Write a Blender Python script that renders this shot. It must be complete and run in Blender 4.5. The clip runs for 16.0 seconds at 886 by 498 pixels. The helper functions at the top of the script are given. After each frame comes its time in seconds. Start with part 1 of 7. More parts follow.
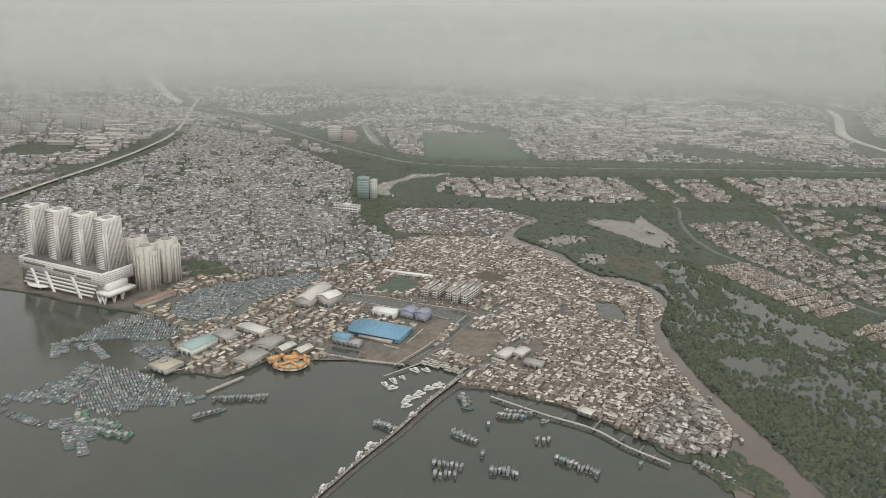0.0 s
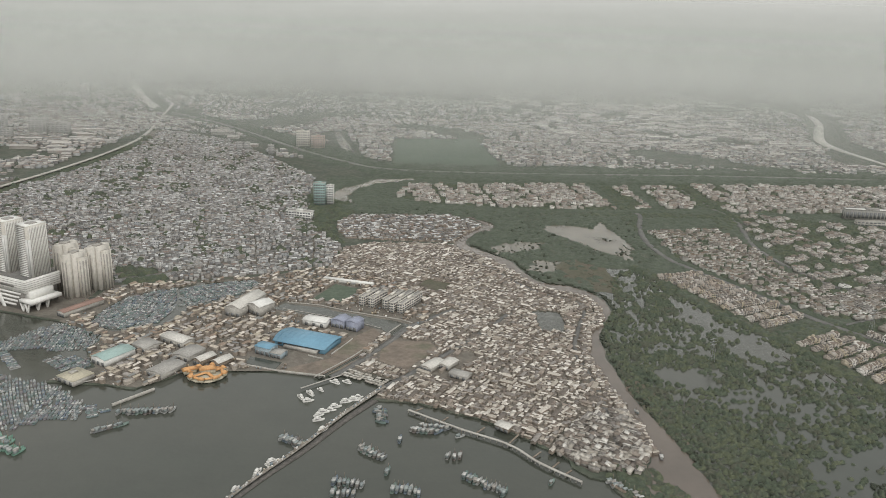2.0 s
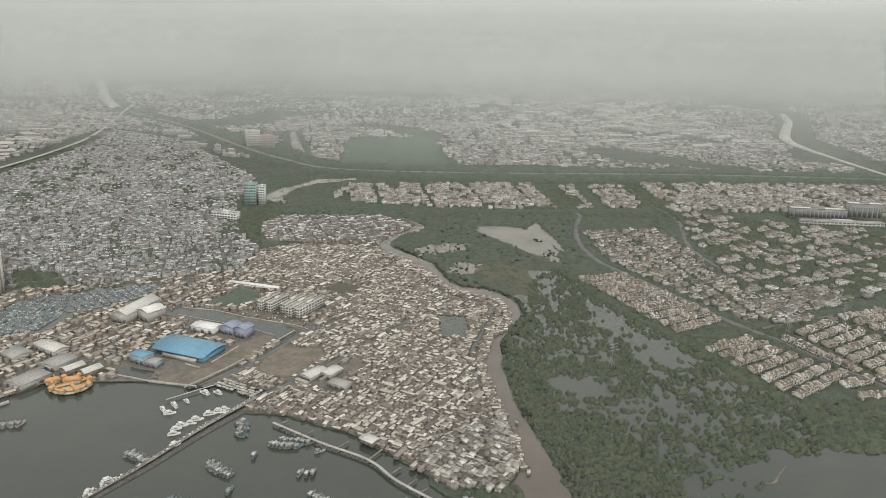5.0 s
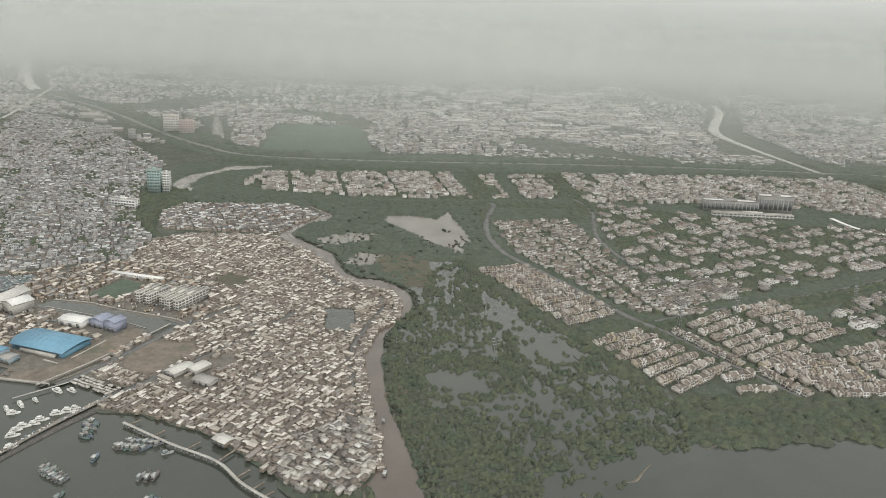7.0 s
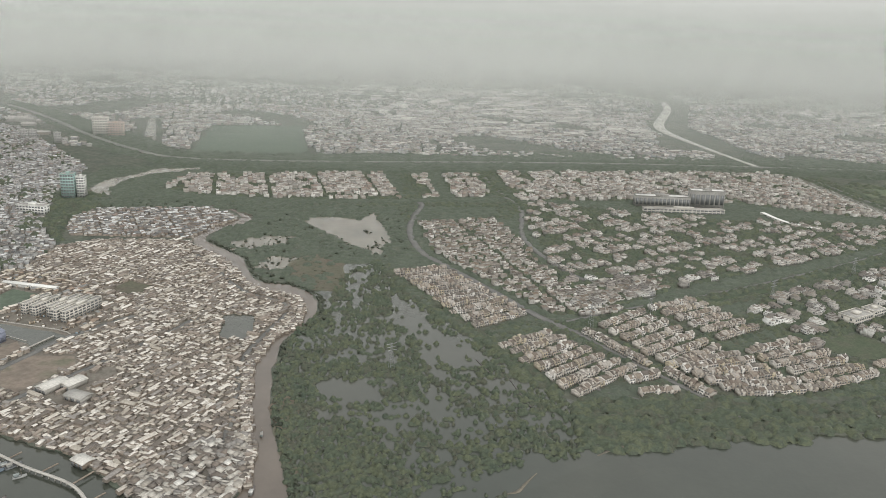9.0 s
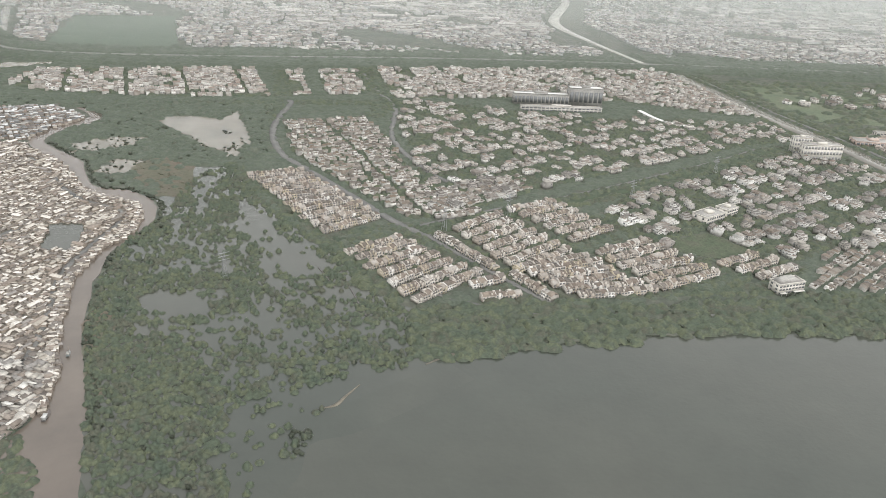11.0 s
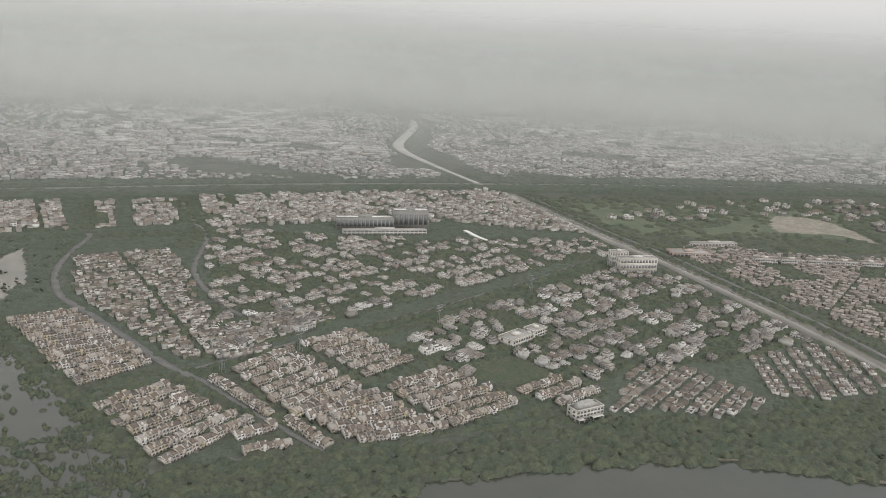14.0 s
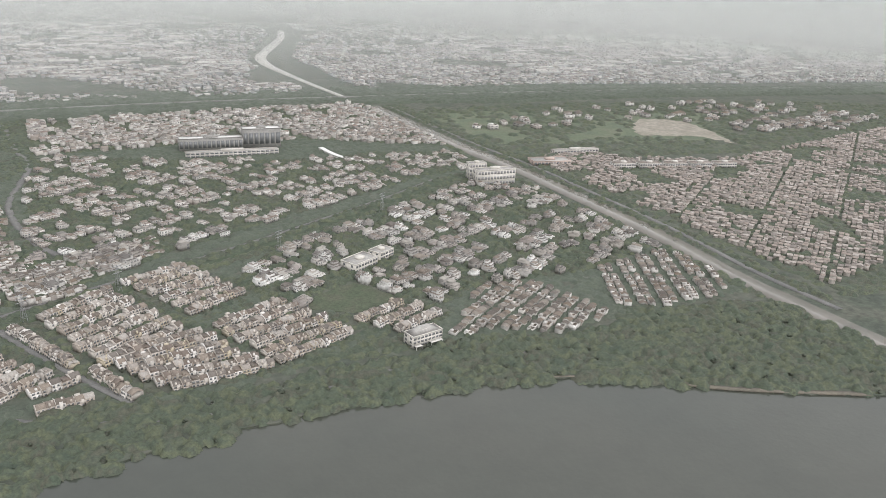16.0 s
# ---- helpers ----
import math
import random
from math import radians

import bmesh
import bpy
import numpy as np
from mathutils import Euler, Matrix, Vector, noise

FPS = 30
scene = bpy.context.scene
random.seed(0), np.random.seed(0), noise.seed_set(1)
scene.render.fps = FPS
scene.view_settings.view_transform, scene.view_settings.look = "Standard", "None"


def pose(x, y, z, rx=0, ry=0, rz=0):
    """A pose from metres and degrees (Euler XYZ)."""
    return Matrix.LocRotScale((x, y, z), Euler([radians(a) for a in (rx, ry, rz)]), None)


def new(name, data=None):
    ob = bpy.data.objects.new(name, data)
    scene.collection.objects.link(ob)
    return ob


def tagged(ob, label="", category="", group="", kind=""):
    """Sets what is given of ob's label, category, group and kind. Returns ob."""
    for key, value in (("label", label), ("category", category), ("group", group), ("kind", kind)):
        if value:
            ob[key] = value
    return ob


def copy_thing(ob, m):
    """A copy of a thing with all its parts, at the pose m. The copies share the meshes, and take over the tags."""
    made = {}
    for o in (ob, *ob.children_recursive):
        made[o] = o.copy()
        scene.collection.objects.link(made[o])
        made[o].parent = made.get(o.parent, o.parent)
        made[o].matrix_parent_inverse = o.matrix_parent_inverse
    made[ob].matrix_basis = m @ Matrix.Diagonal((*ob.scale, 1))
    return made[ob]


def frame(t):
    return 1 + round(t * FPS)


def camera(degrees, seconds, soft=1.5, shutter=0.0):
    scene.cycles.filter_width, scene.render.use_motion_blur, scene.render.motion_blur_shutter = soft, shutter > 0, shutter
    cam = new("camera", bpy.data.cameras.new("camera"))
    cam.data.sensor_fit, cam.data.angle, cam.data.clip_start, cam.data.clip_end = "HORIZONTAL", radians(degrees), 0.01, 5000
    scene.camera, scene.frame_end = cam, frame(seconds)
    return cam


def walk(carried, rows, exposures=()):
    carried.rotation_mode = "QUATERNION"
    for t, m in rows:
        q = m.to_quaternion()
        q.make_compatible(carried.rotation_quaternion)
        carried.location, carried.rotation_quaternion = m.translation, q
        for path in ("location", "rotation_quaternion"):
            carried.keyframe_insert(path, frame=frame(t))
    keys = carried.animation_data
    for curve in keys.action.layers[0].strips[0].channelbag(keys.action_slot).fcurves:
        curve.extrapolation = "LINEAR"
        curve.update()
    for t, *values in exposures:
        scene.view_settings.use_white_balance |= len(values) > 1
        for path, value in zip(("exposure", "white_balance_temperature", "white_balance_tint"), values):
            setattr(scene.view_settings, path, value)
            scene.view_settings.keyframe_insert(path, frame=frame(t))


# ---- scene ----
cam = camera(57.5, 16.0, soft=0.6)
METRES, EYE, TILT, LEAN, TURN = 600.0, 331.3, -16.51, -1.515, 0.0
ROWS = [
    (0.0, 0.0013, 0.0008, -0.0001, -0.00, 0.02, 0.06),
    (0.5, 0.0303, 0.0118, 0.0005, -0.08, 0.09, 0.04),
    (1.0, 0.0593, 0.0227, 0.0010, -0.13, 0.32, -0.01),
    (1.5, 0.0884, 0.0335, 0.0016, -0.15, 0.44, -0.02),
    (2.0, 0.1175, 0.0443, 0.0022, -0.19, 0.44, -0.06),
    (2.5, 0.1467, 0.0550, 0.0028, -0.25, 0.51, -0.16),
    (3.0, 0.1759, 0.0656, 0.0034, -0.29, 0.51, -0.14),
    (3.5, 0.2051, 0.0761, 0.0040, -0.35, 0.47, -0.08),
    (3.7, 0.2168, 0.0803, 0.0043, -0.40, 0.49, 0.00),
    (6.0, 0.3518, 0.1276, 0.0072, -0.62, 0.25, 0.45),
    (6.5, 0.3812, 0.1377, 0.0079, -1.92, -0.44, 0.66),
    (7.0, 0.4107, 0.1477, 0.0085, -3.74, -0.32, -0.09),
    (7.5, 0.4402, 0.1577, 0.0092, -4.99, -0.23, 0.50),
    (8.0, 0.4697, 0.1675, 0.0099, -5.41, -0.26, 1.02),
    (8.2, 0.4815, 0.1714, 0.0101, -5.52, -0.19, 1.01),
    (10.3, 0.6060, 0.2119, 0.0131, -8.61, -3.71, 1.62),
    (10.5, 0.6179, 0.2157, 0.0134, -9.67, -5.79, 1.57),
    (11.0, 0.6476, 0.2251, 0.0141, -11.81, -7.70, 1.25),
    (11.5, 0.6774, 0.2344, 0.0148, -12.89, -7.99, 1.06),
    (12.0, 0.7072, 0.2437, 0.0155, -13.36, -7.98, 1.13),
    (12.5, 0.7371, 0.2528, 0.0163, -13.45, -7.35, 1.27),
    (13.0, 0.7669, 0.2619, 0.0170, -14.52, -6.25, 3.01),
    (13.5, 0.7968, 0.2710, 0.0178, -17.90, -1.61, 4.96),
    (14.0, 0.8268, 0.2799, 0.0186, -20.08, 0.45, 3.65),
    (14.5, 0.8568, 0.2888, 0.0193, -21.50, 0.52, 3.74),
    (15.0, 0.8868, 0.2976, 0.0201, -23.93, -2.31, 4.72),
    (15.5, 0.9168, 0.3063, 0.0209, -27.17, -5.69, 6.10),
    (16.0, 0.9469, 0.3150, 0.0217, -27.56, -6.44, 6.24),
]

walk(cam, [(t, pose(0, 0, EYE, TILT, LEAN, TURN) @ pose(METRES * x, METRES * y, METRES * z, 90 + pitch, roll, yaw)) for t, x, y, z, yaw, pitch, roll in ROWS],
     exposures=((0.0, 0.46, 6570, 9), (3.5, 0.49, 6550, 8), (6.0, 0.61, 6520, 7), (8.0, 0.66, 6500, 8), (10.5, 0.92, 6430, 9), (11.0, 1.12, 6370, 10), (11.5, 1.20, 6340, 12), (12.5, 1.12, 6320, 12), (13.0, 0.96, 6350, 11),
                (13.5, 0.66, 6430, 10), (14.0, 0.51, 6450, 11), (14.5, 0.52, 6420, 12), (15.0, 0.68, 6400, 11), (15.5, 0.94, 6300, 14), (16.0, 0.98, 6290, 13)))

# ---- overcast daylight ----
scene.cycles.transparent_max_bounces = 64
SUN_UP, SUN_AZ = 44.0, 165.0
world = bpy.data.worlds.new("overcast_sky")
scene.world = world
world.use_nodes = True
wt = world.node_tree
wt.nodes.clear()
w_out = wt.nodes.new("ShaderNodeOutputWorld")
w_bg = wt.nodes.new("ShaderNodeBackground")
w_sky = wt.nodes.new("ShaderNodeTexSky")
w_sky.sky_type, w_sky.sun_disc = "NISHITA", False
w_sky.sun_elevation, w_sky.sun_rotation = radians(SUN_UP), radians(SUN_AZ)
w_sky.air_density, w_sky.dust_density = 1.0, 4.0
w_grey = wt.nodes.new("ShaderNodeHueSaturation")
w_grey.inputs["Saturation"].default_value = 0.12
w_co = wt.nodes.new("ShaderNodeTexCoord")
w_sep = wt.nodes.new("ShaderNodeSeparateXYZ")
w_ramp = wt.nodes.new("ShaderNodeValToRGB")  # cloud deck: murky towards the horizon, brighter above
w_mix = wt.nodes.new("ShaderNodeMix")
w_mix.data_type = "RGBA"
w_noise = wt.nodes.new("ShaderNodeTexNoise")
w_noise.inputs["Scale"].default_value = 5.0
w_noise.inputs["Detail"].default_value = 4.0
w_map = wt.nodes.new("ShaderNodeMapping")
w_map.inputs["Scale"].default_value = (1.0, 1.0, 4.0)
w_add = wt.nodes.new("ShaderNodeMath")
w_add.operation = "MULTIPLY_ADD"
w_add.inputs[1].default_value = 0.06
w_lift = wt.nodes.new("ShaderNodeMath")
w_lift.inputs[1].default_value = 0.07
for k, (p, c) in enumerate(((0.0, (2.3, 2.35, 2.25)), (0.035, (2.45, 2.5, 2.4)), (0.07, (3.5, 3.55, 3.4)), (0.1, (4.7, 4.7, 4.5)), (0.14, (5.45, 5.42, 5.22)), (0.3, (6.2, 6.2, 6.05)), (1.0, (6.2, 6.25, 6.2)))):
    e = w_ramp.color_ramp.elements[k] if k < 2 else w_ramp.color_ramp.elements.new(p)
    e.position, e.color = p, (*c, 1)
w_mix.inputs["Factor"].default_value = 0.85
wt.links.new(w_co.outputs["Generated"], w_sep.inputs[0])
wt.links.new(w_co.outputs["Generated"], w_map.inputs[0])
wt.links.new(w_map.outputs[0], w_noise.inputs["Vector"])
wt.links.new(w_noise.outputs["Fac"], w_add.inputs[0])
wt.links.new(w_sep.outputs["Z"], w_add.inputs[2])
wt.links.new(w_add.outputs[0], w_lift.inputs[0])
wt.links.new(w_lift.outputs[0], w_ramp.inputs[0])
wt.links.new(w_sky.outputs[0], w_grey.inputs["Color"])
wt.links.new(w_grey.outputs[0], w_mix.inputs["A"])
wt.links.new(w_ramp.outputs[0], w_mix.inputs["B"])
wt.links.new(w_mix.outputs["Result"], w_bg.inputs["Color"])
w_bg.inputs["Strength"].default_value = 0.1
wt.links.new(w_bg.outputs[0], w_out.inputs["Surface"])

sun = new("sun", bpy.data.lights.new("sun", "SUN"))
sun.data.energy, sun.data.angle, sun.data.color = 0.8, radians(40), (1.0, 0.97, 0.93)
sun.matrix_world = pose(0, 0, 900, 90 - SUN_UP, 0, 180 - SUN_AZ)


# ---- materials ----
def mat(name, stops, source="noise", scale=0.05, rough=0.8, metal=0.0, mottle=0.25, grain=0.6, bump=0.0, step=False):
    """Colour picked from stops by a slow noise, the object's or the island's random; broken up by dirt at two scales."""
    m = bpy.data.materials.new(name)
    m.use_nodes = True
    t = m.node_tree
    bsdf = t.nodes["Principled BSDF"]
    co = t.nodes.new("ShaderNodeTexCoord")
    ramp = t.nodes.new("ShaderNodeValToRGB")
    if step:
        ramp.color_ramp.interpolation = "CONSTANT"
    n = len(stops)
    for k, c in enumerate(stops):
        p = k / n if step else k / max(1, n - 1)
        e = ramp.color_ramp.elements[k] if k < 2 else ramp.color_ramp.elements.new(min(1, p))
        e.position, e.color = p, (*c, 1)
    if n == 1:
        ramp.color_ramp.elements[1].color = (*stops[0], 1)
    if source == "object":
        src = t.nodes.new("ShaderNodeObjectInfo").outputs["Random"]
    elif source == "island":
        src = t.nodes.new("ShaderNodeNewGeometry").outputs["Random Per Island"]
    else:
        nz = t.nodes.new("ShaderNodeTexNoise")
        nz.inputs["Scale"].default_value, nz.inputs["Detail"].default_value = scale, 6
        st = t.nodes.new("ShaderNodeMapRange")
        st.inputs["From Min"].default_value, st.inputs["From Max"].default_value = 0.32, 0.68
        t.links.new(co.outputs["Object"], nz.inputs["Vector"])
        t.links.new(nz.outputs["Fac"], st.inputs["Value"])
        src = st.outputs["Result"]
    t.links.new(src, ramp.inputs[0])
    dirt = t.nodes.new("ShaderNodeTexNoise")
    dirt.inputs["Scale"].default_value, dirt.inputs["Detail"].default_value, dirt.inputs["Roughness"].default_value = grain, 5, 0.7
    t.links.new(co.outputs["Object"], dirt.inputs["Vector"])
    rng_ = t.nodes.new("ShaderNodeMapRange")
    rng_.inputs["From Min"].default_value, rng_.inputs["From Max"].default_value = 0.3, 0.7
    rng_.inputs["To Min"].default_value, rng_.inputs["To Max"].default_value = 1 - mottle, 1 + mottle
    t.links.new(dirt.outputs["Fac"], rng_.inputs["Value"])
    mul = t.nodes.new("ShaderNodeVectorMath")
    mul.operation = "SCALE"
    t.links.new(ramp.outputs[0], mul.inputs[0])
    t.links.new(rng_.outputs["Result"], mul.inputs["Scale"])
    t.links.new(mul.outputs[0], bsdf.inputs["Base Color"])
    bsdf.inputs["Roughness"].default_value, bsdf.inputs["Metallic"].default_value = rough, metal
    if bump:
        b = t.nodes.new("ShaderNodeBump")
        b.inputs["Strength"].default_value, b.inputs["Distance"].default_value = bump, 0.3
        t.links.new(dirt.outputs["Fac"], b.inputs["Height"])
        t.links.new(b.outputs[0], bsdf.inputs["Normal"])
    return m


M = {}
M["ground"] = mat("ground_grass_mud", [(0.063, 0.074, 0.058), (0.072, 0.084, 0.063), (0.094, 0.098, 0.077), (0.065, 0.076, 0.06)], scale=0.02, grain=0.12, rough=0.95, mottle=0.4)
M["town_ground"] = mat("packed_earth_concrete", [(0.112, 0.097, 0.081), (0.174, 0.157, 0.134), (0.096, 0.092, 0.076)], scale=0.03, grain=0.3, rough=0.95)
M["bare"] = mat("bare_earth", [(0.153, 0.129, 0.106), (0.204, 0.168, 0.138), (0.142, 0.135, 0.099)], scale=0.04, grain=0.2, rough=0.95)
M["grass"] = mat("mown_grass", [(0.094, 0.116, 0.08), (0.111, 0.133, 0.085), (0.138, 0.144, 0.101)], scale=0.02, grain=0.2, rough=0.95)
M["pitch"] = mat("green_pitch", [(0.085, 0.111, 0.081), (0.099, 0.124, 0.091)], scale=0.05, grain=0.2, rough=0.95)
M["lawn"] = mat("rough_lawn", [(0.062, 0.08, 0.048), (0.075, 0.09, 0.056), (0.085, 0.09, 0.062)], scale=0.06, grain=0.4, rough=0.95, mottle=0.35)
M["sand"] = mat("wet_sand", [(0.12, 0.11, 0.088), (0.18, 0.16, 0.126)], scale=0.05, grain=0.4, rough=0.9)
M["pale_sand"] = mat("dry_pale_sand", [(0.225, 0.206, 0.169), (0.285, 0.262, 0.217)], scale=0.03, grain=0.1, rough=0.95, mottle=0.3)
M["asphalt"] = mat("worn_asphalt", [(0.12, 0.12, 0.115), (0.18, 0.175, 0.165)], scale=0.05, grain=0.5, rough=0.9)
M["concrete"] = mat("pale_concrete", [(0.35, 0.331, 0.304), (0.46, 0.442, 0.405)], scale=0.06, grain=0.6, rough=0.85)
M["white"] = mat("white_paint", [(0.66, 0.65, 0.62), (0.76, 0.75, 0.72)], scale=0.06, grain=0.4, rough=0.6, mottle=0.12)
M["window"] = mat("dark_window_glass", [(0.12, 0.125, 0.125), (0.19, 0.195, 0.195)], source="island", rough=0.25, mottle=0.1)
M["wall_town"] = mat("town_render", [(0.34, 0.328, 0.31), (0.194, 0.189, 0.184), (0.497, 0.495, 0.49), (0.3, 0.272, 0.243), (0.474, 0.471, 0.464), (0.276, 0.287, 0.294)], source="island", rough=0.85)
M["roof_town"] = mat("town_roofs", [(0.235, 0.227, 0.215), (0.126, 0.113, 0.1), (0.363, 0.359, 0.345), (0.107, 0.108, 0.108), (0.212, 0.167, 0.142), (0.543, 0.545, 0.538), (0.17, 0.171, 0.167), (0.286, 0.269, 0.243), (0.139, 0.128, 0.119), (0.447, 0.44, 0.421)], source="island", step=True, rough=0.8)
M["wall_kampung"] = mat("shack_boards", [(0.227, 0.188, 0.15), (0.36, 0.312, 0.265), (0.18, 0.156, 0.132), (0.436, 0.395, 0.344)], source="island", rough=0.9)
M["roof_kampung"] = mat("sheet_roofs", [(0.332, 0.296, 0.25), (0.196, 0.16, 0.133), (0.446, 0.41, 0.363), (0.257, 0.216, 0.182), (0.139, 0.119, 0.102), (0.566, 0.526, 0.474), (0.36, 0.326, 0.278), (0.247, 0.226, 0.208), (0.627, 0.592, 0.543), (0.191, 0.17, 0.15), (0.483, 0.443, 0.391), (0.161, 0.139, 0.121)], source="island", step=True, rough=0.75, mottle=0.3)
M["wall_estate"] = mat("estate_render", [(0.4, 0.38, 0.35), (0.52, 0.5, 0.47), (0.3, 0.28, 0.255), (0.43, 0.395, 0.355), (0.66, 0.64, 0.605), (0.28, 0.265, 0.245), (0.36, 0.32, 0.285)], source="island", rough=0.8)
M["roof_tile"] = mat("clay_tile", [(0.109, 0.092, 0.075), (0.147, 0.123, 0.099), (0.101, 0.087, 0.074), (0.177, 0.147, 0.119), (0.131, 0.116, 0.099), (0.211, 0.187, 0.16), (0.156, 0.125, 0.095)], source="island", step=True, rough=0.85, mottle=0.3, grain=0.9)
M["roof_far"] = mat("far_roofs", [(0.255, 0.232, 0.209), (0.366, 0.355, 0.333), (0.182, 0.154, 0.137), (0.42, 0.4, 0.368), (0.226, 0.214, 0.203), (0.283, 0.243, 0.215), (0.47, 0.45, 0.415)], source="island", step=True, rough=0.85)
M["leaf"] = mat("mangrove_leaf", [(0.091, 0.109, 0.082), (0.108, 0.127, 0.091), (0.104, 0.119, 0.085), (0.118, 0.13, 0.094), (0.114, 0.12, 0.091)], source="island", rough=0.5, mottle=0.3, grain=0.02)
lt = M["leaf"].node_tree
l_thin, l_mix = lt.nodes.new("ShaderNodeBsdfTranslucent"), lt.nodes.new("ShaderNodeMixShader")
l_mix.inputs["Fac"].default_value = 0.5
lt.links.new(next(n for n in lt.nodes if n.type == "VECT_MATH").outputs[0], l_thin.inputs["Color"])
lt.links.new(lt.nodes["Principled BSDF"].outputs[0], l_mix.inputs[1])
lt.links.new(l_thin.outputs[0], l_mix.inputs[2])
lt.links.new(l_mix.outputs[0], lt.nodes["Material Output"].inputs["Surface"])
M["rubble"] = mat("dark_rubble", [(0.08, 0.075, 0.07), (0.14, 0.13, 0.12)], scale=0.3, rough=0.95)
M["highway"] = mat("pale_road_concrete", [(0.168, 0.164, 0.154), (0.224, 0.217, 0.203)], scale=0.03, grain=0.3, rough=0.9)
M["canopy"] = mat("closed_canopy", [(0.049, 0.066, 0.045), (0.068, 0.084, 0.052), (0.055, 0.071, 0.048), (0.086, 0.098, 0.056), (0.059, 0.073, 0.05), (0.076, 0.078, 0.054), (0.053, 0.071, 0.046)], scale=0.045, grain=0.55, rough=0.75, mottle=0.42, bump=0.6)
# scrub green; on belt and wetland trees the lighter tone stands in for haze
M["canopy_low_hazed"] = mat("low_scrub_hazed_trees", [(0.065, 0.081, 0.059), (0.082, 0.097, 0.069), (0.068, 0.084, 0.061), (0.093, 0.103, 0.077)], scale=0.06, grain=0.45, rough=0.8, mottle=0.35, bump=0.5)
M["bark"] = mat("bark", [(0.1, 0.085, 0.065), (0.15, 0.13, 0.1)], rough=0.9)


def water_mat(name, deep, silt, scale, rough=0.14):
    m = mat(name, [deep, silt], scale=scale, rough=rough, mottle=0.08, grain=0.02)
    t = m.node_tree
    co = t.nodes.new("ShaderNodeTexCoord")
    n = t.nodes.new("ShaderNodeTexNoise")
    n.inputs["Scale"].default_value, n.inputs["Detail"].default_value = 0.25, 4
    b = t.nodes.new("ShaderNodeBump")
    b.inputs["Strength"].default_value, b.inputs["Distance"].default_value = 0.25, 0.4
    t.links.new(co.outputs["Object"], n.inputs["Vector"])
    t.links.new(n.outputs["Fac"], b.inputs["Height"])
    t.links.new(b.outputs[0], t.nodes["Principled BSDF"].inputs["Normal"])
    return m


M["sea"] = water_mat("murky_sea", (0.048, 0.055, 0.045), (0.067, 0.069, 0.056), 0.004)
M["river"] = water_mat("silty_river", (0.112, 0.093, 0.078), (0.14, 0.116, 0.096), 0.01, 0.2)
M["algae"] = mat("green_algae_water", [(0.053, 0.072, 0.043), (0.063, 0.082, 0.05), (0.047, 0.062, 0.042)], scale=0.03, grain=0.1, rough=0.9, mottle=0.3)
# sky's reflection on far water is put into this pale base colour
M["canal_far"] = water_mat("sky_pale_canal", (0.36, 0.345, 0.31), (0.42, 0.4, 0.36), 0.02, 0.45)
M["canal"] = water_mat("pale_canal", (0.17, 0.16, 0.138), (0.215, 0.2, 0.172), 0.02, 0.25)
M["reeds"] = mat("brown_reeds", [(0.105, 0.09, 0.07), (0.1, 0.1, 0.07), (0.13, 0.105, 0.082)], scale=0.03, grain=0.3, rough=0.95)
M["marsh"] = water_mat("marsh_water", (0.051, 0.058, 0.048), (0.072, 0.073, 0.06), 0.006, 0.14)
M["pond"] = water_mat("pond_water", (0.135, 0.125, 0.1), (0.18, 0.162, 0.13), 0.02, 0.2)


# ---- geometry helpers ----
def mesh_of(name, verts, groups, mats, soft=False):
    """A mesh from an (n, 3) array and (face array, material slot) groups."""
    me = bpy.data.meshes.new(name)
    groups = [(np.asarray(f, dtype=np.int32), k) for f, k in groups if len(f)]
    nl = sum(f.size for f, _ in groups)
    nf = sum(len(f) for f, _ in groups)
    me.vertices.add(len(verts))
    me.vertices.foreach_set("co", np.asarray(verts, dtype=np.float32).ravel())
    me.loops.add(nl)
    me.loops.foreach_set("vertex_index", np.concatenate([f.ravel() for f, _ in groups]))
    me.polygons.add(nf)
    sizes = np.concatenate([np.full(len(f), f.shape[1]) for f, _ in groups])
    me.polygons.foreach_set("loop_start", np.concatenate([[0], np.cumsum(sizes)[:-1]]).astype(np.int32))
    me.polygons.foreach_set("material_index", np.concatenate([np.full(len(f), k) for f, k in groups]).astype(np.int32))
    if soft:
        me.polygons.foreach_set("use_smooth", np.ones(nf, dtype=bool))
    for m in mats:
        me.materials.append(m)
    me.update(calc_edges=True)
    me.validate()
    return me


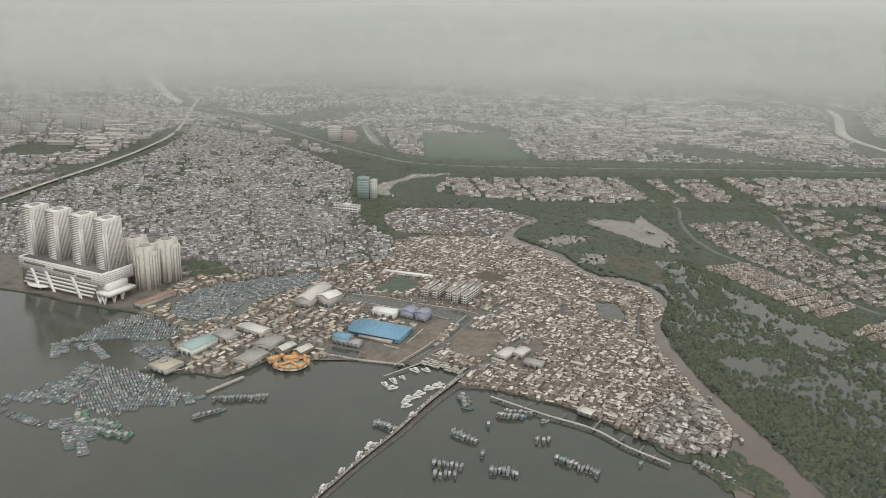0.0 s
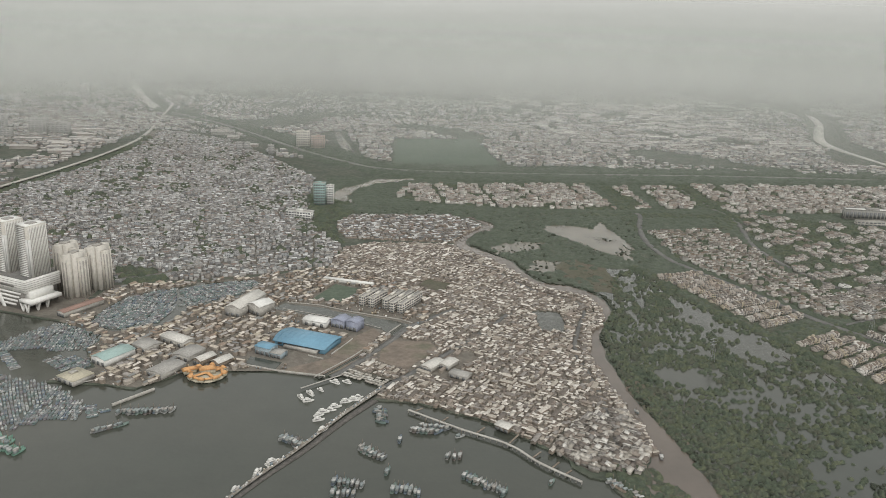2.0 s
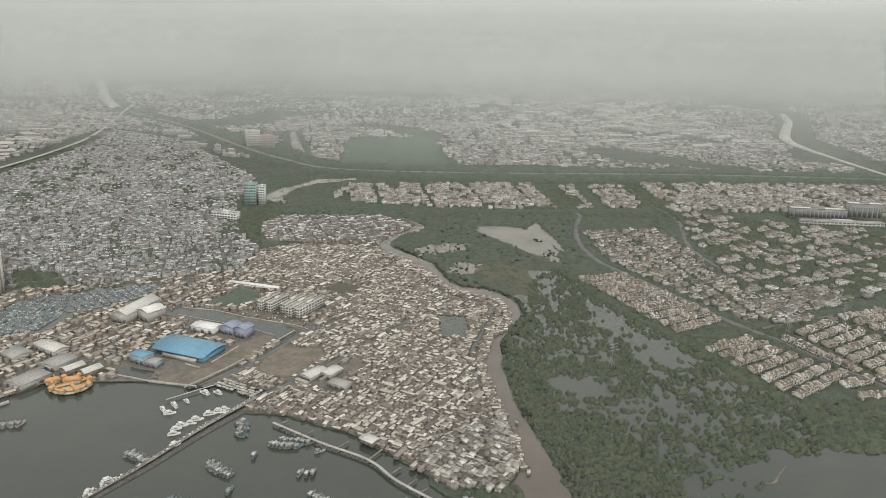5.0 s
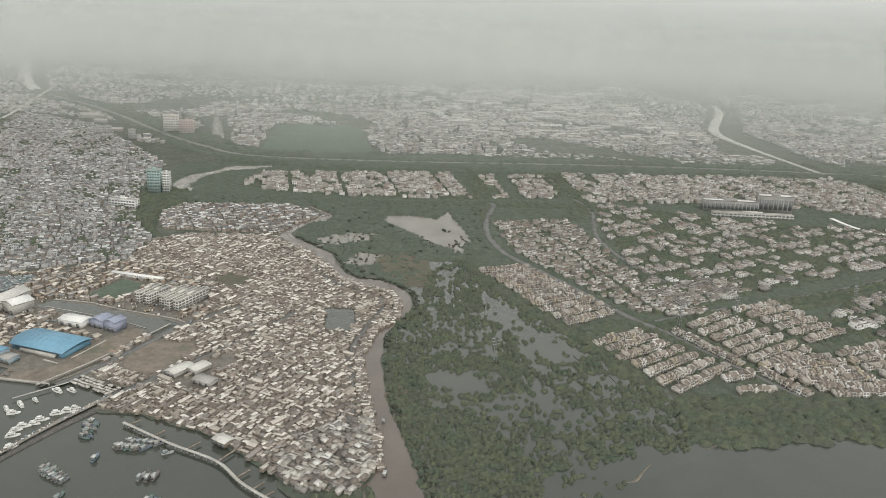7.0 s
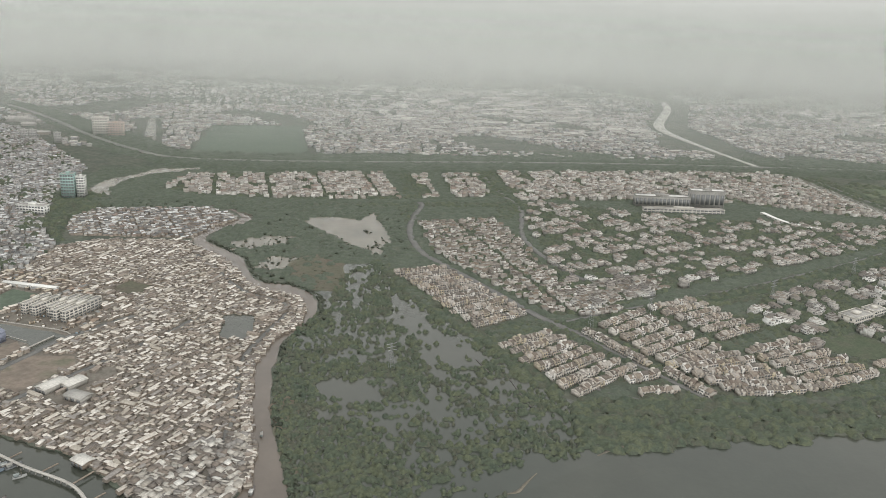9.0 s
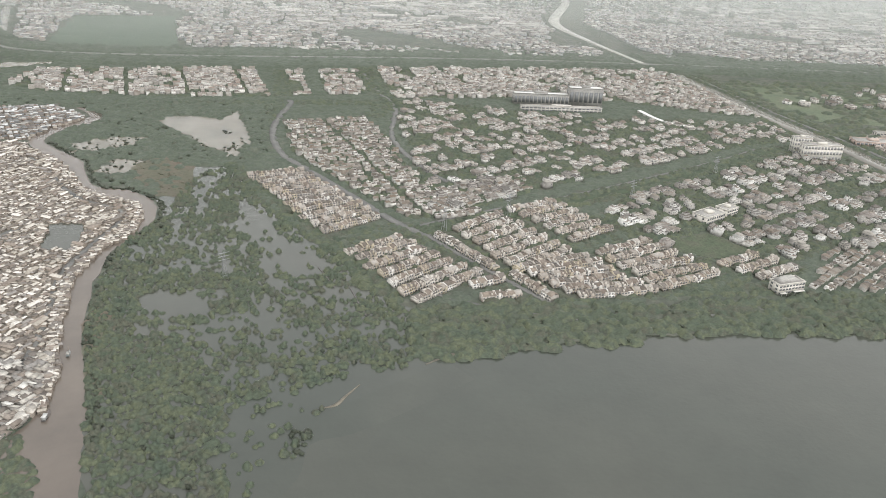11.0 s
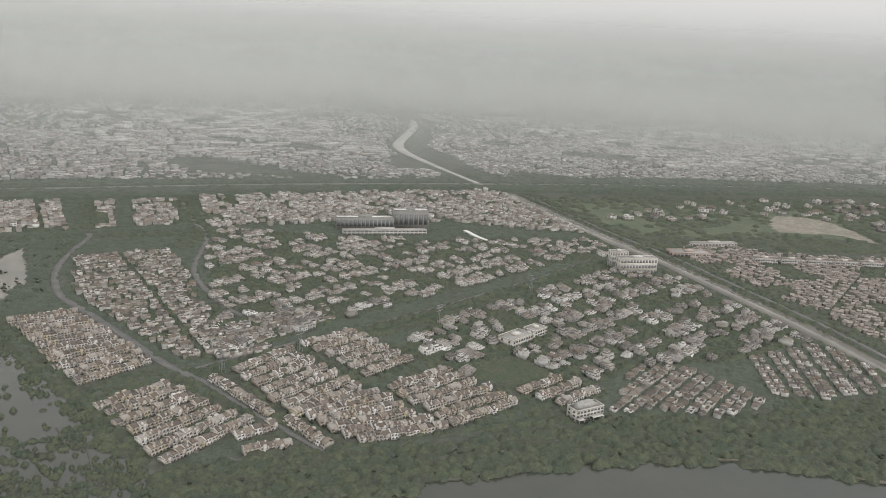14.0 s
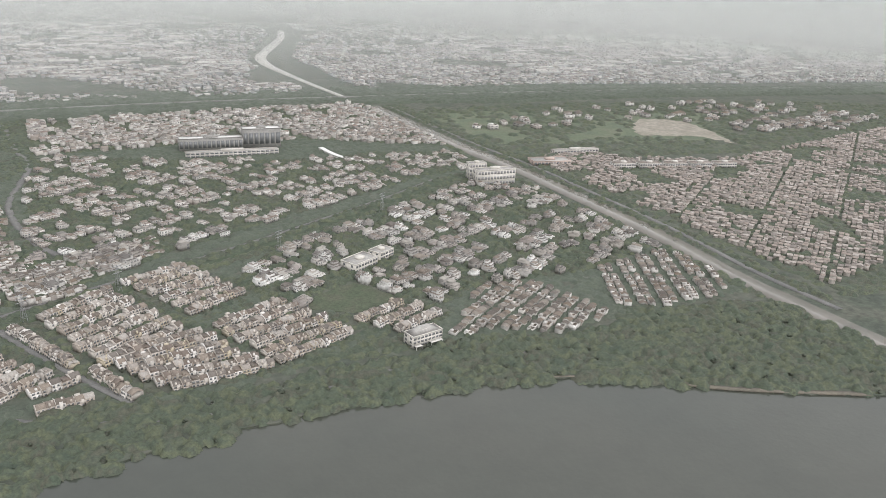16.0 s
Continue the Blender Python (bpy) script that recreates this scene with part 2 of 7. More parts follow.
class Soup:
    """Collects boxes, prisms and sheets into one mesh."""

    def __init__(self):
        self.v, self.f, self.n = [], {}, 0

    def add(self, verts, faces, slot=0):
        verts = np.asarray(verts, dtype=float)
        for f in faces:
            self.f.setdefault((len(f), slot), []).append([i + self.n for i in f])
        self.v.append(verts)
        self.n += len(verts)
        return self

    def box(self, x0, y0, z0, x1, y1, z1, slot=0, taper=0.0):
        tx, ty = taper * (x1 - x0) / 2, taper * (y1 - y0) / 2
        v = [(x0, y0, z0), (x1, y0, z0), (x1, y1, z0), (x0, y1, z0), (x0 + tx, y0 + ty, z1), (x1 - tx, y0 + ty, z1), (x1 - tx, y1 - ty, z1), (x0 + tx, y1 - ty, z1)]
        return self.add(v, [(3, 2, 1, 0), (4, 5, 6, 7), (0, 1, 5, 4), (1, 2, 6, 5), (2, 3, 7, 6), (3, 0, 4, 7)], slot)

    def prism(self, pts, z0, z1, slot=0, top=None):
        n = len(pts)
        v = [(x, y, z0) for x, y in pts] + [(x, y, z1) for x, y in pts]
        self.add(v, [tuple(range(n, 2 * n))], slot if top is None else top)
        self.n -= 2 * n
        self.v.pop()
        self.add(v, [(i, (i + 1) % n, n + (i + 1) % n, n + i) for i in range(n)], slot)
        return self

    def gable(self, x0, y0, x1, y1, z, rise, slot=1, over=0.4, thick=0.25):
        """Two sloping slabs over a rectangle, ridge along x."""
        ym = (y0 + y1) / 2
        a, b, c, d = x0 - over, x1 + over, y0 - over, y1 + over
        zl = z - rise * over / max(0.1, ym - y0)
        v = [(a, c, zl), (b, c, zl), (b, ym, z + rise), (a, ym, z + rise), (a, d, zl), (b, d, zl)]
        v += [(x, y, w + thick) for x, y, w in v]
        return self.add(v, [(6, 7, 8, 9), (9, 8, 11, 10), (0, 3, 2, 1), (3, 4, 5, 2), (0, 1, 7, 6), (4, 10, 11, 5), (0, 6, 9, 3), (3, 9, 10, 4), (1, 2, 8, 7), (2, 5, 11, 8)], slot)

    def mesh(self, name, *mats):
        return mesh_of(name, np.vstack(self.v), [(f, k[1]) for k, f in self.f.items()], mats)


def thing(name, label, category, group="", at=None):
    ob = tagged(new(name), label, category, group)
    ob.empty_display_size = 2.0
    if at is not None:
        ob.matrix_basis = at
    return ob


def part(name, soup_or_mesh, material, parent, label="", at=None):
    me = soup_or_mesh
    if isinstance(me, Soup):
        me = me.mesh(name, *(material if isinstance(material, (list, tuple)) else [material]))
    ob = new(name, me)
    ob.parent = parent
    if at is not None:
        ob.matrix_basis = at
    if label:
        ob["label"] = label
    return ob


def inside(px, py, poly):
    r = np.zeros(len(px), bool)
    q = poly[-1]
    for p in poly:
        if p[1] != q[1]:
            c = ((p[1] > py) != (q[1] > py)) & (px < (q[0] - p[0]) * (py - p[1]) / (q[1] - p[1]) + p[0])
            r ^= c
        q = p
    return r


def sheet(name, pts, z, material, depth=0.6, label="", category="", kind="structure"):
    """A flat outline with thickness."""
    bm = bmesh.new()
    vs = [bm.verts.new((x, y, z)) for x, y in pts]
    f = bm.faces.new(vs)
    if f.calc_area() and f.normal.z < 0 or sum(a[0] * b[1] - b[0] * a[1] for a, b in zip(pts, pts[1:] + pts[:1])) < 0:
        f.normal_flip()
    low = bmesh.ops.extrude_face_region(bm, geom=[f])
    bmesh.ops.translate(bm, vec=(0, 0, -depth), verts=[v for v in low["geom"] if isinstance(v, bmesh.types.BMVert)])
    bmesh.ops.recalc_face_normals(bm, faces=bm.faces)
    bmesh.ops.triangulate(bm, faces=bm.faces)
    me = bpy.data.meshes.new(name)
    bm.to_mesh(me)
    bm.free()
    me.materials.append(material)
    return tagged(new(name, me), label, category, "", kind)


def smooth(pts, n=5, closed=False):
    """A Catmull-Rom curve through pts."""
    p = np.array(pts, float)
    p = np.vstack([p[-1:], p, p[:2]]) if closed else np.vstack([2 * p[0] - p[1], p, 2 * p[-1] - p[-2]])
    out = []
    for i in range(1, len(p) - 2):
        a, b, c, d = p[i - 1:i + 3]
        for u in np.arange(n) / n:
            out.append(tuple(0.5 * (2 * b + (c - a) * u + (2 * a - 5 * b + 4 * c - d) * u * u + (3 * b - a - 3 * c + d) * u ** 3)))
    if not closed:
        out.append(tuple(p[-2]))
    return out


def ragged(pts, amp, step, seed=0, closed=True):
    """An outline cut into short edges and pushed in and out."""
    out = []
    for a, b in zip(pts, pts[1:] + pts[:1] if closed else pts[1:]):
        n = max(1, int(math.dist(a, b) / step))
        for k in range(n):
            x, y = a[0] + (b[0] - a[0]) * k / n, a[1] + (b[1] - a[1]) * k / n
            out.append((x + amp * noise.noise((x / 14, y / 14, seed)), y + amp * noise.noise((x / 14, y / 14, seed + 9.5))))
    return out


def ribbon(name, line, width, z, material, depth=0.5, label="", category="", kind="structure", n=5):
    p = np.array(smooth(line, n))
    d = np.gradient(p, axis=0)
    d /= np.linalg.norm(d, axis=1)[:, None]
    w = np.interp(np.linspace(0, 1, len(p)), np.linspace(0, 1, len(width)), width)[:, None] / 2 if np.ndim(width) else width / 2
    s = np.c_[-d[:, 1], d[:, 0]] * w
    left, right = p + s, p - s
    m = len(p)
    v = np.vstack([np.c_[left, np.full(m, z)], np.c_[right, np.full(m, z)], np.c_[left, np.full(m, z - depth)], np.c_[right, np.full(m, z - depth)]])
    i = np.arange(m - 1)
    f = np.vstack([np.c_[i, m + i, m + i + 1, i + 1], np.c_[i, i + 1, 2 * m + i + 1, 2 * m + i], np.c_[m + i, 3 * m + i, 3 * m + i + 1, m + i + 1], np.c_[2 * m + i, 2 * m + i + 1, 3 * m + i + 1, 3 * m + i]])
    return tagged(new(name, mesh_of(name, v, [(f, 0)], [material])), label, category, "", kind)


def stamp(name, templates, spots, mats, label, category, kind="stuff", soft=False):
    """One mesh of many copies. templates: (verts, [(faces, slot)]); spots: per template an (n, 8) array x, y, z, angle, sx, sy, sz, lift.
    Template heights from 1 to 2 belong to the roof and rise by lift."""
    vs, gs, base = [], [], 0
    for (tv, tf), s in zip(templates, spots):
        if not len(s):
            continue
        s, n = np.asarray(s, float), len(tv)
        c, q = np.cos(s[:, 3])[:, None], np.sin(s[:, 3])[:, None]
        x, y = tv[None, :, 0] * s[:, 4:5], tv[None, :, 1] * s[:, 5:6]
        zz = np.minimum(tv[None, :, 2], 1) * s[:, 6:7] + np.maximum(tv[None, :, 2] - 1, 0) * s[:, 7:8]
        vs.append(np.stack([s[:, 0:1] + c * x - q * y, s[:, 1:2] + q * x + c * y, s[:, 2:3] + zz], -1).reshape(-1, 3))
        off = base + np.arange(len(s))[:, None, None] * n
        for f, k in tf:
            gs.append(((off + np.asarray(f)[None]).reshape(-1, np.asarray(f).shape[1]), k))
        base += n * len(s)
    return tagged(new(name, mesh_of(name, np.vstack(vs), gs, mats, soft)), label, category, "", kind)


def template(soup):
    return np.vstack(soup.v), [(np.array(f), k[1]) for k, f in soup.f.items()]


# Unit houses: a footprint of one by one, eaves at 1, ridge at 2. Slots: wall, roof, window.
def unit_house(kind, floors=2, bays=2, plain=False, over=0.03, light=False):
    s = Soup()
    if light:
        s.add([(-0.5, -0.5, 0), (0.5, -0.5, 0), (0.5, 0.5, 0), (-0.5, 0.5, 0), (-0.5, -0.5, 0.999), (0.5, -0.5, 0.999), (0.5, 0.5, 0.999), (-0.5, 0.5, 0.999)], [(0, 1, 5, 4), (1, 2, 6, 5), (2, 3, 7, 6), (3, 0, 4, 7)], 0)
    else:
        s.box(-0.5, -0.5, 0, 0.5, 0.5, 0.999, 0)
    a = 0.5 + over
    if kind == "gable":
        s.add([(-a, -a, 0.97), (a, -a, 0.97), (a, 0, 2), (-a, 0, 2), (-a, a, 0.97), (a, a, 0.97), (-a, -a, 1.03), (a, -a, 1.03)], [(0, 1, 2, 3), (3, 2, 5, 4)], 1)
        s.add([(-0.5, -0.5, 1), (-0.5, 0.5, 1), (-0.5, 0, 1.9), (0.5, -0.5, 1), (0.5, 0.5, 1), (0.5, 0, 1.9)], [(0, 2, 1), (3, 4, 5)], 0)
    elif kind == "hip":
        s.add([(-a, -a, 0.98), (a, -a, 0.98), (a, a, 0.98), (-a, a, 0.98), (-0.2, 0, 2), (0.2, 0, 2)], [(0, 1, 5, 4), (2, 3, 4, 5)], 1)
        s.f.setdefault((3, 1), []).extend([[s.n - 5, s.n - 4, s.n - 1], [s.n - 3, s.n - 6, s.n - 2]])
    elif kind == "box":
        s.add([(-0.51, -0.51, 1.0), (0.51, -0.51, 1.0), (0.51, 0.51, 1.0), (-0.51, 0.51, 1.0)], [(0, 1, 2, 3)], 1)
    elif kind == "shed":
        s.add([(-a, -a, 1.0), (a, -a, 1.0), (a, a, 1.6), (-a, a, 1.6), (-a, -a, 1.06), (a, -a, 1.06), (a, a, 1.66), (-a, a, 1.66)], [(4, 5, 6, 7), (0, 3, 2, 1), (0, 1, 5, 4), (2, 3, 7, 6), (1, 2, 6, 5), (3, 0, 4, 7)], 1)
        s.add([(-0.5, 0.5, 0.9), (0.5, 0.5, 0.9), (0.5, 0.5, 1.58), (-0.5, 0.5, 1.58)], [(0, 1, 2, 3)], 0)
    else:
        o, i = 0.5, 0.45
        s.add([(-o, -o, 1), (o, -o, 1), (o, o, 1), (-o, o, 1), (-o, -o, 1.4), (o, -o, 1.4), (o, o, 1.4), (-o, o, 1.4), (-i, -i, 1.4), (i, -i, 1.4), (i, i, 1.4), (-i, i, 1.4), (-i, -i, 1.05), (i, -i, 1.05), (i, i, 1.05), (-i, i, 1.05)],
              [(0, 1, 5, 4), (1, 2, 6, 5), (2, 3, 7, 6), (3, 0, 4, 7), (4, 5, 9, 8), (5, 6, 10, 9), (6, 7, 11, 10), (7, 4, 8, 11), (8, 9, 13, 12), (9, 10, 14, 13), (10, 11, 15, 14), (11, 8, 12, 15)], 0)
        s.add([(-i, -i, 1.06), (i, -i, 1.06), (i, i, 1.06), (-i, i, 1.06)], [(0, 1, 2, 3)], 1)
        if kind == "tank":
            s.box(-0.4, 0.0, 1.06, 0.05, 0.4, 2.3, 0)
            s.box(0.15, -0.35, 1.06, 0.32, -0.18, 1.9, 1)
    if not plain:
        for fl in range(floors):
            z0, z1 = (fl + 0.35) / floors, (fl + 0.78) / floors
            for b in range(bays):
                u0, u1 = -0.5 + (b + 0.25) / bays, -0.5 + (b + 0.7) / bays
                for e in (-0.508, 0.508):
                    s.add([(u0, e, z0), (u1, e, z0), (u1, e, z1), (u0, e, z1)], [(0, 1, 2, 3)], 2)
                    s.add([(e, u0, z0), (e, u1, z0), (e, u1, z1), (e, u0, z1)], [(0, 1, 2, 3)], 2)
    return s


def lots(poly, angle, px, py, jitter=0.15, street=0, gap=6.0, keep=1.0, avoid=(), seed=0, cross=0, warp=0.0):
    """Plots on a turned grid inside an outline, with a street after every so many rows (and columns)."""
    r = np.random.default_rng(seed)
    p = np.array(poly, float)
    c, s = math.cos(angle), math.sin(angle)
    u, v = p[:, 0] * c + p[:, 1] * s, -p[:, 0] * s + p[:, 1] * c
    nu, nv = int((u.max() - u.min()) / px) + 2, int((v.max() - v.min()) / py) + 2
    iu, iv = [a.ravel() for a in np.meshgrid(np.arange(nu), np.arange(nv))]
    uu = u.min() + iu * px + (iu // cross * gap if cross else 0) + r.uniform(-1, 1, iu.size) * px * jitter
    vv = v.min() + iv * py + (iv // street * gap if street else 0) + r.uniform(-1, 1, iu.size) * py * jitter
    x, y = uu * c - vv * s, uu * s + vv * c
    if warp:
        x, y = x + warp * (np.sin(y / 83 + seed) + 0.6 * np.sin(x / 57 + y / 41)), y + warp * (np.sin(x / 71 + 2 * seed) + 0.6 * np.sin(y / 49 - x / 63))
    ok = inside(x, y, poly) & (r.random(iu.size) < keep)
    for a in avoid:
        ok &= ~inside(x, y, a)
    return np.c_[x, y][ok]


def spots_of(xy, kinds, r, w, d, h, lift, angle, turn=0.06, z=1.0, quarter=0.3):
    """Spreads plots over kinds (weights) with sizes from ranges."""
    n = len(xy)
    k = r.choice(len(kinds), n, p=np.array(kinds) / sum(kinds))
    a = angle + r.normal(0, turn, n) + np.where(r.random(n) < quarter, math.pi / 2, 0)
    s = np.c_[xy, np.full(n, z), a, r.uniform(*w, n), r.uniform(*d, n), r.uniform(*h, n), r.uniform(*lift, n)]
    return [s[k == i] for i in range(len(kinds))]


# A tree crown: lumps of foliage and loose leaf sprays round them, one unit wide and high.
def unit_tree(seed, lumps=5, sprays=46, trunk=True, low=False):
    r = np.random.default_rng(seed)
    s = Soup()
    t = (1 + 5 ** 0.5) / 2
    ico = np.array([(-1, t, 0), (1, t, 0), (-1, -t, 0), (1, -t, 0), (0, -1, t), (0, 1, t), (0, -1, -t), (0, 1, -t), (t, 0, -1), (t, 0, 1), (-t, 0, -1), (-t, 0, 1)]) / math.hypot(1, t)
    tri = [(0, 11, 5), (0, 5, 1), (0, 1, 7), (0, 7, 10), (0, 10, 11), (1, 5, 9), (5, 11, 4), (11, 10, 2), (10, 7, 6), (7, 1, 8), (3, 9, 4), (3, 4, 2), (3, 2, 6), (3, 6, 8), (3, 8, 9), (4, 9, 5), (2, 4, 11), (6, 2, 10), (8, 6, 7), (9, 8, 1)]
    if trunk:
        n = 5
        ring = [(0.035 * math.cos(2 * math.pi * k / n), 0.035 * math.sin(2 * math.pi * k / n)) for k in range(n)]
        s.add([(x, y, 0) for x, y in ring] + [(x * 0.5, y * 0.5, 0.5) for x, y in ring], [(k, (k + 1) % n, n + (k + 1) % n, n + k) for k in range(n)], 1)
    for k in range(lumps):
        a, q = r.uniform(0, 6.28), r.uniform(0.05, 0.3)
        c = np.array([q * math.cos(a), q * math.sin(a), r.uniform(0.3, 0.7)])
        size = np.array([1, 1, 0.8]) * r.uniform(0.17, 0.29)
        if low:  # a bush that grows from the ground up
            c[2], size = r.uniform(0.1, 0.35), np.array([1, 1, 1.25]) * r.uniform(0.24, 0.36)
        v = ico * r.uniform(0.7, 1.25, (12, 1)) * size + c
        s.add(v, tri, 0)
        for _ in range(sprays // lumps):
            n = r.normal(size=3)
            n /= np.linalg.norm(n)
            if n[2] < -0.4:
                n[2] *= -1
            p = c + n * size * r.uniform(0.95, 1.4)
            e = np.cross(n, r.normal(size=3))
            e /= np.linalg.norm(e)
            g = np.cross(n, e) + n * r.uniform(-0.6, 0.6)
            l = r.uniform(0.045, 0.09) * (1.5 if low else 1)
            s.add([p - e * l, p - g * l * 0.7, p + e * l, p + g * l], [(0, 1, 2, 3)], 0)
    return s


TREES = [template(unit_tree(k, 4, 36)) for k in range(7)]
TREES_FAR = [template(unit_tree(20 + k, 3, 12, False)) for k in range(7)]
BUSHES = [template(unit_tree(40 + k, 3, 30, False, low=True)) for k in range(7)]
SCRUB = [template(unit_tree(60 + k, 2, 8, False, low=True)) for k in range(7)]


def wood(name, xy, size, label, seed=0, z=1.0, tall=(0.7, 1.1), far=False, leaf=None, kit=None):
    r = np.random.default_rng(seed)
    n = len(xy)
    w = r.uniform(*size, n) * r.choice([0.7, 1.0, 1.0, 1.25], n)
    s = np.c_[xy, np.full(n, z), r.uniform(0, 6.28, n), w, w * r.uniform(0.85, 1.15, n), w * r.uniform(*tall, n), np.zeros(n)]
    k = r.integers(0, len(TREES), n)
    return stamp(name, kit or (TREES_FAR if far else TREES), [s[k == i] for i in range(len(TREES))], [leaf or M["leaf"], M["bark"]], label, "trees", soft=True)


def canopy(name, poly, label, crown=6.0, tall=(2.5, 4.5), pitch=1.9, keep=1.0, thin=(), clear=None, gap=9.0, lines=(), seed=0, leaf=None, z=1.0, avoid=(), wide=(0.5, 0.92)):
    """Closed foliage seen from above: overlapping crowns as one uneven leafy surface; where no crown stands it dips under the ground.
    thin: (outline, share of crowns kept); clear: points kept free by gap; lines: (line, distance) kept free."""
    r = np.random.default_rng(seed + 500)
    p = np.array(poly, float)
    lo, hi = p.min(0) - crown, p.max(0) + crown
    cu, cv = np.meshgrid(np.arange(int((hi[0] - lo[0]) / crown) + 1), np.arange(int((hi[1] - lo[1]) / crown) + 1), indexing="ij")
    cx, cy = lo[0] + crown * (cu + r.uniform(0.1, 0.9, cu.shape)), lo[1] + crown * (cv + r.uniform(0.1, 0.9, cu.shape))
    rad, top = crown * r.uniform(*wide, cu.shape), r.uniform(*tall, cu.shape)
    share = np.full(cu.size, float(keep))
    for o, k in thin:
        share[inside(cx.ravel(), cy.ravel(), o)] = k
    ok = inside(cx.ravel(), cy.ravel(), poly) & (r.random(cu.size) < share)
    for o in avoid:
        ok &= ~inside(cx.ravel(), cy.ravel(), o)
    at = np.c_[cx.ravel(), cy.ravel()]
    if clear is not None and len(clear):
        for a in range(0, len(at), 2000):
            ok[a:a + 2000] &= np.min(np.hypot(at[a:a + 2000, None, 0] - clear[None, :, 0], at[a:a + 2000, None, 1] - clear[None, :, 1]), 1) > gap
    for line, d in lines:
        q = np.array(smooth(line, 24))
        for a in range(0, len(at), 4000):
            ok[a:a + 4000] &= np.min(np.hypot(at[a:a + 4000, None, 0] - q[None, :, 0], at[a:a + 4000, None, 1] - q[None, :, 1]), 1) > d
    top = np.where(ok.reshape(cu.shape), top, -1.0)
    nx, ny = int((hi[0] - lo[0]) / pitch) + 1, int((hi[1] - lo[1]) / pitch) + 1
    iu, iv = np.meshgrid(np.arange(nx), np.arange(ny), indexing="ij")
    x, y = lo[0] + pitch * (iu + r.uniform(-0.3, 0.3, iu.shape)), lo[1] + pitch * (iv + r.uniform(-0.3, 0.3, iu.shape))
    bx, by = np.clip(((x - lo[0]) / crown).astype(int), 0, cu.shape[0] - 1), np.clip(((y - lo[1]) / crown).astype(int), 0, cu.shape[1] - 1)
    h = np.full(x.shape, -0.5)
    for da in (-1, 0, 1):
        for db in (-1, 0, 1):
            a, b = np.clip(bx + da, 0, cu.shape[0] - 1), np.clip(by + db, 0, cu.shape[1] - 1)
            d = np.hypot(x - cx[a, b], y - cy[a, b]) / rad[a, b]
            h = np.maximum(h, np.where((top[a, b] > 0) & (d < 1), top[a, b] * np.maximum(0, 1 - d * d) ** 0.7, -0.5))
    h = np.where(h > 0, h * r.uniform(0.72, 1.2, h.shape), h)
    f = np.stack([iu[:-1, :-1] * ny + iv[:-1, :-1], iu[1:, :-1] * ny + iv[:-1, :-1], iu[1:, 1:] * ny + iv[1:, 1:], iu[:-1, 1:] * ny + iv[1:, 1:]], -1).reshape(-1, 4)
    hf = h.ravel()
    f = f[np.max(hf[f], 1) > 0.25]
    used, back = np.unique(f, return_inverse=True)
    v = np.c_[x.ravel(), y.ravel(), z + hf][used]
    return tagged(new(name, mesh_of(name, v, [(back.reshape(-1, 4), 0)], [leaf or M["canopy"]], True)), label, "trees", "", "stuff")


def patchy(xy, scale, low, seed=0.0):
    """Keeps the points where a slow noise is high."""
    return xy[np.array([noise.noise((x / scale, y / scale, seed)) > low for x, y in xy], bool)] if len(xy) else xy


# ---- sea, land, rivers, ponds ----
COAST_W = [(-5200, 1250), (-1200, 1060), (-700, 950), (-516, 906), (-470, 892), (-414, 867), (-352, 846), (-331, 838), (-265, 803), (-271, 766), (-247, 725), (-277, 694), (-231, 690), (-192, 683),
           (-175, 699), (-160, 720), (-120, 724), (-71, 725), (-29, 717), (-10, 724), (37, 715), (20, 672), (60, 668), (115, 640), (160, 600), (192, 556), (204, 550), (208, 536), (218, 514), (236, 500), (244, 470), (250, 450)]
COAST_E = [(282, 450), (320, 484), (352, 512), (378, 540), (384, 575), (420, 581), (450, 599), (484, 609), (506, 628), (537, 640), (564, 640), (614, 643), (670, 648), (727, 646), (805, 645), (870, 634), (931, 616),
           (985, 588), (1035, 551), (1130, 500), (1300, 420), (1800, 200), (5400, -300)]
RIVER_W = [(212, 430), (225, 540), (246, 590), (245, 635), (237, 682), (231, 732), (229, 786), (240, 842), (262, 886), (258, 950), (222, 980), (193, 1010), (164, 1075), (134, 1123), (102, 1180), (106, 1238), (140, 1288), (158, 1319)]
RIVER_E = [(290, 430), (280, 560), (271, 605), (262, 648), (252, 700), (248, 776), (251, 838), (272, 878), (279, 926), (272, 968), (243, 1001), (203, 1021), (179, 1099), (143, 1149), (120, 1181), (124, 1227), (156, 1265), (168, 1292)]
RIVER = smooth(RIVER_W, 4) + smooth(RIVER_E, 4)[::-1]
POND_UP = [(238, 1288), (258, 1312), (300, 1318), (326, 1300), (348, 1352), (362, 1274), (369, 1196), (356, 1134), (351, 1110), (335, 1142), (306, 1170), (288, 1206), (265, 1244)]
POND_MID = [(148, 1174), (174, 1194), (200, 1210), (243, 1210), (226, 1174), (201, 1155), (164, 1138)]
POND_LOW = [(195, 1067), (212, 1116), (250, 1107), (250, 1076), (228, 1056), (205, 1052)]
KAMPUNG_POND = [(183, 906), (197, 910), (218, 905), (219, 859), (215, 845), (189, 845)]
RESERVOIR = [(-124, 1481), (-119, 1559), (-86, 1602), (-54, 1664), (-16, 1672), (30, 1690), (32, 1672), (-18, 1633), (-52, 1606), (-78, 1564), (-91, 1495), (-75, 1439), (-102, 1436)]
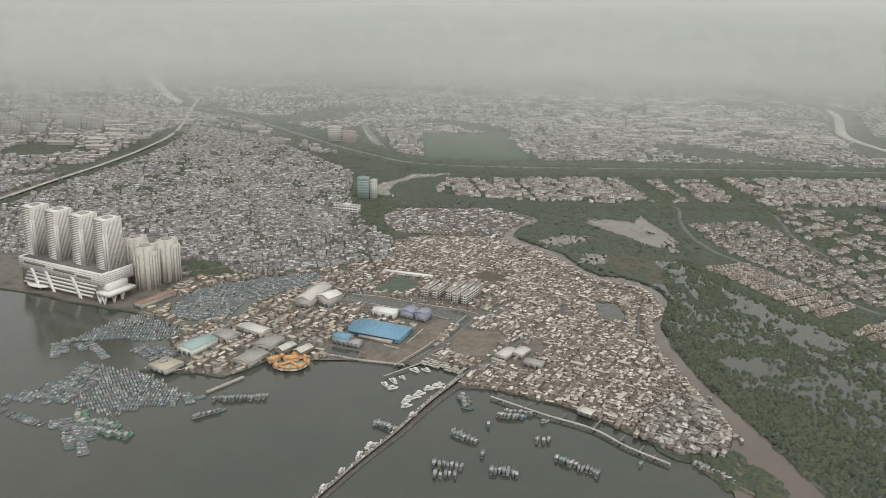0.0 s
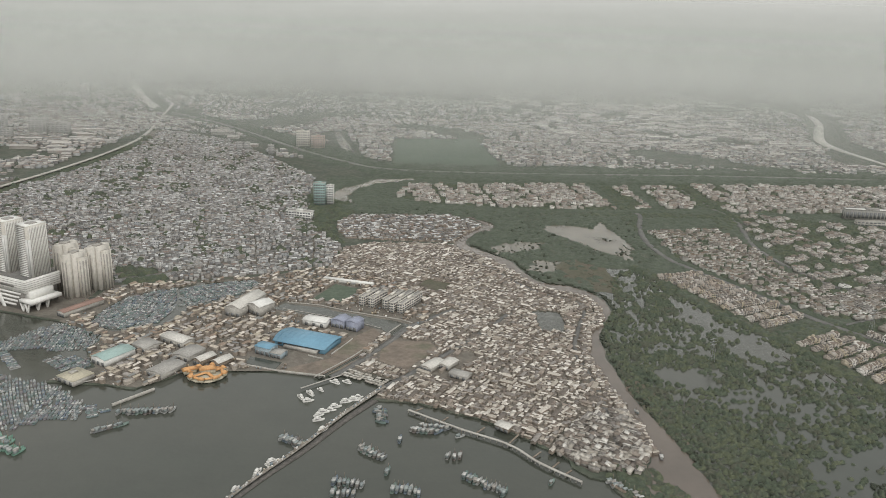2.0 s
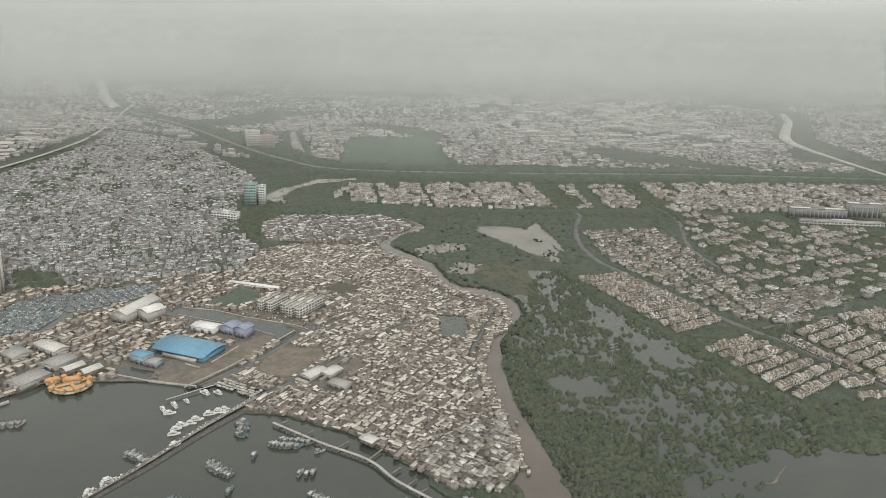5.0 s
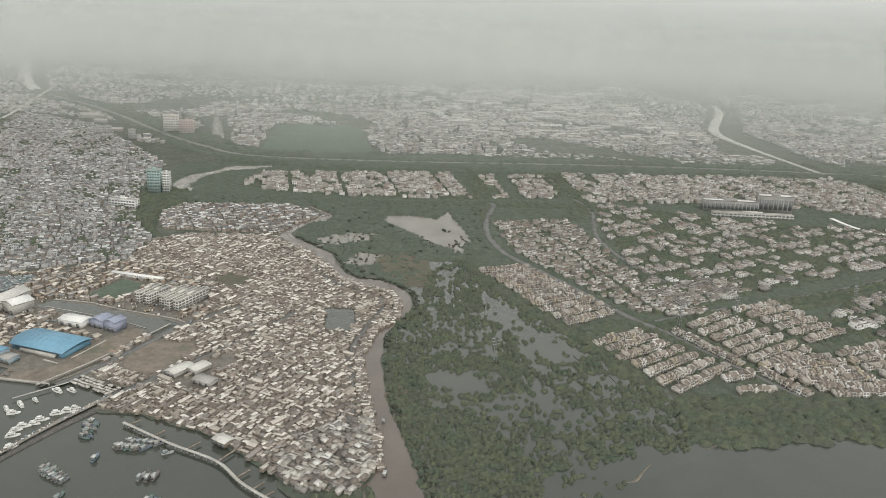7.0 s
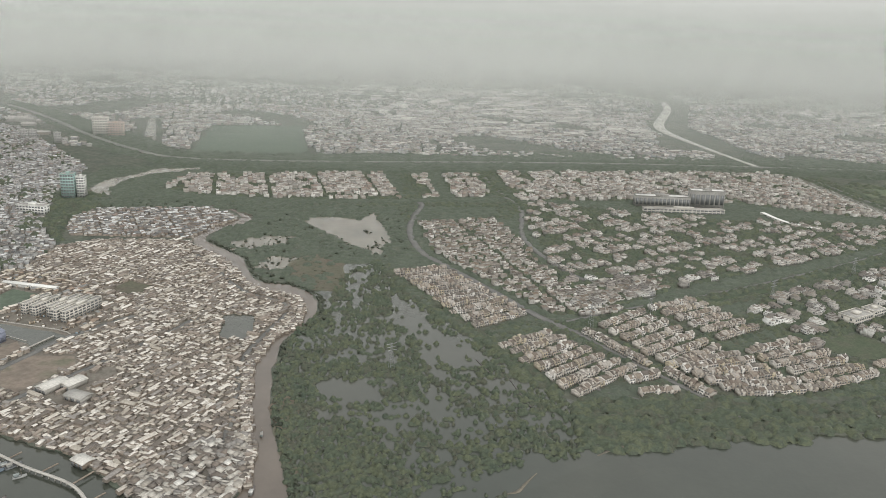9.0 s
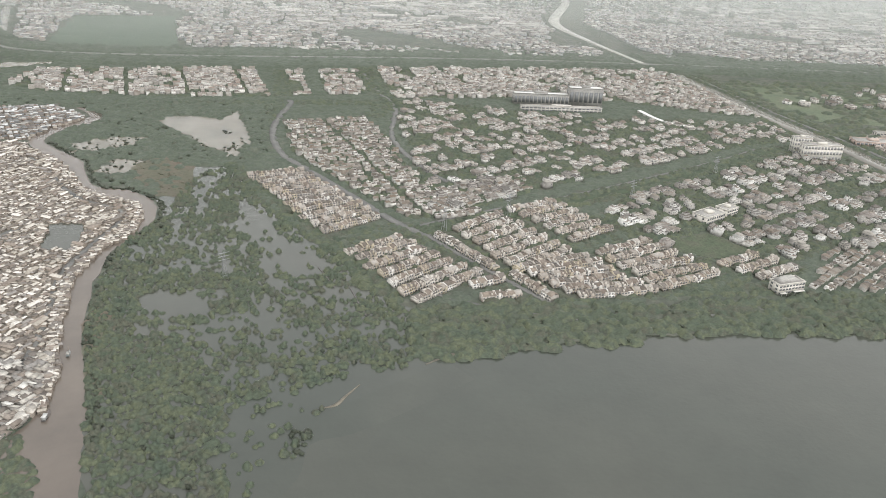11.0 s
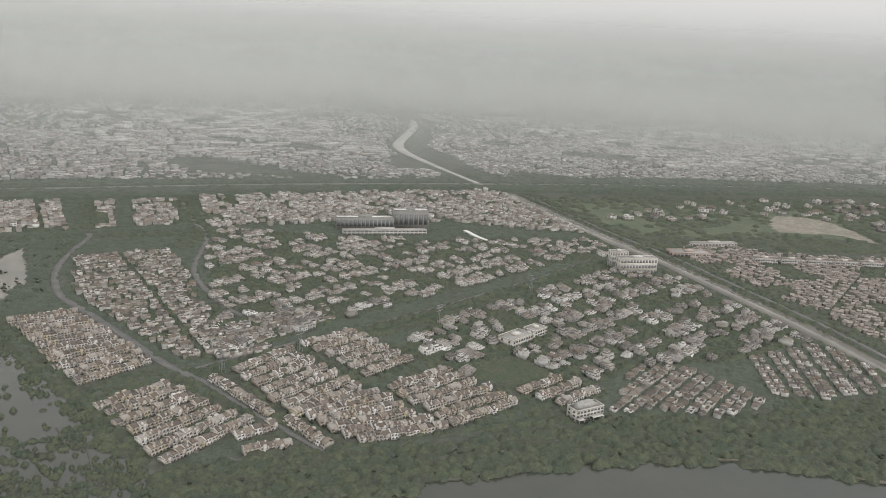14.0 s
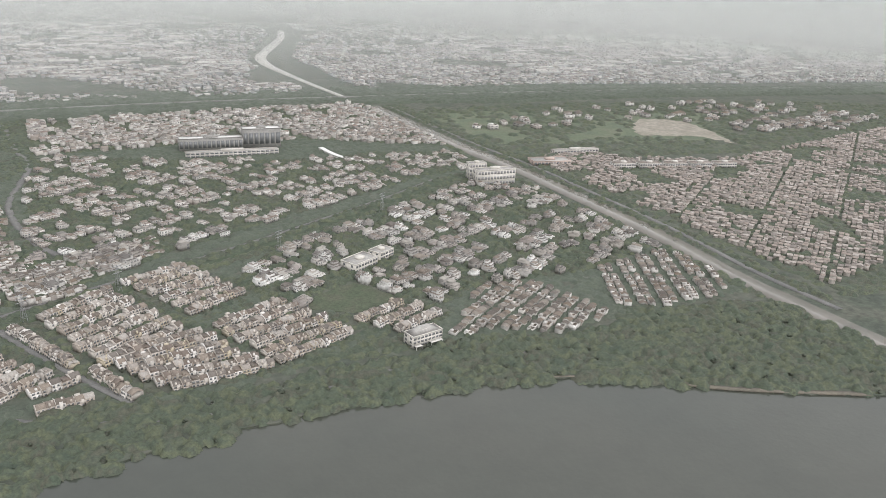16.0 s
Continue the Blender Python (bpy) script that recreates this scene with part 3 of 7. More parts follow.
MARSH = [(300, 1080), (346, 1085), (392, 935), (425, 862), (452, 820), (466, 750), (500, 712), (540, 668), (514, 626), (472, 600), (424, 574), (396, 566), (386, 534), (358, 505), (300, 470), (280, 540), (275, 606), (266, 650), (256, 703), (252, 776), (255, 836), (276, 876), (283, 926), (276, 972), (300, 1020)]

sheet("water_sea", [(-5400, -3000), (5600, -3000), (5600, 2500), (-5400, 2500)], 0.0, M["sea"], 1.0, "grey-green murky sea water of the bay", "water")
sheet("ground", [(-5400, 5200), (-5400, 1300)] + COAST_W[1:4] + ragged(COAST_W[4:] + COAST_E[:-3], 5.0, 9.0, 0, False) + COAST_E[-3:] + [(5600, -300), (5600, 5200)], 1.0, M["ground"], 2.5, "low coastal plain of grass and mud", "ground")
sheet("water_river", ragged(RIVER, 3.0, 10.0, 3), 1.2, M["river"], 0.6, "brown silty river winding past the shacks", "water")
for nm, pts in (("water_pond", POND_UP), ("water_pond", POND_MID), ("water_pond", POND_LOW), ("water_pond", KAMPUNG_POND), ("water_pond", RESERVOIR)):
    sheet(nm, ragged(pts, 13.0 if pts is not KAMPUNG_POND else 1.0, 5.0, 5), 1.25, M["marsh" if pts is KAMPUNG_POND else "pond"], 0.6, "still grey pond with a ragged reedy edge", "water")
mouth = [(514, 626), (472, 600), (424, 574), (396, 566), (386, 534), (358, 505), (300, 470)]
m0 = MARSH.index(mouth[0])
sheet("water_marsh", ragged(MARSH[m0 + len(mouth) - 1:] + MARSH[:m0 + 1], 5.0, 9.0, 7, False) + smooth(mouth, 4)[:-1], 1.22, M["marsh"], 1.0, "shallow grey water of the mangrove marsh", "water")
shelf = np.array(smooth(mouth, 4))
n = len(shelf)
i = np.arange(n - 1)
tagged(new("water_shelf", mesh_of("water_shelf", np.vstack([np.c_[shelf, np.full(n, 1.22)], np.c_[shelf + (16, -26), np.full(n, -0.04)]]), [(np.c_[i, i + 1, n + i + 1, n + i], 0)], [M["marsh"]])), "silty shallows shelving into the bay", "water", "", "structure")
GREEN_LINE = [(548, 872), (614, 902), (700, 936), (792, 976), (885, 1022), (1016, 1090), (1100, 1140), (1215, 1190)]
ribbon("water_canal", GREEN_LINE, 22, 1.42, M["algae"], 0.5, "canal covered with green water weed", "water")
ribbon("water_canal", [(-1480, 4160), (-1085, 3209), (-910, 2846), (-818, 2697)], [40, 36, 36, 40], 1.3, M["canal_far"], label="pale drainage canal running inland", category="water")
ribbon("water_canal", [(-219, 2340), (-160, 2060), (-112, 1824)], [16, 26, 40], 1.3, M["canal"], label="grey canal between housing blocks", category="water")
FAR_CANAL = [(1490, 3130), (1462, 3030), (1400, 2850), (1300, 2630), (1218, 2440), (1190, 2290), (1193, 2090), (1203, 1910), (1212, 1790)]
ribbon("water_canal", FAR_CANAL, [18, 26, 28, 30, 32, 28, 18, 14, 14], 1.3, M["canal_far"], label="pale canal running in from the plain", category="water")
ribbon("water_canal", [(1228, 1690), (1228, 1348), (1242, 1168), (1240, 1044), (1237, 869), (1221, 722), (1221, 652), (1220, 560), (1230, 470)], [34, 34, 30, 30, 30, 28, 30, 34, 50], 1.3, M["canal"], label="straight grey canal beside the estate", category="water")
ribbon("water_river", [(-112, 1335), (-70, 1376), (24, 1392), (100, 1382), (140, 1345), (163, 1305)], [8, 10, 12, 12, 14, 20], 1.3, M["river"], label="dark upper reach of the river under trees", category="water")

MUD_POND = [(49, 983), (63, 1015), (91, 999), (88, 973), (66, 970)]
sheet("mud_pond", ragged(MUD_POND, 3, 6, 2), 1.4, M["reeds"], 0.4, "dark brown mud pond among the shacks", "ground")

# sand bars at the mouth of the marsh
ribbon("sand_bar", [(421, 576), (430, 579), (437, 588), (448, 601)], [1, 3, 2, 0.6], 1.45, M["sand"], 1.6, "pale sand spit along the marsh edge", "sand")
ribbon("sand_bar", [(498, 622), (516, 632), (536, 638), (556, 640)], [1, 3, 2.5, 1], 1.45, M["sand"], 1.6, "pale sand strip under the mangroves", "sand")
ribbon("sand_bar", [(880, 633), (931, 617), (985, 589), (1035, 552), (1130, 502)], [1, 2, 3.5, 4.5, 5], 1.45, M["sand"], 1.6, "muddy beach along the bay", "sand")

sheet("reed_bed", ragged([(240, 1050), (262, 1000), (285, 972), (308, 978), (308, 1040), (296, 1098), (262, 1122), (240, 1112)], 22, 7, 2), 1.3, M["reeds"], 0.4, "brown reed bed between river and ponds", "reeds")
sheet("reed_bed", ragged([(250, 704), (258, 732), (276, 707), (270, 645), (282, 604), (273, 606), (262, 650)], 3, 6, 4), 1.36, M["reeds"], 0.4, "brown reeds along the river bank", "reeds")

# ---- town ground, roads, fields ----
KAMPUNG = [(-10, 722), (37, 713), (22, 676), (62, 668), (118, 640), (162, 600), (194, 562), (212, 566), (228, 556), (244, 592), (243, 635), (235, 682), (229, 732), (227, 786), (238, 844), (259, 888), (255, 948), (219, 977), (190, 1007), (161, 1071), (130, 1120), (98, 1178), (60, 1185), (-20, 1180), (-60, 1150), (-70, 1050), (20, 1000), (60, 930), (66, 870), (20, 830)]
PORT = [(-330, 838), (-265, 801), (-269, 766), (-245, 725), (-275, 696), (-231, 692), (-192, 685), (-175, 701), (-160, 722), (-71, 727), (-12, 728), (20, 800), (66, 870), (60, 930), (20, 1000), (-70, 1050), (-150, 1010), (-220, 980), (-320, 960)]
CITY = [(-2200, 1290), (-760, 1120), (-640, 1060), (-560, 1040), (-330, 968), (-220, 990), (-150, 1020), (-70, 1060), (-62, 1150), (-110, 1230), (-135, 1320), (-160, 1440), (-170, 1560), (-180, 1665), (-290, 1836), (-460, 2110), (-640, 2240), (-720, 2280), (-660, 1880), (-700, 1600), (-900, 1480), (-2200, 1500)]
KAMPUNG_N = [(-87, 1292), (-67, 1345), (94, 1361), (148, 1300), (114, 1239), (98, 1192), (20, 1197), (-60, 1200), (-80, 1240)]
for nm, pts, m_, lb in (("pavement_kampung", KAMPUNG, "town_ground", "packed earth and concrete between the shacks"), ("pavement_port", PORT, "town_ground", "stained concrete yards of the fishing port"),
                        ("pavement_quay", [(-620, 1060), (-330, 966), (-328, 842), (-352, 848), (-414, 869), (-470, 894), (-516, 908), (-640, 936)], "town_ground", "paved quay round the shopping mall"), ("pavement_city", CITY, "town_ground", "grey streets and yards of the dense town"), ("pavement_north", KAMPUNG_N, "town_ground", "packed earth between old houses")):
    sheet(nm, pts, {"pavement_port": 1.16, "pavement_quay": 1.2}.get(nm, 1.12), M[m_], 0.4, lb, "ground")
sheet("field_bare", ragged([(19, 808), (68, 807), (76, 788), (46, 735), (19, 756)], 3, 8), 1.3, M["bare"], 0.4, "bare brown earth lot with grass tufts", "ground")
sheet("field_yard", [(-69, 726), (-28, 719), (-12, 735), (16, 825), (7, 841), (-40, 774), (-27, 760), (-65, 734)], 1.36, M["bare"], 0.4, "bare brown earth yard beside the blue hall", "ground")
sheet("playing_field", [(-72, 930), (-52, 985), (-18, 968), (-38, 918)], 1.35, M["pitch"], 0.4, "green artificial turf football pitch", "field")
sheet("field_green", ragged([(-40, 2227), (178, 2264), (212, 1900), (196, 1850), (-27, 1845)], 12, 30), 1.3, M["pitch"], 0.4, "wide open green field", "field")
sheet("field_lawn", ragged([(781, 812), (802, 834), (843, 850), (868, 812), (862, 796), (818, 785)], 4, 8), 1.3, M["lawn"], 0.4, "open green lawn beside the terraces", "field")
sheet("golf_course", ragged([(1290, 1600), (1616, 1558), (1918, 1452), (1760, 1240), (1506, 1260), (1272, 1330)], 15, 30), 1.25, M["grass"], 0.4, "golf course grass with pale bunkers", "field")
sheet("field_sand", ragged([(1602, 1312), (1640, 1368), (1700, 1428), (1745, 1430), (1792, 1388), (1775, 1300), (1736, 1202), (1718, 1262), (1660, 1290)], 14, 12), 1.4, M["pale_sand"], 0.4, "pale cleared sand lot", "ground")

ROADS = [
    ("road_highway", [(-790, 1040), (-746, 1320), (-726, 1480), (-697, 1690), (-685, 1890), (-692, 2100), (-745, 2380), (-802, 2630), (-860, 2900)], 9, 5.6, "elevated grey toll road crossing the town"),
    ("road_toll", [(-800, 2690), (-600, 2470), (-440, 2260), (-290, 2040), (-150, 1870), (-21, 1775), (279, 1768), (700, 1800), (1129, 1802), (1933, 1745), (3000, 1600)], 14, 2.0, "pale toll road along the green belt"),
] + [
    ("road_avenue", [(427, 1420), (427, 1392), (407, 1309), (398, 1222), (408, 1134), (438, 1068), (483, 972), (517, 898), (545, 858)], 9, 1.45, "tree-lined estate avenue"),
    ("road_kampung", [(28, 698), (60, 740), (120, 830), (160, 900)], 6, 1.4, "narrow grey road through the shacks"),
    ("road_river", [(222, 600), (224, 700), (218, 790), (230, 850), (246, 905), (242, 942), (206, 970), (178, 1008), (148, 1070), (118, 1120)], 5, 1.4, "lane along the river bank"),
    ("road_port", [(-22, 716), (-4, 744), (10, 772), (30, 812), (50, 852), (95, 905)], 7, 1.5, "port road beside a drainage ditch"),
] + [
    ("road_estate", [(566, 1690), (576, 1500), (590, 1380), (560, 1200), (590, 1040), (640, 990)], 8, 1.42, "grey residential street under trees"),
    ("road_coast", [(470, 790), (530, 730), (600, 690), (700, 668), (800, 680), (900, 668), (1000, 660)], 4, 1.4, "dirt track behind the mangroves"),
] + [
    ("road_boulevard", [(540, 886), (606, 918), (694, 953), (785, 993), (878, 1039), (1008, 1107), (1092, 1157)], 4, 1.46, "boulevard beside the green canal"),
    ("road_avenue", [(545, 858), (560, 826), (583, 780), (602, 744), (622, 708)], 6, 1.44, "pale estate street beside the terraces"),
    ("road_canal", [(1262, 1690), (1262, 1348), (1275, 1168), (1272, 1044), (1268, 869), (1252, 722), (1252, 620)], 8, 1.43, "road following the straight canal"),
]
for nm, line, w, z, lb in ROADS:
    ribbon(nm, line, w, z, M["concrete" if z > 5 else "highway" if w >= 14 else "asphalt"], 0.5 if z < 5 else 1.0, lb, "road")
pier_at = np.array(smooth(ROADS[0][1], 8))
viaduct = thing("viaduct_piers", "grey concrete piers under the elevated toll road", "bridge piers")
pillar = Soup().box(-1.2, -1.2, 0, 1.2, 1.2, 5.0, 0, 0.1).box(-4, -1.3, 5.0, 4, 1.3, 6.4, 0).mesh("pier", M["concrete"])
for k in range(1, len(pier_at) - 1):
    d = pier_at[k + 1] - pier_at[k - 1]
    part("pier", pillar, None, viaduct, at=pose(pier_at[k][0], pier_at[k][1], 1.0, 0, 0, math.degrees(math.atan2(d[1], d[0])) - 90) @ Matrix.Diagonal((1, 1, 0.56, 1)))

# ---- bulk housing ----
R = np.random.default_rng(11)
P_TANK = template(unit_house("tank", plain=True))
H_HIP, H_FLAT, H_TANK = (template(unit_house(k)) for k in ("hip", "flat", "tank"))
H_TALL = template(unit_house("tank", 4, 3))
F_GABLE, F_HIP, F_BOX = (template(unit_house(k, plain=True, light=True)) for k in ("gable", "hip", "box"))
P_GABLE, P_FLAT, P_HIP, P_SHED = (template(unit_house(k, plain=True, light=True)) for k in ("gable", "flat", "hip", "shed"))
GRID = radians(60)

city_grove = [(-344, 1029), (-280, 1022), (-258, 985), (-300, 968), (-325, 985)]
city_avoid = [city_grove, [(-440, 1060), (-380, 1090), (-350, 1040), (-420, 1010)], [(-168, 1330), (-168, 1300), (-125, 1300), (-125, 1330)]]
FRONTAGE = [(-768, 1100), (-730, 1250), (-708, 1400), (-682, 1572), (-660, 1818), (-656, 1960), (-672, 2080)]
ribbon("road_frontage", FRONTAGE, 8, 1.5, M["asphalt"], 0.4, "grey frontage road below the toll road", "road")


def off_line(xy, line, d):
    p = np.array(smooth(line, 8))
    return xy[np.min(np.hypot(xy[:, None, 0] - p[None, :, 0], xy[:, None, 1] - p[None, :, 1]), 1) > d]


AVENUES = [[(-330, 975), (-205, 1060), (-130, 1200), (-152, 1400), (-185, 1600)], [(-640, 1085), (-430, 1290), (-260, 1500), (-200, 1690)], [(-720, 1420), (-400, 1265), (-110, 1190)], [(-660, 1780), (-430, 1600), (-170, 1480)]]
for k, line in enumerate(AVENUES):
    ribbon("road_town", line, 7, 1.4, M["asphalt"], 0.4, "grey town street between close-set houses", "road")
xy = off_line(lots(CITY, radians(14), 5.7, 5.2, 0.3, 4, 2.6, 0.93, city_avoid, 1, 12, 13), ROADS[0][1], 34)
for line in AVENUES:
    xy = off_line(xy, line, 8.5)
tall = R.random(len(xy)) < 0.016
stamp("town_houses", [P_GABLE, P_HIP, H_FLAT, P_TANK, P_SHED, P_FLAT], spots_of(xy[~tall], [5, 1, 0.15, 0.8, 2, 2], R, (3.4, 7.2), (3.0, 5.2), (2.2, 5.2), (0.5, 1.4), radians(14)), [M["wall_town"], M["roof_town"], M["window"]], "dense grey and white town houses with mixed roofs", "houses")
stamp("town_blocks", [H_TALL], spots_of(xy[tall], [1], R, (5, 11), (5, 9), (6, 10.5), (0.8, 1.6), radians(14)), [M["wall_town"], M["roof_town"], M["window"]], "taller pale shop-house blocks among the houses", "houses")
xy = lots(KAMPUNG_N, radians(20), 5.6, 4.8, 0.25, 4, 2.4, 0.94, (), 2, 8)
stamp("old_town_houses", [P_GABLE, P_HIP, P_SHED], spots_of(xy, [4, 1, 1], R, (3.6, 7), (3.2, 5), (2.2, 3.8), (0.6, 1.4), radians(20)), [M["wall_kampung"], M["roof_town"], M["window"]], "close-set houses with brown tile roofs", "houses")

# far plain: small boxes out to the haze
FAR = [(-2700, 1520), (-900, 1500), (-740, 1640), (-740, 1880), (-740, 2300), (-480, 2230), (-300, 1900), (30, 1860), (1210, 1860), (1230, 2400), (1480, 3050), (1000, 4600), (-2700, 4600)]
FAR_E = [(1300, 2400), (1285, 1880), (1900, 1840), (4300, 1500), (4300, 4300), (1600, 4300), (1560, 3050)]
canal_strip = [(-260, 2350), (-190, 2360), (-80, 1800), (-150, 1800)]
canal_far = [(-1520, 4160), (-1440, 4160), (-780, 2690), (-860, 2690)]
WEST_BELT = [(-883, 2700), (-660, 2470), (-515, 2310), (-380, 2100), (-238, 1890), (-100, 1760), (0, 1700), (30, 1840), (-67, 1868), (-159, 2022), (-315, 2220), (-550, 2510), (-793, 2735), (-883, 2810)]
belt_w = [(-840, 2700), (-760, 2700), (-640, 2350), (-470, 2230), (-760, 2560)]
field = [(-50, 2240), (185, 2275), (220, 1840), (-35, 1835)]
for nm, poly, sd in (("far_town_west", FAR, 3), ("far_town_east", FAR_E, 4)):
    xy = np.vstack([q[m] for q, m in ((a, a[:, 1] < 2650) if k == 0 else (a, a[:, 1] >= 2650) for k, a in enumerate((lots(poly, radians(8), 14, 12, 0.3, 3, 7, 0.86, [canal_strip, canal_far, belt_w, field, WEST_BELT], sd, 10, 20), lots(poly, radians(8), 26, 20, 0.3, 3, 9, 0.86, [canal_far], sd + 30, 8, 26))))])
    xy = off_line(off_line(patchy(patchy(xy, 260, -0.26, sd), 60, -0.4, sd + 5), FAR_CANAL, 40), ROADS[1][1], 26)
    stamp(nm, [F_GABLE, F_HIP, F_BOX], spots_of(xy, [4, 1, 3], R, (7, 15), (6, 11), (3, 7), (1.0, 2.2), radians(8)), [M["wall_town"], M["roof_far"], M["window"]], "hazy sprawl of low houses across the plain", "houses")
for poly, sd in (([(-1000, 1900), (-740, 1800), (-740, 2250), (-1100, 2400)], 5), ([(-620, 2260), (-360, 1960), (-420, 2240), (-560, 2360)], 8), ([(330, 2150), (1150, 2100), (1100, 3400), (300, 3400)], 6), ([(1900, 1900), (3600, 1800), (3600, 2900), (1800, 2900)], 7)):
    xy = lots(poly, radians(6), 52, 36, 0.35, 0, 0, 0.36, (), sd)
    stamp("far_sheds", [F_GABLE], spots_of(off_line(xy, FAR_CANAL, 60), [1], R, (18, 66), (12, 26), (5, 8), (1.5, 3), radians(6), quarter=0.12), [M["wall_town"], mat("shed_roof", [(0.3, 0.285, 0.262), (0.38, 0.362, 0.335), (0.48, 0.46, 0.425)], source="island", rough=0.7), M["window"]], "long pale warehouse roofs in the distance", "warehouses")


# ---- estate: terraced rows ----
def lerp(a, b, u):
    return (a[0] + (b[0] - a[0]) * u, a[1] + (b[1] - a[1]) * u)


def terrace_units(seed):
    """Alike units of a terrace: a walled front with windows, a tiled gable, a party parapet."""
    r = np.random.default_rng(seed)
    out = []
    for k in range(10):
        h = 5.3 + r.uniform(-0.25, 0.45)
        w = Soup().box(-2.9, -4.6, 0, 2.9, 4.6, h, 0)
        w.box(-2.9, -5.9, 0, 2.9 - 2.4 * (k % 2), -4.6, h * r.uniform(0.42, 0.56), 0)
        w.box(-2.98, -4.8, h, -2.72, 4.7, h + r.uniform(0.5, 0.9), 0)
        w.add([(-2.98, -4.8, h + 0.5), (-2.72, -4.8, h + 0.5), (-2.72, 0, h + 2.5), (-2.98, 0, h + 2.5), (-2.98, 4.7, h + 0.5), (-2.72, 4.7, h + 0.5)], [(0, 1, 2, 3), (3, 2, 5, 4), (0, 3, 4), (1, 5, 2)], 0)
        if k % 2:
            x = r.uniform(-1.6, 0.2)
            w.box(x, -5.2, 0, x + 2.2, -4.6, h + r.uniform(0.5, 1.3), 0)
        if k in (1, 7):
            y = r.uniform(0.5, 2.0)
            w.box(-1.9, y, h, 1.2, y + 2.4, h + 2.6, 0)
        if k % 3 == 0:
            x = r.uniform(-2.2, 1.0)
            w.box(x, -4.3, h, x + 1.5, -2.6, h + r.uniform(2.2, 3.2), 0, 0.3)
        if k % 5 == 0:
            y = r.uniform(-3, 2)
            w.prism([(1.4 + 0.6 * math.cos(q), y + 0.6 * math.sin(q)) for q in np.linspace(0, 2 * math.pi, 8)[:-1]], h + 1.4, h + 2.9, 0)
        g = Soup()
        if k in (2, 8):
            g.box(-2.65, -4.5, h, 2.85, 4.5, h + 0.3, 0).box(-2.0, -3.6, h + 0.3, 0.4, -1.3, h + 1.4, 0)
        elif k in (3, 6):
            g.gable(-2.6, -4.5, 2.85, 0.4, h, r.uniform(1.5, 2.0), 0, 0.2, 0.2).box(-2.6, 0.8, h, 2.8, 4.5, h + 0.3, 0)
        else:
            g.gable(-2.6, -4.5, 2.85, 4.5, h, r.uniform(1.9, 2.3), 0, 0.25, 0.2)
        for z in (0.9, h * 0.56):
            for x in (-2.2, 0.5):
                w.box(x, -4.85 if z > 2 else -5.96, z, x + r.uniform(1.1, 1.7), -4.5 if z > 2 else -5.8, z + 1.5, 1)
                w.box(x, 4.5, z, x + 1.4, 4.66, z + 1.4, 1)
        out.append((w.mesh("house_wall", M["wall_unit"], M["window"]), g.mesh("house_roof", M["roof_unit"])))
    return out


M["wall_unit"] = mat("terrace_render", [(0.41, 0.37, 0.325), (0.5, 0.465, 0.42), (0.33, 0.29, 0.25), (0.43, 0.375, 0.32), (0.66, 0.635, 0.6), (0.36, 0.33, 0.295), (0.27, 0.245, 0.215), (0.46, 0.4, 0.3)], source="object", rough=0.8)
M["roof_unit"] = mat("terrace_tile", [(0.142, 0.121, 0.101), (0.19, 0.158, 0.132), (0.133, 0.117, 0.103), (0.228, 0.191, 0.156), (0.166, 0.147, 0.129), (0.285, 0.256, 0.225), (0.157, 0.128, 0.106), (0.342, 0.316, 0.285)], source="object", step=True, rough=0.85, mottle=0.3, grain=0.9)
UNITS = terrace_units(5)


def terrace_row(a, b, r, label):
    d = math.dist(a, b)
    n = max(2, int(d / 6.0))
    yaw = math.degrees(math.atan2(b[1] - a[1], b[0] - a[0]))
    row = thing("terrace_row", label, "terrace", "terraced rows of the estate", pose(a[0], a[1], 0.98, 0, 0, yaw))
    lean = r.uniform(-0.6, 0.6)
    for k in range(n):
        wall, roof = UNITS[int(r.integers(10))]
        m = pose((k + 0.5) * d / n, lean + r.uniform(-0.9, 0.9), 0) @ Matrix.Diagonal((d / n / 5.7, r.uniform(0.8, 1.0), r.uniform(0.72, 1.08), 1))
        house = part("house", wall, None, row, at=m)
        part("roof", roof, None, house)
    return row


BLOCKS = [
    ((571, 866), (637, 914), (676, 812), (607, 768), 7), ((645, 922), (708, 946), (744, 868), (686, 838), 6), ((612, 774), (690, 798), (728, 722), (646, 716), 6), ((698, 799), (772, 831), (806, 752), (728, 724), 6),
    ((457, 816), (518, 854), (575, 771), (504, 717), 7), ((558, 742), (594, 756), (601, 724), (562, 718), 2), ((366, 1041), (434, 1062), (505, 913), (436, 869), 10), ((813, 768), (868, 789), (892, 760), (836, 737), 3),
]
TERRACE_LABEL = ("terraced row of cream houses with brown tile roofs", "terraced row of pale houses with grey-brown roofs", "terraced row of white-walled houses with worn tile roofs")
tr = np.random.default_rng(21)
for a, b, c, d, n in BLOCKS:
    for k in range(n):
        u = k / max(1, n - 1)
        e0, e1 = lerp(a, d, u), lerp(b, c, u)
        terrace_row(lerp(e0, e1, tr.uniform(0, 0.07)), lerp(e0, e1, 1 - tr.uniform(0, 0.07)), tr, TERRACE_LABEL[k % 3])
terrace_row((555, 857), (593, 775), tr, "terraced row of pinkish houses facing the avenue")
terrace_row((604, 763), (627, 712), tr, "terraced row of pinkish houses at the estate edge")


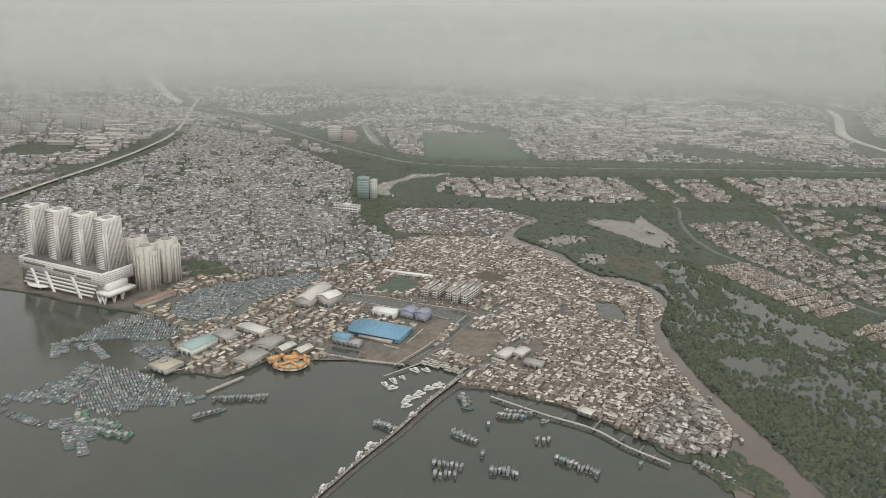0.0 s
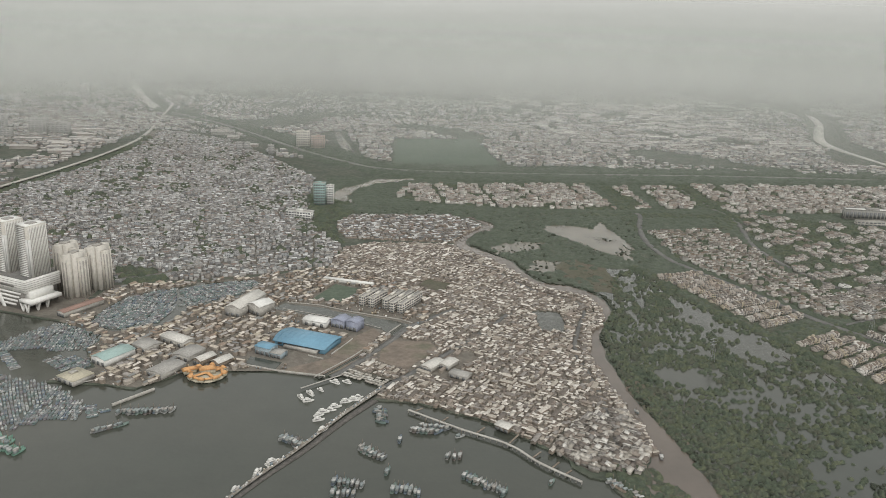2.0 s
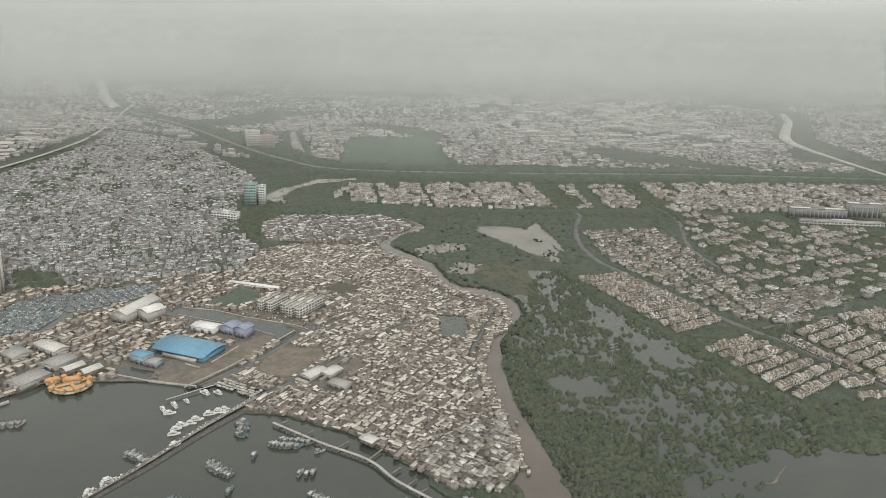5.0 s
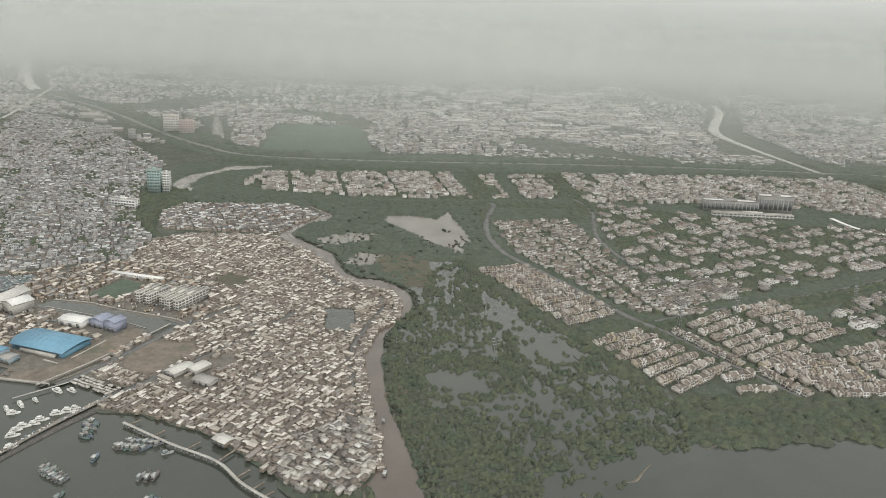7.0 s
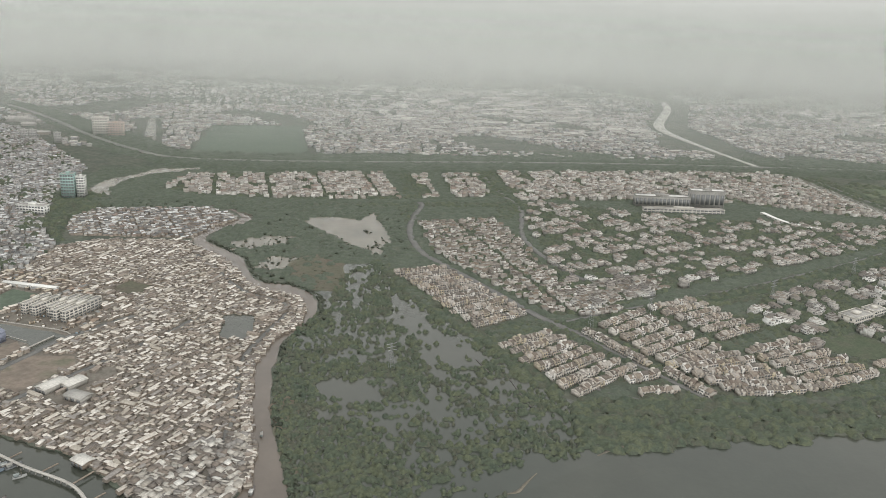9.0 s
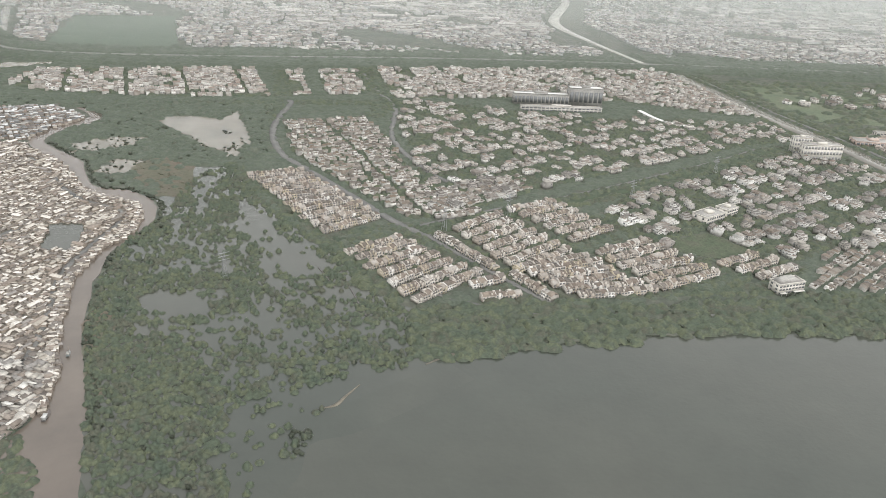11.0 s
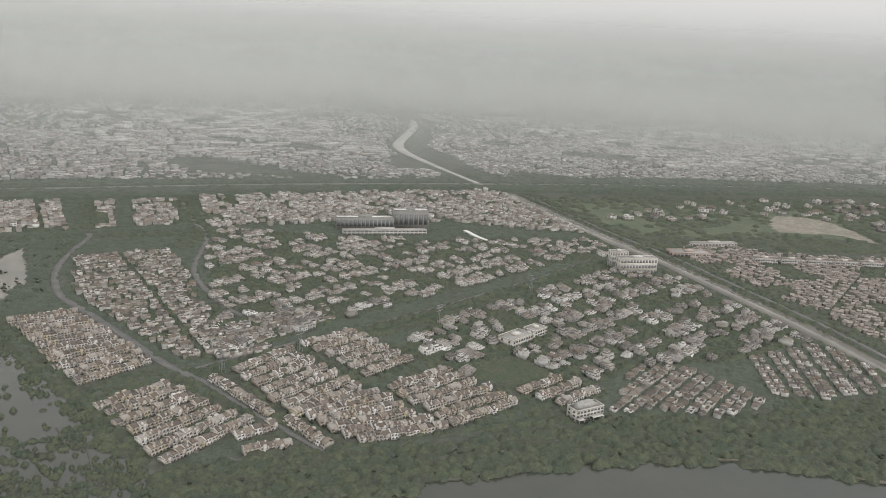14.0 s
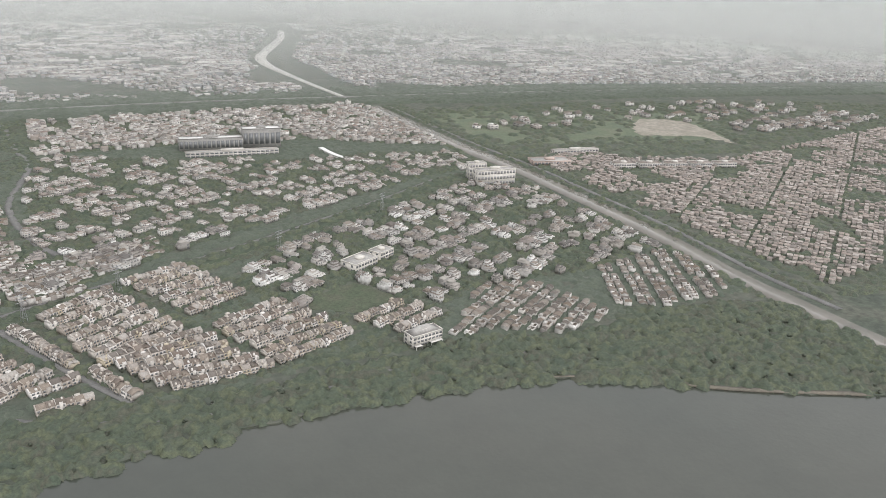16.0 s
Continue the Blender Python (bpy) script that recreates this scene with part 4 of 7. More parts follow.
# ---- estate: detached villas ----
def villa_soup(k):
    """A house of stacked and staggered volumes on a plot of one by one, one high. Slots: wall, roof, window."""
    r = np.random.default_rng(300 + k)
    s = Soup()
    vols = [(-0.46, -0.4, 0.3, 0.42, 0.62), (r.uniform(-0.1, 0.15), -0.5, 0.5, r.uniform(-0.05, 0.3), r.uniform(0.36, 0.55)), (-0.42, r.uniform(-0.35, -0.1), r.uniform(-0.05, 0.2), 0.36, r.uniform(0.74, 0.86))]
    if k % 2:
        vols.append((r.uniform(-0.3, 0.1), 0.05, r.uniform(0.2, 0.45), 0.48, r.uniform(0.5, 0.72)))
    if k % 3 == 0:
        x = r.uniform(-0.3, 0.0)
        vols.append((x, r.uniform(-0.2, 0.0), x + 0.17, 0.2, 0.97))
    if k % 4 == 1:
        vols.append((0.2, -0.3, 0.5, 0.45, r.uniform(0.3, 0.42)))
    for n, (x0, y0, x1, y1, h) in enumerate(vols):
        s.box(x0, y0, 0, x1, y1, h, 0)
        if n == 2 and k % 5 in (1, 3) or n == 0 and k % 5 == 3:
            xm, ym, e = (x0 + x1) / 2, (y0 + y1) / 2, 0.04
            q = 0.3 * (x1 - x0)
            s.add([(x0 - e, y0 - e, h), (x1 + e, y0 - e, h), (x1 + e, y1 + e, h), (x0 - e, y1 + e, h), (xm - q, ym, h + 0.17), (xm + q, ym, h + 0.17)], [(0, 1, 5, 4), (2, 3, 4, 5)], 1)
            s.f.setdefault((3, 1), []).extend([[s.n - 5, s.n - 4, s.n - 1], [s.n - 3, s.n - 6, s.n - 2]])
        else:
            s.box(x0 - 0.004, y0 - 0.004, h - 0.02, x1 + 0.004, y1 + 0.004, h + 0.035, 0)
            s.box(x0 + 0.03, y0 + 0.03, h + 0.03, x1 - 0.03, y1 - 0.03, h + 0.045, 1)
        for fl in range(1 if h < 0.5 else 2):
            z = 0.08 + 0.3 * fl
            m = max(1, int((x1 - x0) / 0.2))
            for b in range(m):
                u = x0 + (b + 0.2) * (x1 - x0) / m
                w = 0.45 * (x1 - x0) / m
                s.add([(u, y0 - 0.006, z), (u + w, y0 - 0.006, z), (u + w, y0 - 0.006, z + 0.13), (u, y0 - 0.006, z + 0.13)], [(0, 1, 2, 3)], 2)
            for e in (x0 - 0.006, x1 + 0.006):
                s.add([(e, y0 + 0.1, z), (e, y0 + 0.26, z), (e, y0 + 0.26, z + 0.17), (e, y0 + 0.1, z + 0.17)], [(0, 1, 2, 3)], 2)
        if n == 1:
            s.box(x0 + 0.05, y0 - 0.06, 0.3, x1, y0, 0.34, 0)
    s.box(-0.2, 0.1, 0.8, -0.13, 0.18, 0.98, 1)
    return s


def villa_meshes(k):
    """The same house split into walls and roofs."""
    s = villa_soup(k)
    v, out = np.vstack(s.v), []
    for name, slots, mats in (("villa_wall", (0, 2), [M["wall_villa"], M["window"]]), ("villa_roof", (1,), [M["roof_villa"]])):
        fs = [(np.array(f), slots.index(q[1])) for q, f in s.f.items() if q[1] in slots]
        used = np.unique(np.concatenate([f.ravel() for f, _ in fs]))
        out.append(mesh_of(name, v[used], [(np.searchsorted(used, f), k) for f, k in fs], mats))
    return out


M["roof_red"] = mat("red_brown_tile", [(0.171, 0.14, 0.115), (0.214, 0.169, 0.141), (0.137, 0.119, 0.102), (0.239, 0.207, 0.178), (0.188, 0.178, 0.163), (0.308, 0.292, 0.263)], source="island", step=True, rough=0.85, mottle=0.3, grain=0.9)
M["roof_villa"] = mat("villa_tile", [(0.133, 0.118, 0.104), (0.189, 0.167, 0.147), (0.123, 0.114, 0.104), (0.221, 0.193, 0.163), (0.155, 0.145, 0.133), (0.31, 0.291, 0.259), (0.167, 0.139, 0.114)], source="object", step=True, rough=0.85, mottle=0.3, grain=0.9)
M["wall_villa"] = mat("villa_render", [(0.423, 0.403, 0.373), (0.272, 0.257, 0.237), (0.725, 0.716, 0.686), (0.242, 0.227, 0.207), (0.363, 0.338, 0.302), (0.554, 0.539, 0.509), (0.322, 0.287, 0.262), (0.302, 0.287, 0.267)], source="object", rough=0.8)
VILLAS = [villa_meshes(k) for k in range(12)]
VILLA_LABEL = ("flat-roofed pale villa with a stair tower", "white two-storey villa with staggered roof terraces", "pale villa of stepped flat-roofed volumes")
V1 = [(610, 1400), (640, 1420), (830, 1340), (990, 1300), (1190, 1290), (1190, 1200), (1090, 1175), (885, 1082), (700, 990), (570, 905), (556, 930), (575, 1100), (585, 1300)]
LAWN = [(777, 812), (800, 838), (843, 854), (872, 812), (866, 791), (818, 780)]
V2 = [(744, 895), (792, 955), (900, 1010), (1016, 1075), (1120, 1130), (1205, 1060), (1208, 900), (1206, 826), (1087, 792), (1010, 796), (953, 798), (908, 778), (884, 794), (818, 781), (782, 808), (760, 850)]
vr = np.random.default_rng(31)
vxy = np.vstack([lots(V1, radians(27), 12.5, 11.5, 0.32, 2, 13, 0.84, [[(780, 1355), (990, 1335), (1000, 1430), (720, 1450)]], 41, 6), lots(V2, radians(27), 12.5, 11.5, 0.32, 2, 12, 0.84, [LAWN, [(845, 875), (850, 905), (910, 920), (915, 885), (880, 870)]], 42, 6)])
vxy = patchy(vxy[np.argsort(vxy[:, 1])], 48, -0.2, 9.0)
VILLA_XY = vxy
for n_, (x, y) in enumerate(vxy[:300]):
    k = int(vr.integers(12))
    wall, roof = VILLAS[k]
    v = thing("villa", VILLA_LABEL[0 if k % 3 == 0 else 1 + k % 2], "house", "villas of the estate", pose(x, y, 0.98, 0, 0, 27 + 90 * int(vr.choice([0, 0, 0, 1, 3])) + vr.normal(0, 3)) @ Matrix.Diagonal((vr.uniform(8.5, 17), vr.uniform(8, 14), vr.uniform(6.0, 11.5), 1)))
    part("wall", wall, None, v)
    part("roof", roof, None, v)
far_v = vxy[300:]
stamp("villa_houses", [template(villa_soup(k)) for k in range(12)], [q * (1, 1, 1, 1, 1, 1, 1, 0) for q in spots_of(far_v, [1] * 12, vr, (8, 16), (8, 13.5), (6, 11), (1, 1), radians(27), 0.07, quarter=0.2)], [M["wall_estate"], M["roof_red"], M["window"]], "pale staggered villas set among trees", "houses")

# north blocks of the estate, further off
NB_XY = []
N_BLOCKS = [([(-5, 1500), (20, 1612), (200, 1640), (368, 1646), (396, 1440), (231, 1430), (60, 1455)], 8), ([(430, 1450), (430, 1640), (455, 1640), (462, 1450)], 5), ([(490, 1460), (485, 1650), (560, 1660), (552, 1470)], 10), ([(600, 1440), (600, 1680), (1210, 1720), (1210, 1330), (1000, 1440), (760, 1450)], 14)]
for poly, deg in N_BLOCKS:
    xy = lots(poly, radians(deg), 7.6, 10.5, 0.16, 2, 7.5, 0.86, [[(780, 1340), (985, 1310), (1000, 1440), (780, 1450)]], 51 + deg, 11)
    xy = patchy(xy, 42, -0.3, deg)
    NB_XY.append(xy)
    stamp("estate_houses", [P_GABLE, P_HIP, H_TANK, P_TANK, P_FLAT], spots_of(xy, [5, 1, 1.5, 3, 3], R, (5.4, 10.5), (6.0, 10), (3.6, 7.6), (0.8, 2.0), radians(deg), 0.04, quarter=0.2), [M["wall_estate"], M["roof_red"], M["window"]], "closely packed estate houses with tile roofs", "houses")
EAST = [(1296, 1165), (1342, 1240), (1433, 1222), (1449, 1170), (1644, 1112), (1720, 1130), (2300, 1240), (2300, 900), (1545, 770), (1420, 690), (1296, 664)]
EAST_XY = None
M["roof_east"] = mat("east_tile", [(0.24, 0.206, 0.18), (0.3, 0.258, 0.226), (0.204, 0.18, 0.162), (0.348, 0.312, 0.282), (0.264, 0.222, 0.192)], source="island", step=True, rough=0.85, mottle=0.3, grain=0.9)
M["wall_east"] = mat("east_render", [(0.288, 0.258, 0.228), (0.384, 0.348, 0.312), (0.24, 0.216, 0.192), (0.48, 0.444, 0.402)], source="island", rough=0.85)
for poly, deg, sd in (([(415, 1285), (532, 1318), (552, 1200), (560, 1060), (600, 905), (534, 905), (492, 985), (448, 1078), (420, 1150)], 12, 61), ([(700, 990), (640, 960), (600, 910), (560, 905), (600, 1000), (690, 1040)], 27, 63),
                      (EAST, -56, 62), ([(1087, 789), (1205, 812), (1210, 735), (1180, 692), (1098, 687), (1050, 708)], 62, 65), ([(872, 708), (912, 748), (950, 794), (1006, 788), (1036, 695), (970, 681), (918, 708)], 33, 66)):
    xy = lots(poly, radians(deg), 5.6 if sd != 62 else 6.2, 8.4 if sd != 62 else 9.4, 0.08, 2, 6.5 if sd not in (62, 66) else 3.6, 0.82 if sd in (61, 62) else 0.94, (), sd, 14)
    if sd == 61:
        CROWD_XY = xy
    if sd == 62:
        EAST_XY = xy = patchy(xy, 60, -0.24, 5.0)
    stamp("estate_houses", [P_GABLE, P_HIP, P_TANK], spots_of(xy, [6, 1, 3 if sd != 62 else 1], R, (4.2, 6.8), (5.0, 7.6), (2.8, 5.0) if sd in (62, 65, 66) else (2.8, 6.2), (0.7, 1.6), radians(deg), 0.03, quarter=0.06), [M["wall_estate"] if sd != 62 else M["wall_east"], M["roof_tile"] if sd != 62 else M["roof_east"], M["window"]], "closely packed estate houses with tile roofs", "houses")
GOLF_XY = xy = lots([(1300, 1440), (1600, 1570), (2100, 1560), (2300, 1400), (1850, 1360), (1640, 1440), (1450, 1400)], 0.1, 30, 26, 0.4, 0, 0, 0.4, (), 64)
GOLF_XY = xy = np.vstack([xy, lots([(1870, 1350), (2230, 1390), (2320, 1300), (2080, 1235), (1820, 1275)], 0.3, 22, 19, 0.35, 3, 12, 0.7, (), 67)])
stamp("golf_villas", [H_HIP, H_TANK], spots_of(xy, [3, 2], R, (11, 20), (9, 14), (5, 8), (2, 3.0), 0.1, 0.5), [M["wall_estate"], M["roof_tile"], M["window"]], "large pale villas scattered round the golf course", "houses")

# ---- fishing village: sheet-roofed shacks ----
kx = lots(KAMPUNG, GRID, 4.3, 3.4, 0.3, 5, 2.2, 0.92, [KAMPUNG_POND, MUD_POND, [(15, 812), (70, 812), (80, 788), (46, 730), (15, 752)], [(50, 735), (90, 790), (125, 775), (80, 720)], RIVER, [(-40, 1000), (0, 995), (66, 945), (44, 880), (-40, 905)], [(-22, 719), (-9, 740), (38, 714), (24, 695)], [(36, 871), (52, 856), (31, 812), (12, 832)], [(60, 730), (100, 708), (114, 730), (74, 762)]], 71, 11, 4)
kx = off_line(off_line(off_line(kx, ROADS[3][1], 4.5), ROADS[4][1], 4.0), ROADS[5][1], 6.0)
near = (kx[:, 0] > 110) & (kx[:, 0] < 262) & (kx[:, 1] < 660)
nk = np.where(near)[0][:280]
rest = np.delete(kx, nk, 0)
stamp("shacks", [P_GABLE, P_SHED, P_FLAT], spots_of(rest, [6, 3, 1], R, (2.6, 7.4), (2.1, 3.8), (1.2, 2.4), (0.25, 0.7), GRID, 0.14), [M["wall_kampung"], M["roof_kampung"], M["window"]], "crowded shacks with rusty and pale sheet roofs", "houses")
lk = lots(KAMPUNG, GRID, 17, 15, 0.45, 0, 0, 0.55, [KAMPUNG_POND, MUD_POND, RIVER, [(15, 812), (70, 812), (80, 788), (46, 730), (15, 752)], [(-40, 1000), (0, 995), (66, 945), (44, 880), (-40, 905)]], 72)
stamp("long_shacks", [P_GABLE, P_SHED], spots_of(lk, [3, 1], R, (8, 15), (3.4, 5.6), (2.4, 3.6), (0.6, 1.2), GRID, 0.08), [M["wall_kampung"], M["roof_kampung"], M["window"]], "longer sheds and halls standing over the shacks", "houses")
edge_ = np.array(smooth([(246, 592), (245, 635), (237, 682), (231, 732), (229, 786), (240, 842), (262, 886), (258, 950), (222, 980), (193, 1010), (164, 1075), (134, 1123)], 30))
edge_ = edge_[R.random(len(edge_)) < 0.9]
stamp("river_shacks", [P_GABLE, P_SHED], spots_of(np.vstack([edge_ + R.uniform(-3.4, 3.4, edge_.shape), edge_ + R.uniform(-5, 2, edge_.shape)]), [3, 2], R, (2.6, 6), (2.2, 3.8), (2.0, 3.2), (0.3, 0.8), 0.1, 0.2), [M["wall_kampung"], M["roof_kampung"], M["window"]], "shacks standing on stilts along the river edge", "houses")
M["wall_shack"] = mat("shack_wall", [(0.228, 0.2, 0.172), (0.387, 0.359, 0.324), (0.174, 0.16, 0.146), (0.489, 0.468, 0.433)], source="object", rough=0.9)
M["roof_shack"] = mat("shack_sheet", [(0.322, 0.296, 0.257), (0.192, 0.162, 0.136), (0.435, 0.408, 0.367), (0.253, 0.218, 0.186), (0.138, 0.12, 0.104), (0.553, 0.526, 0.481), (0.349, 0.323, 0.286), (0.242, 0.227, 0.211), (0.614, 0.592, 0.552), (0.189, 0.17, 0.153), (0.47, 0.441, 0.397), (0.159, 0.139, 0.122)], source="object", step=True, rough=0.75, mottle=0.3)
SHACKS = []
for k in range(6):
    r = np.random.default_rng(200 + k)
    w, d, h = r.uniform(4.2, 6.6), r.uniform(2.9, 4.4), r.uniform(2.1, 3.1)
    s = Soup().box(-w / 2, -d / 2, 0, w / 2, d / 2, h, 0)
    g = Soup()
    if k % 3 == 2:
        g.add([(-w / 2 - 0.4, -d / 2 - 0.5, h), (w / 2 + 0.4, -d / 2 - 0.5, h), (w / 2 + 0.4, d / 2 + 0.4, h + 1.1), (-w / 2 - 0.4, d / 2 + 0.4, h + 1.1), (-w / 2 - 0.4, -d / 2 - 0.5, h + 0.12), (w / 2 + 0.4, -d / 2 - 0.5, h + 0.12), (w / 2 + 0.4, d / 2 + 0.4, h + 1.22), (-w / 2 - 0.4, d / 2 + 0.4, h + 1.22)], [(4, 5, 6, 7), (0, 3, 2, 1), (0, 1, 5, 4), (2, 3, 7, 6), (1, 2, 6, 5), (3, 0, 4, 7)], 0)
    else:
        g.gable(-w / 2, -d / 2, w / 2, d / 2, h, r.uniform(0.5, 1.0), 0, 0.35, 0.12)
        g.box(-w / 2, -d / 2 - 1.6, h * 0.72, w / 4, -d / 2 - 0.02, h * 0.72 + 0.1, 0)
    SHACKS.append((s.mesh("shack_wall", M["wall_shack"]), g.mesh("shack_roof", M["roof_shack"])))
for x, y in kx[nk]:
    wall, roof = SHACKS[int(R.integers(6))]
    v = thing("shack", "small shack with a weathered sheet-metal roof", "house", "shacks of the fishing village", pose(x, y, 1.1, 0, 0, 60 + 90 * int(R.integers(2)) + R.normal(0, 6)) @ Matrix.Diagonal((R.uniform(0.85, 1.15), R.uniform(0.85, 1.1), R.uniform(0.85, 1.3), 1)))
    part("wall", wall, None, v)
    part("roof", roof, None, v)

# ---- trees ----
SHORE = [(500, 706), (490, 640), (506, 622), (537, 632), (564, 633), (600, 636), (622, 646), (644, 634), (670, 638), (697, 652), (729, 641), (770, 643), (805, 638), (868, 629), (928, 614), (980, 584), (1040, 550), (1190, 470), (1222, 520), (1218, 600), (1212, 646), (1161, 677), (1100, 682), (1056, 704), (1028, 682), (967, 676), (912, 705), (869, 706), (828, 696), (753, 700), (705, 697), (647, 706), (600, 714), (560, 714), (505, 712)]
canopy("mangrove_shore", SHORE, "dense dark green mangrove belt along the bay", 7.5, (3.2, 5.6), 1.9, 0.98, seed=1, z=0.6)
wood("mangrove_crowns", lots(SHORE, 0.3, 13, 13, 0.5, keep=0.4, seed=81), (4, 6.5), "taller mangrove crowns standing out of the belt", 1, tall=(0.55, 0.8), kit=TREES)
W_CHANNEL = [(363, 984), (378, 930), (387, 916), (397, 885), (412, 849), (425, 835), (440, 802), (434, 773), (415, 774), (400, 787), (391, 776), (379, 794), (384, 837), (370, 872), (357, 880), (361, 941)]
W_CREEK = [(316, 1041), (336, 1041), (331, 985), (328, 919), (318, 919)]
W_POOL = [(287, 752), (304, 758), (323, 746), (341, 725), (344, 707), (321, 710), (303, 719), (288, 727)]
W_FLAT = [(319, 684), (350, 706), (377, 710), (398, 690), (440, 675), (422, 656), (389, 665), (357, 660), (328, 673)]
W_BAY = [(367, 590), (396, 598), (418, 602), (455, 624), (452, 590), (428, 572), (416, 555), (402, 520), (396, 485), (362, 485), (364, 520), (362, 545)]
W_SIDE = [(390, 762), (413, 760), (470, 700), (450, 690), (395, 736)]
MARSH_TREES = [(262, 870), (290, 930), (300, 1020), (318, 1062), (346, 1080), (392, 935), (425, 862), (452, 820), (466, 750), (496, 712), (500, 640), (480, 618), (455, 616), (432, 590), (412, 556), (398, 520), (384, 488), (330, 476), (296, 476), (282, 540), (268, 620), (254, 700), (250, 776), (254, 836)]
LIT = [(258, 690), (328, 672), (367, 590), (358, 540), (330, 515), (300, 496), (284, 520), (268, 595)]
slow = [[(x - 9, y - 7), (x + 9, y - 9), (x + 11, y + 8), (x - 8, y + 10)] for x, y in patchy(lots(MARSH_TREES, 0.2, 15, 15, 0.5, seed=82), 36, 0.08, 3.1)]
canopy("mangrove_marsh", MARSH_TREES, "mangrove clumps standing in shallow marsh water", 4.2, (2.0, 4.2), 1.05, 0.93,
       [(q, 0.3) for q in slow] + [(LIT, 0.93), (W_SIDE, 0.3), (W_FLAT, 0.24), (W_CHANNEL, 0.04), (W_CREEK, 0.12), (W_POOL, 0.02), (W_BAY, 0.12)], seed=2, z=0.75, wide=(0.36, 0.84))
mx = lots(MARSH_TREES, 0.2, 9.5, 9.5, 0.5, keep=0.4, avoid=[W_CHANNEL, W_CREEK, W_POOL, W_BAY, W_FLAT, W_SIDE] + slow, seed=83)
wood("mangrove_crowns", mx, (3, 5), "taller mangrove crowns in the marsh", 2, tall=(0.5, 0.75), kit=BUSHES)
wood("marsh_islet_trees", lots([(400, 556), (412, 559), (410, 540), (406, 527), (401, 532)], 0.3, 4.5, 4.5, 0.4, keep=0.8, seed=101), (4, 7), "small mangrove islet off the marsh", 15, z=-0.3, tall=(0.5, 0.7), kit=BUSHES)
WETLAND = [(150, 1155), (185, 1105), (210, 1030), (248, 1008), (276, 980), (300, 1022), (300, 1085), (346, 1090), (392, 940), (428, 866), (436, 862), (360, 1040), (362, 1110), (395, 1130), (388, 1250), (420, 1400), (240, 1400), (60, 1415), (-60, 1420), (-100, 1400), (-60, 1362), (100, 1372), (160, 1330), (172, 1300), (130, 1235), (126, 1190)]
REEDS = [(240, 1050), (262, 1000), (285, 972), (306, 978), (306, 1040), (296, 1096), (262, 1118), (240, 1110)]
ponds_ = [POND_UP, POND_MID, POND_LOW, RIVER]
# leaf tone lightened in place of haze over the wetland
canopy("wetland_trees", WETLAND, "dark wetland trees between the ponds", 7.0, (1.8, 4.2), 2.3, 0.97, [(REEDS, 0.15)], seed=3, leaf=M["canopy_low_hazed"], avoid=ponds_)
wood("wetland_crowns", lots(WETLAND, 0.1, 15, 15, 0.5, keep=0.6, avoid=ponds_ + [REEDS], seed=83), (6, 9), "taller crowns among the wetland trees", 3, tall=(0.5, 0.7), kit=SCRUB)
wood("reed_tussocks", lots(REEDS, 0.1, 5.5, 5.5, 0.5, keep=0.5, seed=103), (3, 5.5), "brown-green reed tussocks", 17, tall=(0.2, 0.4), kit=SCRUB, leaf=M["reeds"])
bank = np.array(smooth(RIVER_E[1:15], 26)) + (3.0, 0.5)
wood("river_bank_bushes", bank + (2, 0) + R.uniform(-3, 3, bank.shape), (3, 6), "green bushes crowding the river bank", 18, tall=(0.4, 0.6), kit=SCRUB)
canopy("bank_trees", [(355, 1100), (342, 1090), (391, 935), (425, 862), (451, 820), (467, 750), (500, 712), (478, 800), (446, 866), (370, 1035)], "thick green trees along the estate edge", 6.5, (2.5, 4.5), 2.0, 0.96, seed=4)
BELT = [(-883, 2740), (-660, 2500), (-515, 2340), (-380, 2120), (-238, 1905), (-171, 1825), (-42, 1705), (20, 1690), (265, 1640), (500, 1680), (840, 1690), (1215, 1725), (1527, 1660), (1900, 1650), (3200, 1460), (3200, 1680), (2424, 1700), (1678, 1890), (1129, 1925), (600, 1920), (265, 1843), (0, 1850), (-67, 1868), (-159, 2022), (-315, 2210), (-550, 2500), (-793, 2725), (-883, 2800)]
# lighter leaf colour imitates haze on the distant belt
canopy("belt_trees", BELT, "long green belt of trees beside the toll road", 11, (3.0, 6.0), 4.4, 0.97, leaf=M["canopy_low_hazed"], lines=[(ROADS[1][1], 13), (FAR_CANAL, 22)], seed=5)
GREEN_CANAL = [(548, 880), (614, 914), (700, 952), (792, 992), (885, 1038), (1016, 1108), (1100, 1158), (1190, 1185), (1200, 1110), (1120, 1135), (1016, 1078), (900, 1014), (792, 958), (700, 918), (640, 930), (575, 880)]
canopy("canal_trees", GREEN_CANAL, "dense trees lining the green canal", 6.5, (2.5, 4.2), 2.2, 0.97, lines=[(GREEN_LINE, 5)], seed=6)


